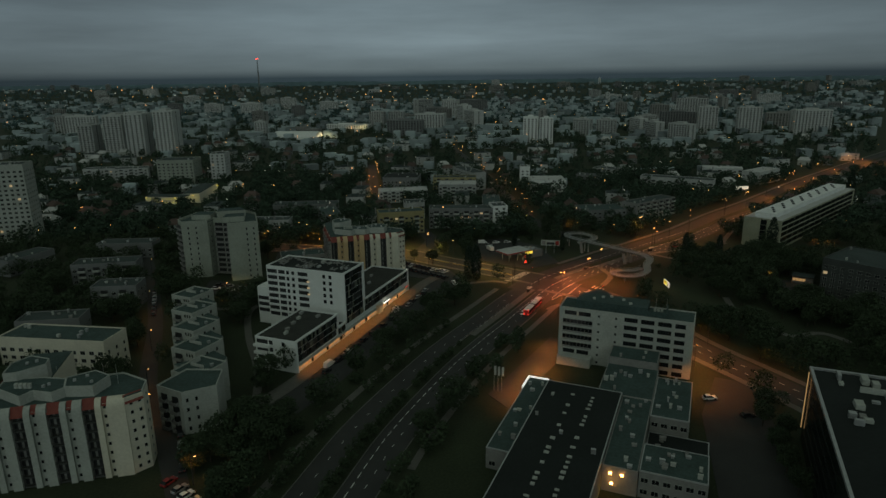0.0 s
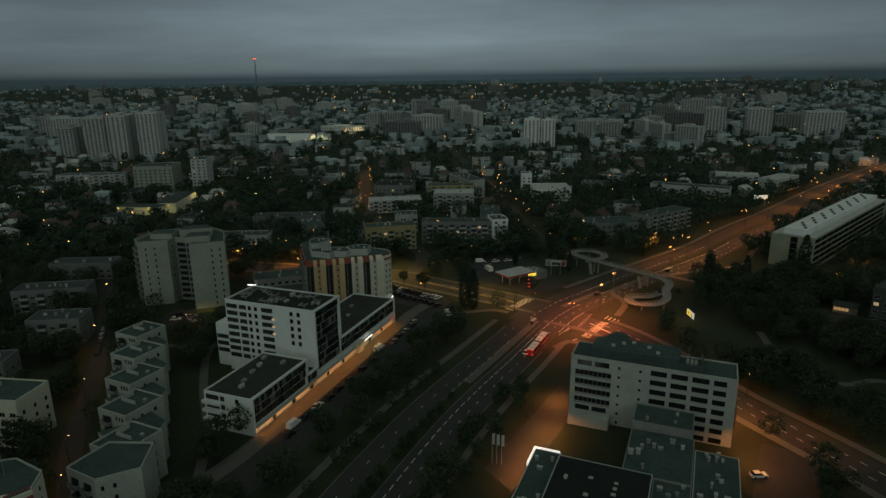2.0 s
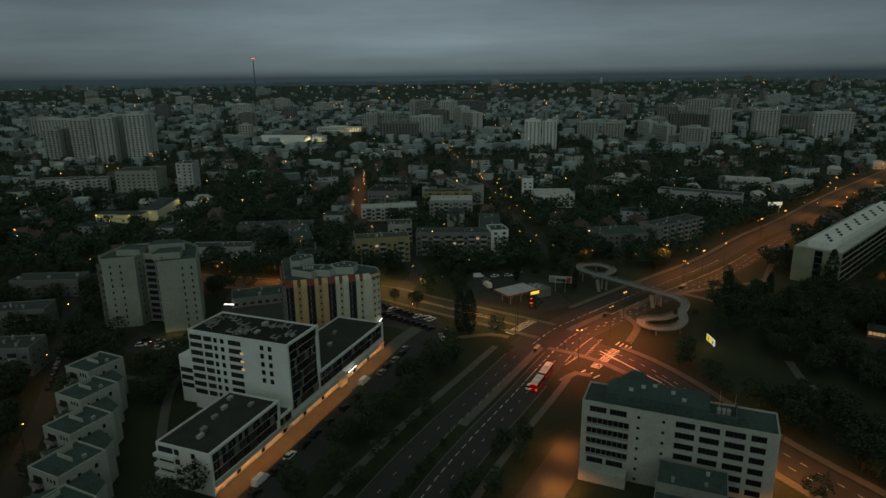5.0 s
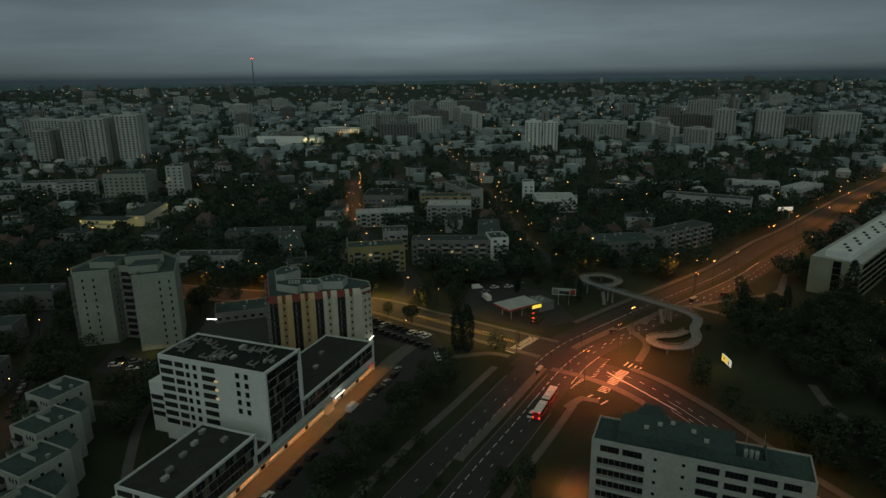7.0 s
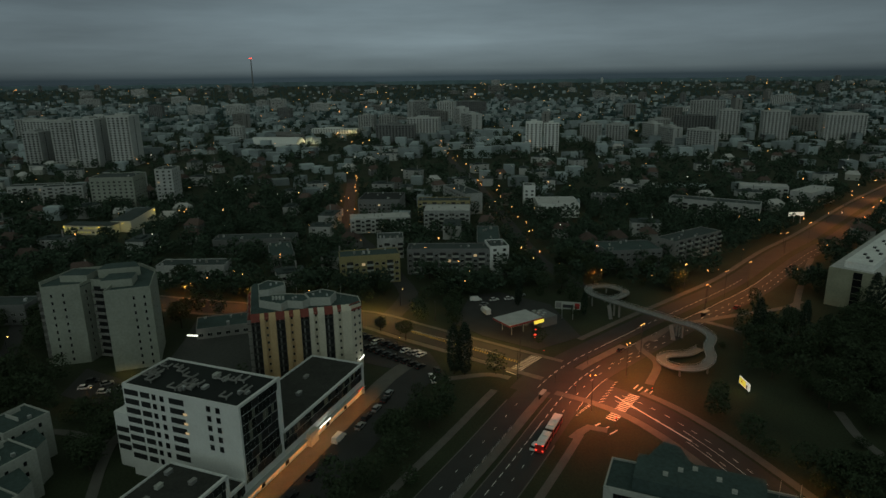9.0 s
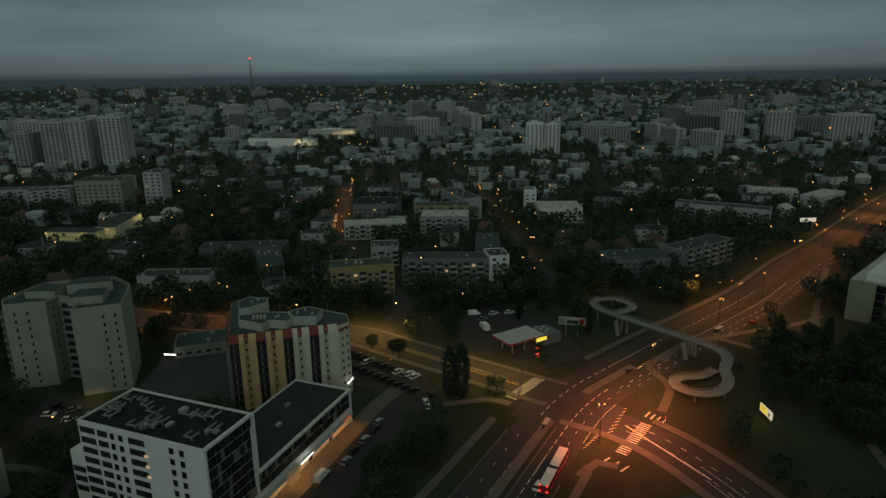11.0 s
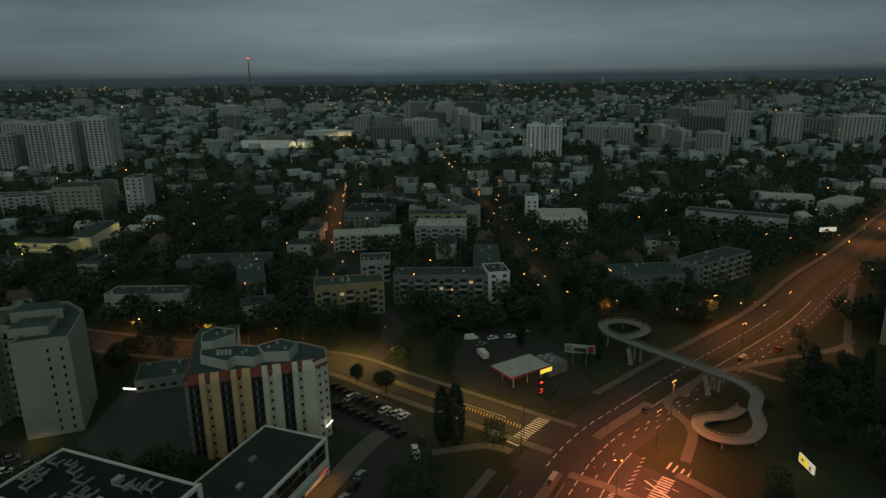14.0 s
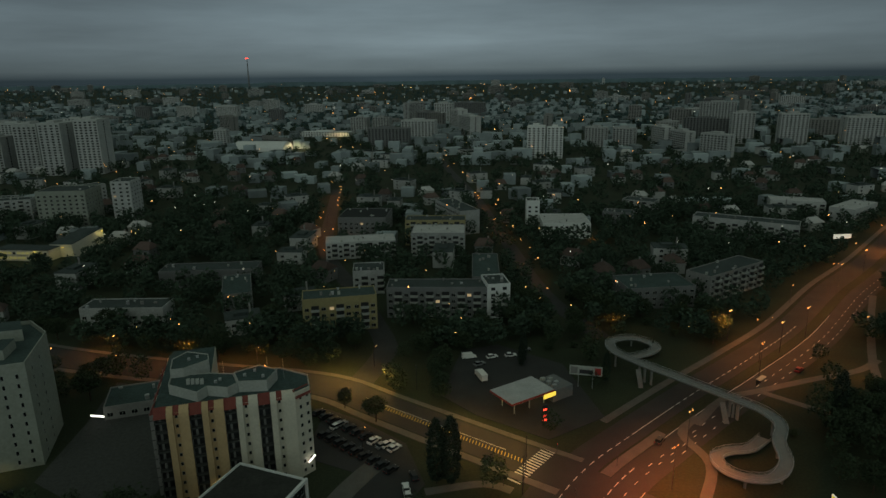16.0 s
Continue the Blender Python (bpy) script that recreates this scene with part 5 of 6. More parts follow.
for dx, dy in ((-9.5, 11.5), (9.0, -11.5)):
    for k in range(2):
        bm = bmesh.new()
        box(bm, dx + k * 1.6 - 0.3, dy - k * 2.0 - 0.5, 0, dx + k * 1.6 + 0.3, dy - k * 2.0 + 0.5, 5.6)
        part("pillar", bm, CONC, t)
    bm = bmesh.new()
    for k in range(14):
        box(bm, dx - 3.2, dy - 4.4 + k * 0.30, 0 if k == 0 else k * 0.36 - 0.2, dx - 1.6, dy - 4.1 + k * 0.30, k * 0.36 + 0.15)
    part("stair", bm, CONC, t)


# ---- street lamps ----
def lamp_proto(h, arm, double):
    t = thing("street_lamp", 0, 0, label="tall metal street lamp with a glowing orange head", category="street lamp", group="street lamps")
    bm = bmesh.new()
    tube(bm, (0, 0, 0), (0, 0, h), 0.13, 0.07, 8)
    part("pole", bm, DARKMETAL, t)
    for s in ((1, -1) if double else (1,)):
        bm = bmesh.new()
        tube(bm, (0, 0, h - 0.1), (s * arm, 0, h + 0.25), 0.05, 0.04, 6)
        part("arm", bm, DARKMETAL, t)
        bm = bmesh.new()
        box(bm, s * arm - 0.45, -0.2, h + 0.2, s * arm + 0.45, 0.2, h + 0.42)
        head = part("lamp_head", bm, DARKMETAL, t)
        bm = bmesh.new()
        bmesh.ops.create_icosphere(bm, subdivisions=1, radius=0.30 if double else 0.24, matrix=Matrix.Translation((s * arm, 0, h + 0.1)) @ Matrix.Diagonal((1, 0.8, 0.6, 1)))
        part("lamp_glass", bm, SODIUM, head, "glowing orange glass")
    return t


LP = lamp_proto(12.4, 0.8, True)
LP.location = (54.7, 276.9, 0)
LS = lamp_proto(8.0, 1.0, False)
LS.location = (158, 292, 0)
for x, y in ((71.9, 299.5), (82.0, 316.5), (123.3, 360.5), (139.9, 379), (157.5, 393.5), (204.9, 450), (232, 474), (125.7, 391)):
    copy_thing(LP, pose(x, y, 0, 0, 0, 40))
for x, y, z in ((-64.5, 140.4, 20), (-98.3, 190.7, 70), (-144.5, 302.3, 70), (-101.9, 281, 30), (86.3, 398, 0), (128.4, 371, 0), (172, 432, 40), (211.8, 464.6, 40), (-52, 372, 0), (6, 354, 100), (-10, 372, 10),
                (-110, 384, 0), (-7.6, 317, 40), (100, 222, 60), (88, 204, 60), (-133, 270, 70), (-112, 224, 70), (-90, 173, 70), (-155, 322, 70), (270, 520, 40), (300, 550, 40), (56, 420, 0), (62, 480, 0), (50, 580, 0), (-60, 548, 0), (-66, 600, 0)):
    copy_thing(LS, pose(x, y, 0, 0, 0, z))
OR, YL = (1.0, 0.31, 0.06), (1.0, 0.50, 0.11)
# the spot at (67, 284) is an added fill, with no post there
for x, y, z, p, c in ((54.7, 276.9, 12.0, 8800, (1.0, 0.22, 0.06)), (71.9, 299.5, 12.0, 9600, (1.0, 0.22, 0.06)), (67, 284, 13, 7000, (1.0, 0.20, 0.055)), (82, 316, 12, 3600, OR), (123.3, 360.5, 12, 3400, OR), (140, 379, 12, 3600, OR), (157.5, 393.5, 12, 3800, OR),
                      (180, 420, 12, 4200, OR), (205, 450, 12, 4800, OR), (232, 474, 12, 5000, OR), (270, 513, 12, 6000, OR), (320, 562, 12, 8000, OR), (365, 605, 13, 9000, OR), (420, 655, 14, 11000, OR), (480, 712, 14, 12000, OR), (125, 391, 11, 3000, OR),
                      (-5, 351, 9, 3000, YL), (-20, 362, 9, 3700, YL), (-52, 370, 8, 3400, OR), (-80, 377, 8, 3200, OR), (-112, 382, 8, 2400, OR), (20, 330, 9, 2200, YL), (34, 318, 9, 2200, YL), (30, 303, 9, 900, YL), (90, 230, 9, 3100, OR), (94, 207, 8, 2800, OR), (85, 187, 7, 2000, OR),
                      (108, 197, 9, 1100, OR), (158, 292, 7.5, 900, OR), (150, 335, 5, 300, OR), (160, 362, 6, 600, OR), (-64.5, 141, 7.5, 260, OR), (-98, 191, 7.5, 260, OR), (-101.9, 281, 7.5, 420, OR), (-120, 245, 7, 150, OR), (-144, 302, 7.5, 200, OR),
                      (-103, 306, 3, 160, (1, 0.62, 0.2)), (33.5, 204, 4.5, 1900, OR), (28.5, 193, 4.5, 1900, OR), (39, 221, 4.5, 1500, OR), (23, 183, 4.5, 1400, OR), (-112, 224, 6, 260, OR), (-90, 173, 6, 260, OR), (-130, 262, 6, 260, OR), (84, 399, 8, 2200, OR), (-7.6, 317, 7.5, 140, OR),
                      (-57, 540, 7, 800, OR), (-60, 565, 7, 800, OR), (-64, 590, 7, 800, OR), (-67, 620, 7, 800, OR), (-72, 660, 7, 900, OR), (-78, 705, 7, 1000, OR), (61, 470, 6, 420, OR), (59, 500, 6, 420, OR), (57, 530, 6, 420, OR), (54, 565, 6, 420, OR), (51, 605, 6, 480, OR), (47, 655, 6, 550, OR), (42, 715, 6, 600, OR), (113, 556, 6, 700, OR), (45, 352, 4.2, 420, (1, 0.75, 0.4)),
                      (-40, 300, 5, 160, (1, 0.7, 0.3)), (205, 349, 3, 700, OR), (232, 373, 3, 700, OR)):
    lamp_light(x, y, z, p * 2.0, c)
for x, y in ((34.4, 298.5), (36.4, 308)):
    tl = thing("traffic_signal_mast", x, y, 0.5, label="slim dark traffic signal mast at the crossing", category="traffic signal", group="signal masts")
    bm = bmesh.new()
    tube(bm, (0, 0, 0), (0, 0, 11), 0.14, 0.08, 8)
    part("mast", bm, DARKMETAL, tl)
    bm = bmesh.new()
    box(bm, -0.2, -0.25, 4.5, 0.2, -0.1, 5.6)
    part("signal_head", bm, DARKMETAL, tl)
for x, y in ((60, 268), (76, 286), (47, 296), (61, 310), (30, 302), (46, 316), (52, 288)):
    tl = thing("traffic_light", x, y, rng.uniform(0, 6), label="short traffic light post with a dark head", category="traffic signal", group="traffic lights")
    bm = bmesh.new()
    tube(bm, (0, 0, 0), (0, 0, 3.2), 0.07, 0.06, 6)
    part("post", bm, DARKMETAL, tl)
    bm = bmesh.new()
    box(bm, -0.18, -0.2, 2.3, 0.18, 0.05, 3.3)
    hd = part("signal_head", bm, DARKMETAL, tl)
    bm = bmesh.new()
    box(bm, -0.1, -0.23, 2.95, 0.1, -0.2, 3.15)
    part("red_lens", bm, REDGLOW, hd, "glowing red lens")
for k in range(3):
    fl = thing("flagpole", 16.2 + k * 1.2, 188.6 - k * 0.5, 0.2, label="white flagpole with a limp pale banner", category="flagpole", group="flagpoles")
    bm = bmesh.new()
    tube(bm, (0, 0, 0), (0, 0, 9), 0.08, 0.05, 6)
    part("pole", bm, OFFWHITE, fl)
    bm = bmesh.new()
    box(bm, 0.06, -0.03, 5.6, 0.75, 0.03, 8.8)
    part("banner", bm, OFFWHITE, fl)


# ---- vehicles ----
def car_proto(name, paint, label, length=4.3, van=False):
    t = thing(name, 0, 0, label=label, category="van" if van else "car", group="parked cars")
    h0, h1, w = (0.95, 2.1, 0.95) if van else (0.86, 1.44, 0.88)
    L = length / 2
    bm = bmesh.new()
    prof = [(-L, 0.3), (L, 0.3), (L, 0.62), (L - 0.25, h0), (-L + 0.1, h0 + 0.05), (-L, 0.7)]
    a = [bm.verts.new((x, -w, z)) for x, z in prof]
    b = [bm.verts.new((x, w, z)) for x, z in prof]
    bm.faces.new(a)
    bm.faces.new(list(reversed(b)))
    for i in range(len(prof)):
        j = (i + 1) % len(prof)
        bm.faces.new((a[j], a[i], b[i], b[j]))
    part("body", bm, paint, t)
    bm = bmesh.new()
    x0, x1, x2, x3 = (-L + 0.05, -L + 0.1, L - 1.6, L - 0.8) if van else (-L + 0.15, -L + 0.75, L - 2.0, L - 1.15)
    lo = [(x0, -w + 0.04), (x3, -w + 0.04), (x3, w - 0.04), (x0, w - 0.04)]
    hi = [(x1, -w + 0.2), (x2, -w + 0.2), (x2, w - 0.2), (x1, w - 0.2)]
    va = [bm.verts.new((x, y, h0)) for x, y in lo]
    vb = [bm.verts.new((x, y, h1)) for x, y in hi]
    for i in range(4):
        j = (i + 1) % 4
        bm.faces.new((va[i], va[j], vb[j], vb[i]))
    part("cabin", bm, paint if van else GLASS, t)
    bm = bmesh.new()
    prism(bm, hi, h1 - 0.02, h1 + 0.05)
    part("roof", bm, paint, t)
    for x in (-L + 0.8, L - 0.8):
        for y in (-w, w):
            bm = bmesh.new()
            tube(bm, (x, y - 0.1, 0.32), (x, y + 0.1, 0.32), 0.32, 0.32, 10)
            part("wheel", bm, TYRE, t)
    for y in (-0.6, 0.6):
        bm = bmesh.new()
        box(bm, L - 0.06, y - 0.18, 0.58, L + 0.02, y + 0.18, 0.74)
        part("headlight", bm, METAL, t)
        bm = bmesh.new()
        box(bm, -L - 0.02, y - 0.16, 0.65, -L + 0.05, y + 0.16, 0.8)
        part("tail_light", bm, RUST, t)
    return t


CARS = [car_proto("car", mat("white_car_paint", (0.75, 0.75, 0.74), 0.3, var=0.05), "white parked passenger car"), car_proto("car", mat("silver_car_paint", (0.35, 0.36, 0.37), 0.3, 0.5, var=0.05), "silver-grey parked passenger car"),
        car_proto("car", mat("dark_car_paint", (0.02, 0.022, 0.025), 0.3, var=0.1), "dark parked passenger car"), car_proto("car", mat("red_car_paint", (0.2, 0.02, 0.02), 0.3, var=0.1), "dark red parked passenger car")]
VAN = car_proto("van", mat("white_van_paint", (0.72, 0.72, 0.7), 0.4, var=0.05), "white panel van parked by the shops", 5.4, True)
VAN.matrix_basis = pose(*street(7, -7.2), 0.06, 0, 0, math.degrees(ST))
CARS[0].matrix_basis = pose(*street(19, -8.0), 0.06, 0, 0, math.degrees(ST))
CARS[1].matrix_basis = pose(*street(84, -9), 0.06, 0, 0, math.degrees(ST))
CARS[2].matrix_basis = pose(*street(31, -8.5), 0.06, 0, 0, math.degrees(ST))
CARS[3].matrix_basis = pose(139, 352 + 12, 0.06, 0, 0, 45)
copy_thing(VAN, pose(*street(65.0, -6.5), 0.06, 0, 0, math.degrees(ST)))
spots = [(*street(u, -8.8 + rng.uniform(-0.4, 0.4)), math.degrees(ST), k) for u, k in ((2, 2), (12, 2), (15, 2), (25, 2), (38, 2), (47, 2), (55, 2), (73, 1), (78, 2), (90, 2), (94, 1))]
for k in range(9):
    spots.append((-24 + k * 2.7, 339 - k * 2.3, 48, rng.choice((0, 2, 2, 2, 2, 2, 1))))
    spots.append((-20 + k * 2.6, 326.5 - k * 2.2, 48, rng.choice((2, 2, 2, 0, 2, 2))))
spots += [(-1, 321, 48, 0), (1, 319, 48, 0), (5.2, 301, 100, 0), (5.8, 298.5, 100, 0), (7, 306, 110, 2), (-17, 331, 48, 0)]
spots += [(-112, 296, 10, 0), (-106, 299, 30, 1), (-104, 293, 10, 0), (-99, 296, 30, 1), (-112, 301, 5, 2), (-96, 300, 40, 2), (-90, 286, 60, 2)]
spots += [(-70 - k * 2.4, 147 + k * 5.6, 113, rng.choice((1, 2, 2, 3))) for k in range(9)]
spots += [(-128 - k * 2.2, 262 + k * 5.3, 112, rng.choice((1, 2, 2))) for k in range(7)]
spots += [(-62, 133, 60, 1), (-64.5, 135.5, 60, 0), (-67, 138, 60, 1), (-71, 141, 60, 3)]
spots += [(84, 181, 5, 0), (91, 170, 10, 2), (28, 372, 30, 1), (33, 378, 20, 0), (40, 379, 10, 0), (46, 384, 10, 1), (76, 321, 55, 2)]
for x, y, deg, k in spots:
    copy_thing(CARS[k], pose(x, y, 0.075, 0, 0, deg + rng.uniform(-4, 4)))
copy_thing(VAN, pose(24.5, 378, 0.08, 0, 0, 10))
t = thing("box_truck", 28, 361, 1.9, label="white box truck parked on the forecourt", category="truck")
bm = bmesh.new()
box(bm, -3, -1.1, 0.8, 2, 1.1, 3.0)
part("box", bm, BUSWHITE, t)
bm = bmesh.new()
box(bm, 2.1, -1.0, 0.5, 3.6, 1.0, 2.2)
part("cab", bm, BUSWHITE, t)
for x in (-2, 2.6):
    for y in (-1.0, 1.0):
        bm = bmesh.new()
        tube(bm, (x, y - 0.12, 0.42), (x, y + 0.12, 0.42), 0.42, 0.42, 10)
        part("wheel", bm, TYRE, t)
# the articulated bus
t = thing("articulated_bus", 35.3, 254.6, math.atan2(17.2, 8.6), z=0.05, label="white and red articulated city bus with red tail lights", category="bus")
for x0, x1, nm in ((0.0, 7.6, "rear_section"), (9.0, 18.2, "front_section")):
    bm = bmesh.new()
    box(bm, x0, -1.25, 0.35, x1, 1.25, 1.35, 1)
    box(bm, x0, -1.25, 1.35, x1, 1.25, 2.75, 1)
    box(bm, x0 + 0.05, -1.2, 2.75, x1 - 0.05, 1.2, 2.95)
    sec = part(nm, bm, (BUSWHITE, BUSRED), t)
    for s in (-1, 1):
        bm = bmesh.new()
        box(bm, x0 + 0.3, s * 1.25 - 0.03, 1.45, x1 - 0.3, s * 1.25 + 0.03, 2.5)
        part("window_band", bm, GLASS, sec)
    for k in range(2):
        bm = bmesh.new()
        box(bm, x0 + 1.2 + k * 3.4, -0.8, 2.95, x0 + 3.2 + k * 3.4, 0.8, 3.3)
        part("roof_unit", bm, BUSWHITE, sec)
    for x in (x0 + 1.6, x1 - 1.8):
        for y in (-1.18, 1.18):
            bm = bmesh.new()
            tube(bm, (x, y - 0.12, 0.48), (x, y + 0.12, 0.48), 0.48, 0.48, 10)
            part("wheel", bm, TYRE, sec)
bm = bmesh.new()
for k in range(7):
    box(bm, 7.6 + k * 0.2, -1.15 + 0.06 * (k % 2), 0.4, 7.8 + k * 0.2, 1.15 - 0.06 * (k % 2), 2.8)
part("bellows", bm, TYRE, t, "dark folded bellows")
for y, z in ((-0.95, 0.9), (0.95, 0.9), (-0.95, 2.6), (0.95, 2.6)):
    bm = bmesh.new()
    box(bm, -0.08, y - 0.2, z, 0.0, y + 0.2, z + 0.3)
    part("tail_light", bm, REDGLOW, t, "glowing red tail light")
q = copy_thing(CARS[0], pose(38.6, 263.8, 0.06, 0, 0, 62))
q["label"] = "white car waiting beside the bus"
q = copy_thing(CARS[0], pose(34.6, 257.6, 0.06, 0, 0, 62))
q["label"] = "white car waiting beside the bus"
bs = thing("bus_stop_shelter", 41.0, 285.5, 1.05, label="small bus stop shelter on the median platform", category="shelter")
bm = bmesh.new()
box(bm, -2, -0.7, 2.3, 2, 0.7, 2.45)
part("roof", bm, OFFWHITE, bs)
bm = bmesh.new()
box(bm, -1.9, 0.5, -0.05, 1.9, 0.56, 2.3)
part("back_panel", bm, GLASS, bs)
fe = thing("median_fence", 0, 0, label="low metal fence along the median platform", category="fence")
for q, w in [p for p in MAIN if 226 < p[0].y < 268]:
    a = side(q, w, -2.75)
    b = side(q + w * 2.4, w, -2.75)
    bm = bmesh.new()
    for z in (0.3, 0.65, 1.0):
        tube(bm, (a.x, a.y, z), (b.x, b.y, z), 0.03, 0.03, 4)
    for f in (0, 0.5, 1):
        c = a.lerp(b, f)
        tube(bm, (c.x, c.y, 0), (c.x, c.y, 1.05), 0.04, 0.04, 4)
    part("fence_panel", bm, METAL, fe)


# ---- trees ----
def leaf_cloud(rng, n, rx, ry, rz, zc, leaf, clump=0.0, per=1, cone=False, column=False):
    """Many small leaf faces filling a crown unevenly; arrays of corners."""
    V = []
    lobes = [(rng.uniform(0, math.tau), rng.uniform(-0.6, 0.8), rng.uniform(0.75, 1.15)) for _ in range(7)]
    for _ in range(n):
        a, u = rng.uniform(0, math.tau), rng.uniform(-1, 1)
        r = rng.uniform(0.35, 1.0) ** 0.45
        bulge = max(l[2] * math.exp(-2.2 * ((math.cos(a - l[0]) - 1) ** 2 + (u - l[1]) ** 2)) for l in lobes)
        r *= 0.62 + 0.45 * bulge
        s = math.sqrt(max(0, 1 - u * u))
        if column:
            r, s = rng.uniform(0.3, 1.0) ** 0.4 * (0.86 + 0.2 * bulge), min(1.0, 1.25 * (1 - u) ** 0.6) * min(1.0, 0.55 + (1 + u) * 1.3)
        if cone:
            s = (1 - u) * 0.5 * 0.55 + 0.35 * math.sqrt(max(0, 1 - u * u))
        c = Vector((rx * r * s * math.cos(a), ry * r * s * math.sin(a), zc + rz * u * (r if not (cone or column) else 1)))
        for _ in range(per):
            p = c + Vector((rng.gauss(0, clump), rng.gauss(0, clump), rng.gauss(0, clump * 0.7)))
            d1 = Vector((rng.gauss(0, 1), rng.gauss(0, 1), rng.gauss(0, 0.6))).normalized() * leaf * rng.uniform(0.6, 1.3)
            d2 = Vector((rng.gauss(0, 1), rng.gauss(0, 1), rng.gauss(0, 0.6))).normalized() * leaf * rng.uniform(0.5, 1.0)
            V += [p - d1 - d2 * 0.4, p + d2, p + d1 * 0.9 - d2 * 0.3, p - d2]
    return V


def from_quads(name, V, *mats):
    me = bpy.data.meshes.new(name)
    me.from_pydata([tuple(v) for v in V], [], [(i, i + 1, i + 2, i + 3) for i in range(0, len(V), 4)])
    for m in mats:
        me.materials.append(m)
    return me


def trunk_mesh(rng, h, r, lean=0.3, limbs=5):
    bm = bmesh.new()
    top = Vector((rng.uniform(-lean, lean), rng.uniform(-lean, lean), h))
    mid = top * 0.5 + Vector((rng.uniform(-0.2, 0.2), rng.uniform(-0.2, 0.2), 0))
    tube(bm, (0, 0, -0.1), mid, r, r * 0.75, 7)
    tube(bm, mid, top, r * 0.75, r * 0.4, 7)
    for k in range(limbs):
        a = k * math.tau / limbs + rng.uniform(-0.4, 0.4)
        b = mid.lerp(top, rng.uniform(0.1, 0.9))
        tube(bm, b, b + Vector((math.cos(a), math.sin(a), rng.uniform(0.6, 1.1))) * h * 0.35, r * 0.35, r * 0.12, 5)
    return mesh_of("trunk", bm, BARK)


rt = random.Random(11)
TREES = []
for k in range(6):
    s = rt.uniform(0.9, 1.15)
    TREES.append((trunk_mesh(rt, 5.5 * s, 0.22), from_quads("crown", leaf_cloud(rt, 330, 3.5 * s, 3.4 * s, 3.4 * s, 5.6 * s, 0.31, 0.4, 6), LEAF), "leafy green deciduous tree, dark at dusk"))
for k in range(2):
    TREES.append((trunk_mesh(rt, 6, 0.2, 0.1, 3), from_quads("crown", leaf_cloud(rt, 620, 2.4, 2.4, 9.0, 10.4, 0.32, 0.3, 6, column=True), LEAFDARK), "tall dark columnar poplar tree"))
BUSH = [(trunk_mesh(rt, 1.0, 0.08, 0.1, 3), from_quads("crown", leaf_cloud(rt, 70, 1.7, 1.6, 1.3, 1.4, 0.25, 0.3, 6), LEAF), "dark rounded leafy shrub") for k in range(2)]
PLACED = []


def tree(x, y, kind, s, sz=1.0, name="tree", cat="tree"):
    tr, cr, lab = kind
    t = thing(name, x, y, rt.uniform(0, 6.28), label=lab, category=cat, group="trees by the streets")
    t.scale = (s, s, s * sz)
    for nm, me in (("trunk", tr), ("crown", cr)):
        o = new(nm, me)
        o.parent = t
    PLACED.append((x, y))


def built_on(x, y, m=0.0):
    for cx, cy, hw, hd, ang in FOOT:
        dx, dy = x - cx, y - cy
        if abs(dx) + abs(dy) > 1.5 * (hw + hd) + 20:
            continue
        u, v = dx * math.cos(ang) + dy * math.sin(ang), -dx * math.sin(ang) + dy * math.cos(ang)
        if abs(u) < hw + m and abs(v) < hd + m:
            return True
    return False


COARSE = {id(l): l[::2] for l in (MAIN, WEST, EAST, NORTH, AVENUE, SHOPST, BACKST)}


def on_road(x, y):
    for l, lo, hi in ((MAIN, -19.5, 12.5), (WEST, -8, 8), (EAST, -10, 10), (NORTH, -9, 9), (AVENUE, -6.5, 6.5), (SHOPST, -5, 10.8), (BACKST, -4.5, 4.5)):
        d, off = near(COARSE[id(l)], x, y)
        if d < 24 and lo < off < hi and d < abs(off) + 5:
            return True
    return False


PADS = [(88, 305, 26, 26), (10, 318, 26, 16), (110, 270, 14, 26), (250, 510, 10, 15), (-83, 326, 17, 34), (170, 288, 13, 12), (140, 228, 9, 8), (151, 226, 8, 9), (42, 254, 9, 12), (31, 311, 5, 5), (116, 283, 9, 12), (124, 264, 8, 7), (134, 246, 7, 6), (48, 268, 8, 13), (66, 250, 16, 14), (14, 300, 10, 14), (-40, 298, 24, 9), (150, 357, 32, 9), (165, 365, 12, 26), (196, 412, 12, 16), (98, 313, 17, 22), (70, 283, 20, 22), (36, 205, 24, 42), (-72, 222, 11, 40), (63, 180, 30, 40), (107, 288, 10, 12), (18, 180, 14, 26), (120, 345, 18, 14), (-8, 322, 20, 16), (40, 352, 24, 28), (-102, 296, 16, 14), (31, 204, 14, 22), (82, 165, 16, 30), (92, 350, 22, 42), (-70, 322, 18, 24)]


def clear(x, y, m=0.0):
    if built_on(x, y, m) or on_road(x, y):
        return False
    return not any(abs(x - a) < w and abs(y - b) < h for a, b, w, h in PADS)


tree(16.6, 303.0, TREES[6], 1.0, 1.0)
tree(12.9, 303.6, TREES[7], 0.98, 0.97)
tree(-16.3, 342.5, TREES[0], 0.72)
tree(-5.6, 334.0, TREES[1], 1.05)
for x, y, s in ((131, 329, 0.9), (150, 331, 0.8), (186, 346, 1.1), (330, 505, 1.2), (44, 374, 0.6), (70, 358, 0.55), (43, 371, 0.5)):
    tree(x, y, TREES[6 + rt.randrange(2)], s)
for x, y in ((93, 165), (96, 158), (90, 151), (97, 173), (88, 142), (94, 136), (86, 133)):
    tree(x, y, TREES[rt.randrange(6)], 0.85 if x > 60 else 0.45)
made = 0
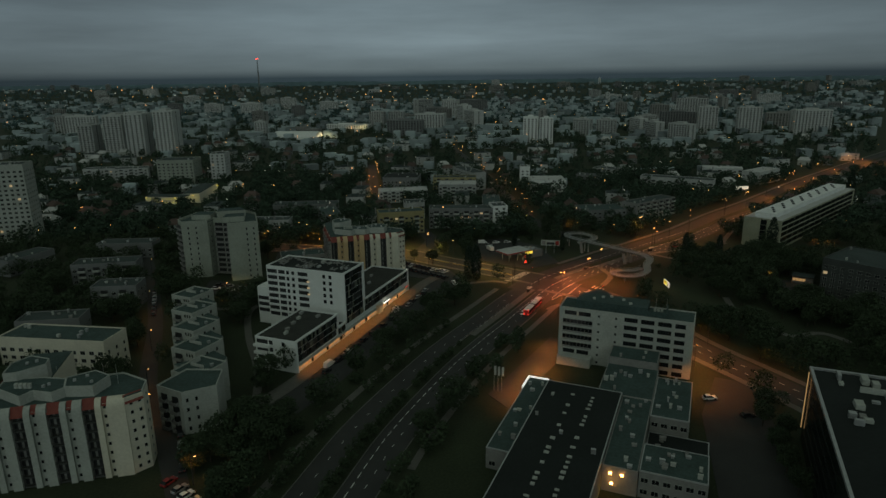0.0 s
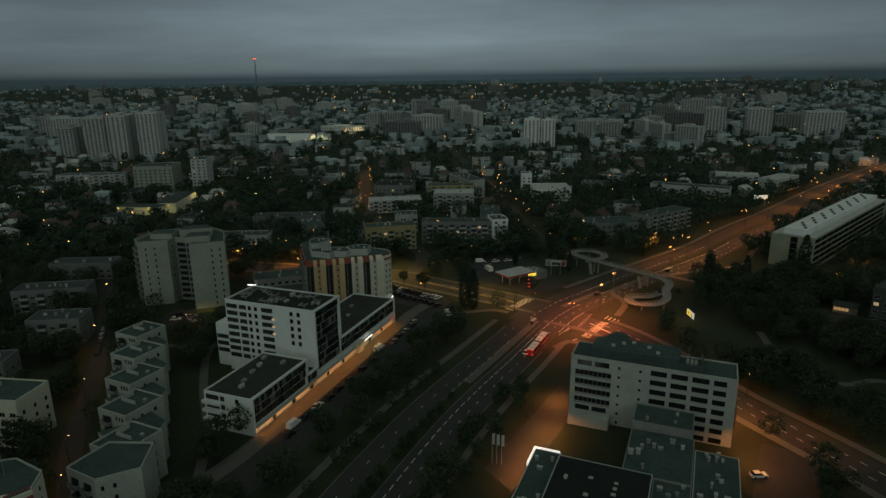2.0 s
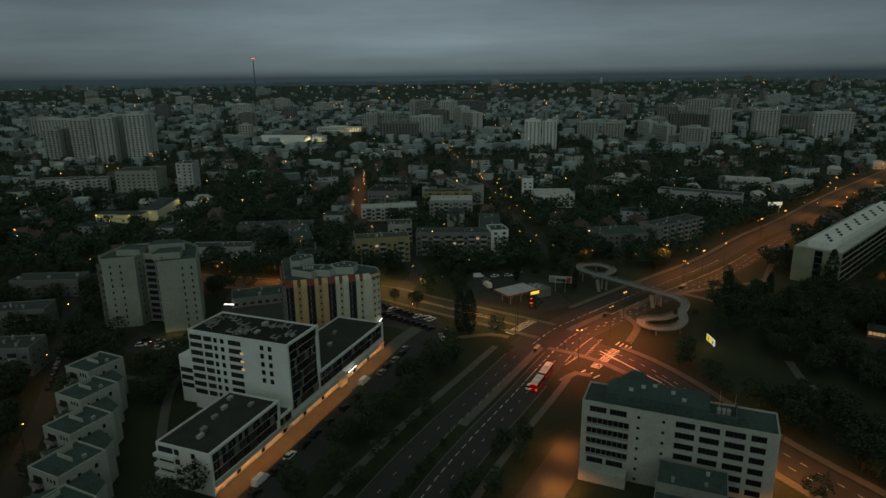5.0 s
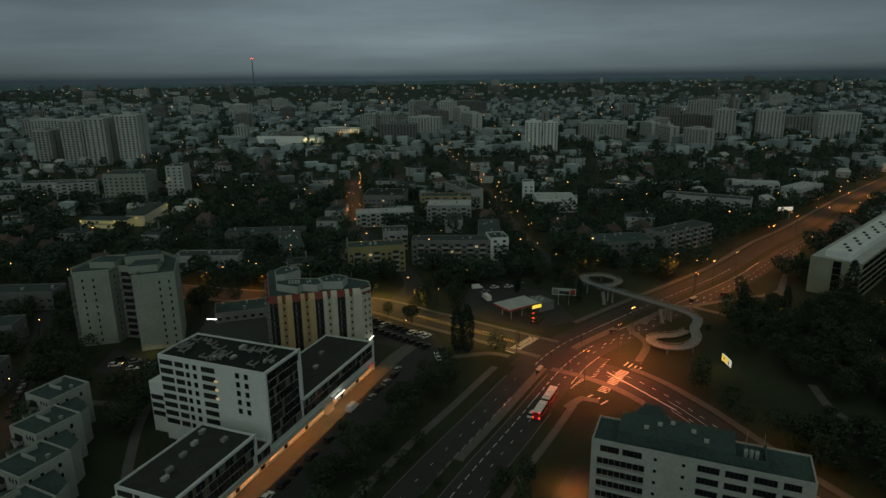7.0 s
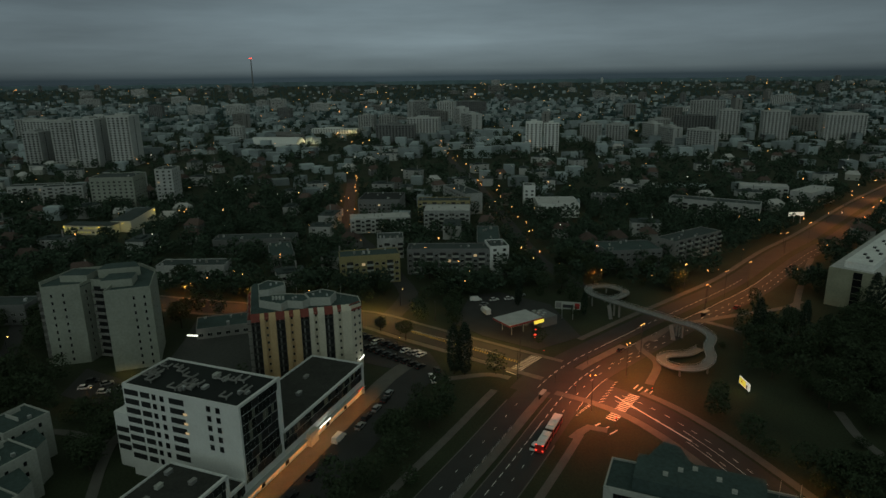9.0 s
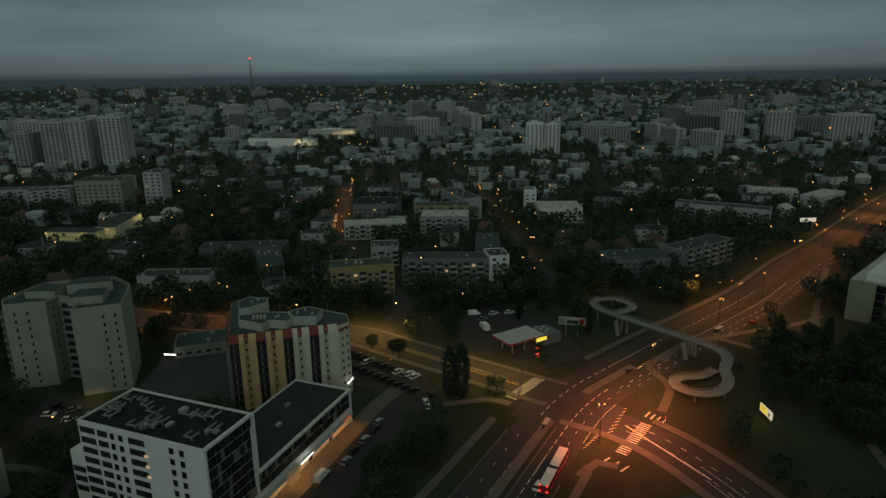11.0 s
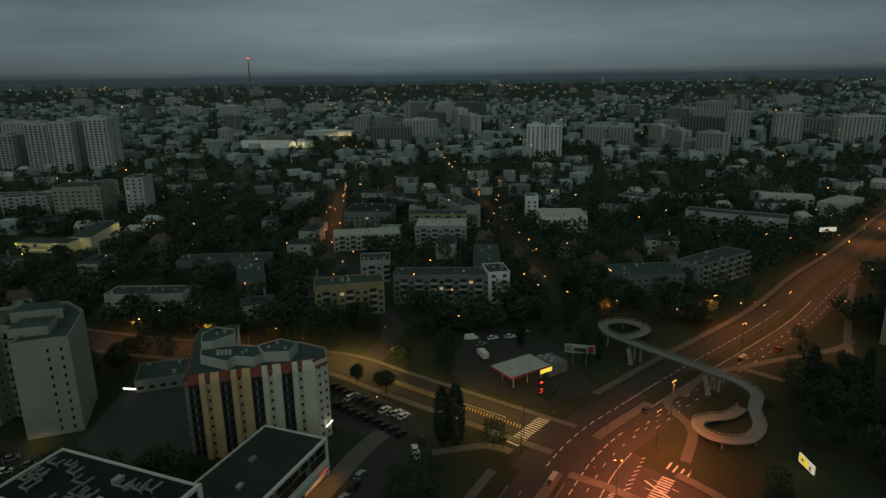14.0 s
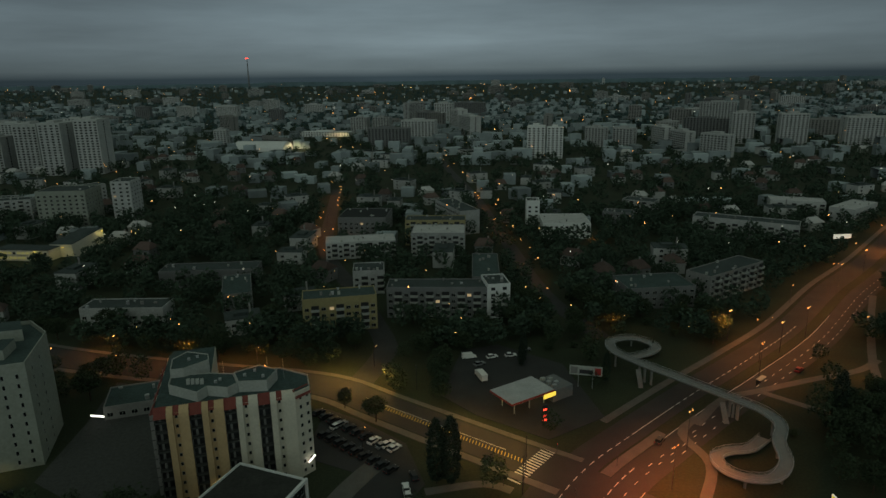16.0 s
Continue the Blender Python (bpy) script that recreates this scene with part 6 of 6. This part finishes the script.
for tries in range(9000):
    if made >= 285:
        break
    g = rt.random()
    if g < 0.38:  # between the avenue and the shop street
        i = rt.randrange(len(MAIN))
        q, w = MAIN[i]
        if not 95 < q.y < 262:
            continue
        p = side(q, w, rt.choice((rt.uniform(-33, -20), rt.uniform(-33, -20), rt.uniform(-15.5, -12.5), rt.uniform(12.8, 14.2), rt.uniform(-32, -24))))
        if q.y > 236 and (p.x - q.x) > 0:
            continue
        x, y = p.x, p.y
    elif g < 0.62:  # the park on the far side of the side street
        x, y = rt.uniform(95, 190), rt.uniform(205, 345)
    elif g < 0.86:
        x, y = (rt.uniform(-200, -60), rt.uniform(140, 410)) if rt.random() < 0.6 else (rt.uniform(-70, -46), rt.uniform(130, 198))
    else:
        x, y = rt.uniform(-60, 130), rt.uniform(385, 440)
    if not clear(x, y, 0.5) or any((x - a) ** 2 + (y - b) ** 2 < 10 for a, b in PLACED[-400:]):
        continue
    if rt.random() < 0.18:
        tree(x, y, BUSH[rt.randrange(2)], rt.uniform(0.8, 1.5), name="shrub", cat="shrub")
    else:
        tree(x, y, TREES[rt.randrange(6)], rt.uniform(0.75, 1.35), rt.uniform(0.8, 1.1))
    made += 1


def many_trees(name, n, pick, quads, leaf, material, label, anywhere=False, low=1.0):
    """A wood that nobody could count, as one mesh of small leaf faces."""
    protos = []
    for k in range(7):
        protos.append(np.array([tuple(v) for v in leaf_cloud(rt, quads, 3.6, 3.5, 4.0, 5.6, leaf, 0.3, 1)]))
    out, k = [], 0
    for tries in range(n * 6):
        if k >= n:
            break
        x, y = pick()
        if not anywhere and not clear(x, y):
            continue
        s = rt.uniform(0.75, 1.3) * low
        a = rt.uniform(0, 6.28)
        P = protos[rt.randrange(7)] * np.array([s, s, s * rt.uniform(0.85, 1.2)])
        c, d = math.cos(a), math.sin(a)
        out.append(np.stack([P[:, 0] * c - P[:, 1] * d + x, P[:, 0] * d + P[:, 1] * c + y, P[:, 2] + land(math.hypot(x, y - 100))], 1))
        k += 1
    V = np.concatenate(out)
    me = bpy.data.meshes.new(name)
    nq = len(V) // 4
    me.vertices.add(len(V))
    me.vertices.foreach_set("co", V.astype(np.float32).ravel())
    me.loops.add(len(V))
    me.loops.foreach_set("vertex_index", np.arange(len(V), dtype=np.int32))
    me.polygons.add(nq)
    me.polygons.foreach_set("loop_start", np.arange(0, len(V), 4, dtype=np.int32))
    me.polygons.foreach_set("loop_total", np.full(nq, 4, dtype=np.int32))
    me.update(calc_edges=True)
    me.materials.append(material)
    return tagged(new(name, me), label, "trees", kind="stuff")


# ---- houses of the middle distance ----
def house_proto(w, d, h, wall, roof, pitched):
    t = thing("house", 0, 0, label="", category="house", group="houses among trees")
    bm = bmesh.new()
    box(bm, -w / 2, -d / 2, -0.2, w / 2, d / 2, h)
    part("wall", bm, wall, t)
    bm = bmesh.new()
    if pitched:
        o = 0.45
        rz = d * 0.36
        v = [bm.verts.new(p) for p in ((-w / 2 - o, -d / 2 - o, h - 0.1), (w / 2 + o, -d / 2 - o, h - 0.1), (w / 2 + o, d / 2 + o, h - 0.1), (-w / 2 - o, d / 2 + o, h - 0.1), (-w / 2 + w * 0.18, 0, h + rz), (w / 2 - w * 0.18, 0, h + rz))]
        for q in ((3, 2, 1, 0), (0, 1, 5, 4), (2, 3, 4, 5), (1, 2, 5), (3, 0, 4)):
            bm.faces.new([v[i] for i in q])
    else:
        box(bm, -w / 2 - 0.2, -d / 2 - 0.2, h, w / 2 + 0.2, d / 2 + 0.2, h + 0.35)
        box(bm, -w / 4, -d / 5, h + 0.35, w / 8, d / 5, h + 1.6)
    part("roof", bm, roof, t)
    bm = bmesh.new()
    box(bm, w * 0.2, 0.4, h, w * 0.2 + 0.7, 1.1, h + d * 0.36 + 0.9)
    part("chimney", bm, DULL, t)
    for r in range(max(1, int(h / 3))):
        for f in (-0.27, 0.27):
            put("window", WIN_M, t, w * f, -d / 2, 0.9 + r * 2.9)
        put("window", WIN_S, t, w / 2, 0, 0.9 + r * 2.9, radians(90))
    return t


HOUSES = []
for w, d, h, wall, roof, pitched, lab in ((11, 9, 6.0, PALE, ROOFRED, True, "pale rendered house with a tiled hip roof"), (14, 10, 7.0, PALE, FELT, False, "pale flat-roofed two-storey villa"),
                                          (10, 10, 6.5, GREY, ROOFRED, True, "grey house with a weathered tiled roof"), (18, 11, 9.0, PALE, FELT, False, "pale three-storey flat-roofed house"),
                                          (12, 9, 5.5, OFFWHITE, PALEROOF, True, "light house with a pale sheet roof")):
    hp = house_proto(w, d, h, wall, roof, pitched)
    hp["label"] = lab
    HOUSES.append((hp, w, d))
rh = random.Random(5)
first = [False] * 5
count = 0
for tries in range(4000):
    if count >= 165:
        break
    y = rh.uniform(400, 1000) if rh.random() < 0.75 else rh.uniform(440, 700)
    x = rh.uniform(-0.66, 0.66) * (y + 40)
    k = rh.randrange(5)
    hp, w, d = HOUSES[k]
    if not clear(x, y, 9):
        continue
    m = pose(x, y, 0, 0, 0, rh.choice((-5, -5, 85, 20, -30)) + rh.uniform(-4, 4))
    if 150 < x < 265 and y < 540:  # trees alone stand along the avenue here
        continue
    FOOT.append((x, y, w / 2 + 1, d / 2 + 1, 0))
    if not first[k]:
        hp.matrix_basis, first[k] = m, True
    else:
        copy_thing(hp, m)
    count += 1

# ---- towers and slabs of the far distance ----
rf = random.Random(3)


def far_block(x, y, w, d, h, deg, wall, label, floors=None):
    ang = radians(deg)
    t = thing("distant_tower", x, y, ang, z=land(math.hypot(x, y - 100)), label=label, category="building", group="distant towers")
    bm = bmesh.new()
    box(bm, -w / 2, -d / 2, -0.5, w / 2, d / 2, h)
    box(bm, -w * 0.2, -d * 0.3, h, w * 0.15, d * 0.3, h + 2.5)
    part("wall", bm, wall, t)
    bm = bmesh.new()
    n, m = max(3, int(h / 2.9)), max(2, int(w / 5.0))
    for r in range(n):
        for k in range(m):
            xx = -w / 2 + w * (k + 0.5) / m
            box(bm, xx - 1.3, -d / 2 - 0.08, 1 + r * 2.9, xx + 1.3, -d / 2, 2.5 + r * 2.9)
        for s in (-1, 1):
            box(bm, s * (w / 2 + 0.04) - 0.04, -1.2, 1 + r * 2.9, s * (w / 2 + 0.04) + 0.04, 1.2, 2.5 + r * 2.9)
    wn = part("facade_glazing", bm, GLASS, t)
    wn["kind"] = "stuff"
    FOOT.append((x, y, w / 2 + 3, d / 2 + 3, ang))


FAR = [(-376, 884, 26, 30, 60, 2), (-412, 876, 24, 30, 57, 2), (-449, 892, 26, 30, 55, 2), (-484, 884, 20, 26, 42, 2), (-560, 1180, 40, 16, 44, 12), (135, 970, 22, 20, 40, -10), (158, 967, 20, 20, 38, -10), (457, 1107, 31, 20, 45, -13),
       (22, 1500, 37, 20, 48, -18), (50, 1400, 36, 20, 40, -72), (65, 1303, 60, 20, 34, -72), (-130, 1318, 30, 20, 32, -12), (-90, 1310, 30, 20, 32, -12), (-20, 1195, 54, 25, 34, -11), (240, 1090, 30, 14, 28, -41), (275, 1070, 30, 14, 28, -41),
       (325, 1060, 40, 14, 30, -82), (335, 1010, 40, 14, 28, -82), (360, 960, 40, 14, 28, -60), (509, 1065, 36, 20, 45, -13), (611, 1064, 56, 25, 40, -12), (520, 1342, 62, 20, 50, -18), (-537, 1843, 60, 20, 34, -15), (-316, 1129, 20, 12, 28, -9), (-45, 1624, 50, 20, 45, 45), (-640, 1150, 50, 16, 40, 10), (-720, 1250, 50, 16, 36, 10)]
for x, y, w, d, h, deg in FAR:
    far_block(x, y, w, d, h, deg, PALE if abs(x - 147) > 15 else WHITE, "distant pale panel-built tower block")
for k in range(110):
    y = rf.uniform(1050, 4200)
    x = rf.uniform(-0.66, 0.66) * y
    if built_on(x, y, 4):
        continue
    far_block(x, y, rf.uniform(25, 80), rf.uniform(12, 18), rf.choice((14, 16, 20, 28, 32, 36)), rf.choice((-12, 10, 78, -40)) + rf.uniform(-5, 5), rf.choice((PALE, GREY, DULL)), "distant grey apartment slab")
FOOT.append((-245, 1070, 46, 44, 0))
FOOT.append((-200, 1270, 60, 60, 0))
far_block(-190, 1310, 90, 30, 8, -8, WHITE, "low white distant shopping hall")
t = thing("sports_dome", -245, 1092, -0.15, label="white air-supported sports dome", category="building")
bm = bmesh.new()
prof = [(-20, 0), (-18, 5), (-12, 10), (0, 13), (12, 10), (18, 5), (20, 0)]
for (y0, z0), (y1, z1) in zip(prof, prof[1:]):
    bm.faces.new([bm.verts.new(p) for p in ((-38, y0, z0), (38, y0, z0), (38, y1, z1), (-38, y1, z1))])
for s in (-38, 38):
    bm.faces.new([bm.verts.new((s, y, z)) for y, z in prof])
part("skin", bm, WHITE, t)
lamp_light(-196, 1090, 12, 14000, (1.0, 0.8, 0.4), 1.0)
lamp_light(-160, 1270, 14, 26000, (1.0, 0.7, 0.3), 1.0)
t = thing("radio_mast", -1148, 4132, 0, label="distant lattice radio mast with red lamps", category="mast")
bm = bmesh.new()
for s in ((-4, -4), (4, -4), (4, 4), (-4, 4)):
    tube(bm, (s[0], s[1], 0), (s[0] * 0.3, s[1] * 0.3, 215), 1.1, 0.8, 5)
for k in range(20):
    f = k / 20
    r = 4 * (1 - 0.7 * f)
    tube(bm, (-r, -r, 215 * f), (r, r, 215 * (f + 0.05)), 0.5, 0.5, 4)
    tube(bm, (r, -r, 215 * f), (-r, r, 215 * (f + 0.05)), 0.5, 0.5, 4)
part("lattice", bm, DULL, t)
bm = bmesh.new()
box(bm, -9, -2, 217, 9, 2, 221)
part("beacon", bm, REDGLOW, t, "red obstruction lamp")

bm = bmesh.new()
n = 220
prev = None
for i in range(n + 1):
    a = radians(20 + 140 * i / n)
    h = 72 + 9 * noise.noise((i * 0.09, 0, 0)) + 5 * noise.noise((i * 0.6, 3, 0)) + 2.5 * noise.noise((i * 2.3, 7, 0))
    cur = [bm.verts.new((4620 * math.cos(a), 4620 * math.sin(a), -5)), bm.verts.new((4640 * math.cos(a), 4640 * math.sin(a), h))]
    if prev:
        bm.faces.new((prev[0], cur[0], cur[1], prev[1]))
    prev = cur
tagged(new("backdrop", mesh_of("backdrop", bm, HAZE)), "distant wooded skyline with haze put into its colour", "backdrop", kind="structure")

# ---- far roofs, woods and lights ----
bm_v, bm_f, mi = [], [], []
for k in range(2150):
    y = rf.uniform(900, 2600) if rf.random() < 0.85 else rf.uniform(2600, 4300)
    if k >= 2040:
        y = rf.uniform(500, 900)
    x = rf.uniform(-0.68, 0.68) * y
    if y < 900 and (not clear(x, y, 7) or 140 < x < 300 and y < 640):
        continue
    w, d, h, a = rf.uniform(9, 30 if y > 900 else 16), rf.uniform(8, 14), rf.choice((6, 8, 10, 12, 14) if y > 900 else (6, 7, 8, 10)), rf.choice((-0.1, 1.47, 0.4)) + rf.uniform(-0.1, 0.1)
    c, s = math.cos(a), math.sin(a)
    base = len(bm_v)
    for z in (0, h):
        for u, v in ((-w / 2, -d / 2), (w / 2, -d / 2), (w / 2, d / 2), (-w / 2, d / 2)):
            bm_v.append((x + u * c - v * s, y + u * s + v * c, z + land(math.hypot(x, y - 100))))
    bm_f += [(base, base + 1, base + 5, base + 4), (base + 1, base + 2, base + 6, base + 5), (base + 3, base, base + 4, base + 7), (base + 4, base + 5, base + 6, base + 7)]
# the bluish lift of this wall colour is haze painted in
FARHAZEWALL = mat("hazed_distant_render", (0.26, 0.305, 0.315), 0.9, var=0.7, scale=0.01, fine=0.1, island=1.6)
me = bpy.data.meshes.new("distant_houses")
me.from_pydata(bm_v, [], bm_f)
me.materials.append(FARHAZEWALL)
tagged(new("distant_houses", me), "countless distant houses and roofs, haze put into the pale colour", "houses", kind="stuff")


def near_pick():
    y = rt.uniform(170, 385)
    return rt.uniform(-0.70, 0.70) * (y + 30), y


def mid_pick():
    y = rt.uniform(385, 640)
    return rt.uniform(-0.70, 0.70) * (y + 30), y


def far_pick():
    y = rt.uniform(560, 1500)
    return rt.uniform(-0.68, 0.68) * y, y


def horizon_pick():
    y = 1400 + 3000 * rt.random() ** 1.3
    return rt.uniform(-0.68, 0.68) * y, y


def hedge_pick():
    q, w = MAIN[rt.randrange(8, 75)]
    p = side(q, w, rt.uniform(-1.6, 0.3))
    return (p.x, p.y) if q.y < 226 else hedge_pick()


def verge_pick():
    q, w = MAIN[rt.randrange(8, 80)]
    p = side(q, w, rt.choice((rt.uniform(12.9, 14.4), rt.uniform(18.0, 21.0), rt.uniform(-15.2, -12.6))))
    return (p.x, p.y) if q.y < 236 and not built_on(p.x, p.y, 1.5) else verge_pick()


many_trees("hedge", 150, hedge_pick, 120, 0.8, LEAF, "dark unclipped hedge on the median of the avenue", True, 0.34)
many_trees("verge_shrubs", 130, verge_pick, 120, 0.8, LEAF, "dark trees and shrubs along the avenue", True, 0.55)
many_trees("woods", 640, near_pick, 420, 0.42, LEAF, "dark leafy trees between the blocks", low=0.95)
many_trees("woods", 1750, mid_pick, 130, 0.8, FARHAZELEAF, "dense dark trees between the blocks", low=1.0)
many_trees("woods", 3300, far_pick, 46, 1.25, FARHAZELEAF, "dense dark trees among the houses")
many_trees("woods", 6500, horizon_pick, 16, 2.8, HORIZONHAZELEAF, "distant woods with haze put into the leaf colour")


def light_dots(name, n, material, label, near_y, far_y, seed):
    r = random.Random(seed)
    bm = bmesh.new()
    for k in range(n):
        y = near_y + (far_y - near_y) * r.random() ** 1.5
        x = r.uniform(-0.68, 0.68) * y
        s = 0.00034 * y * r.uniform(0.4, 1.4) + 0.08
        z = r.uniform(6, 10) if r.random() < 0.8 else r.uniform(10, 20)
        m = Matrix.Translation((x, y, z + 2.0 + land(math.hypot(x, y - 100))))
        bmesh.ops.create_icosphere(bm, subdivisions=1, radius=s, matrix=m) if k < 60 else None
        if k >= 60:
            v = [bm.verts.new(m @ Vector(p)) for p in ((s, 0, 0), (-s, 0, 0), (0, s, 0), (0, -s, 0), (0, 0, s), (0, 0, -s))]
            for q in ((0, 2, 4), (2, 1, 4), (1, 3, 4), (3, 0, 4), (2, 0, 5), (1, 2, 5), (3, 1, 5), (0, 3, 5)):
                bm.faces.new([v[i] for i in q])
    tagged(new(name, mesh_of(name, bm, material)), label, "lights", kind="stuff")


light_dots("distant_street_lights", 400, SODIUMFAR, "countless distant orange street lamps", 380, 4200, 1)
light_dots("distant_window_lights", 280, WHITEFAR, "countless distant white lamps", 420, 4300, 2)


def lamp_row(line, step, off, lo, hi, z, seed):
    """Small glowing lamp heads along a far street."""
    r = random.Random(seed)
    out, walked = [], 0.0
    for (q, w), (q2, w2) in zip(line, line[1:]):
        walked += (q2 - q).length
        if walked > step and lo < q.y < hi:
            walked = 0.0
            p = side(q, w, off * r.choice((-1, 1)))
            out.append((p.x + r.uniform(-1, 1), p.y + r.uniform(-4, 4), z + r.uniform(-0.5, 0.8)))
    return out


ROWS = (lamp_row(AVENUE, 20, 4.5, 410, 1000, 8, 1) + lamp_row(NORTH, 14, 5.0, 470, 760, 7, 2) + lamp_row(MAIN, 30, 13.0, 480, 900, 11, 3) + lamp_row(WEST, 26, 7.5, 362, 400, 8, 4)
        + [(-362 + 9 * k, 564 + 3 * (k % 2), 6 + k % 2) for k in range(6)] + [(-299, 460, 6), (-280, 436, 6)])
bm = bmesh.new()
for x, y, z in ROWS:
    bmesh.ops.create_icosphere(bm, subdivisions=1, radius=0.12 + 0.00024 * y, matrix=Matrix.Translation((x, y, z)))
tagged(new("far_lamp_rows", mesh_of("far_lamp_rows", bm, SODIUMFAR)), "rows of small orange lamps along far streets", "lights", kind="stuff")
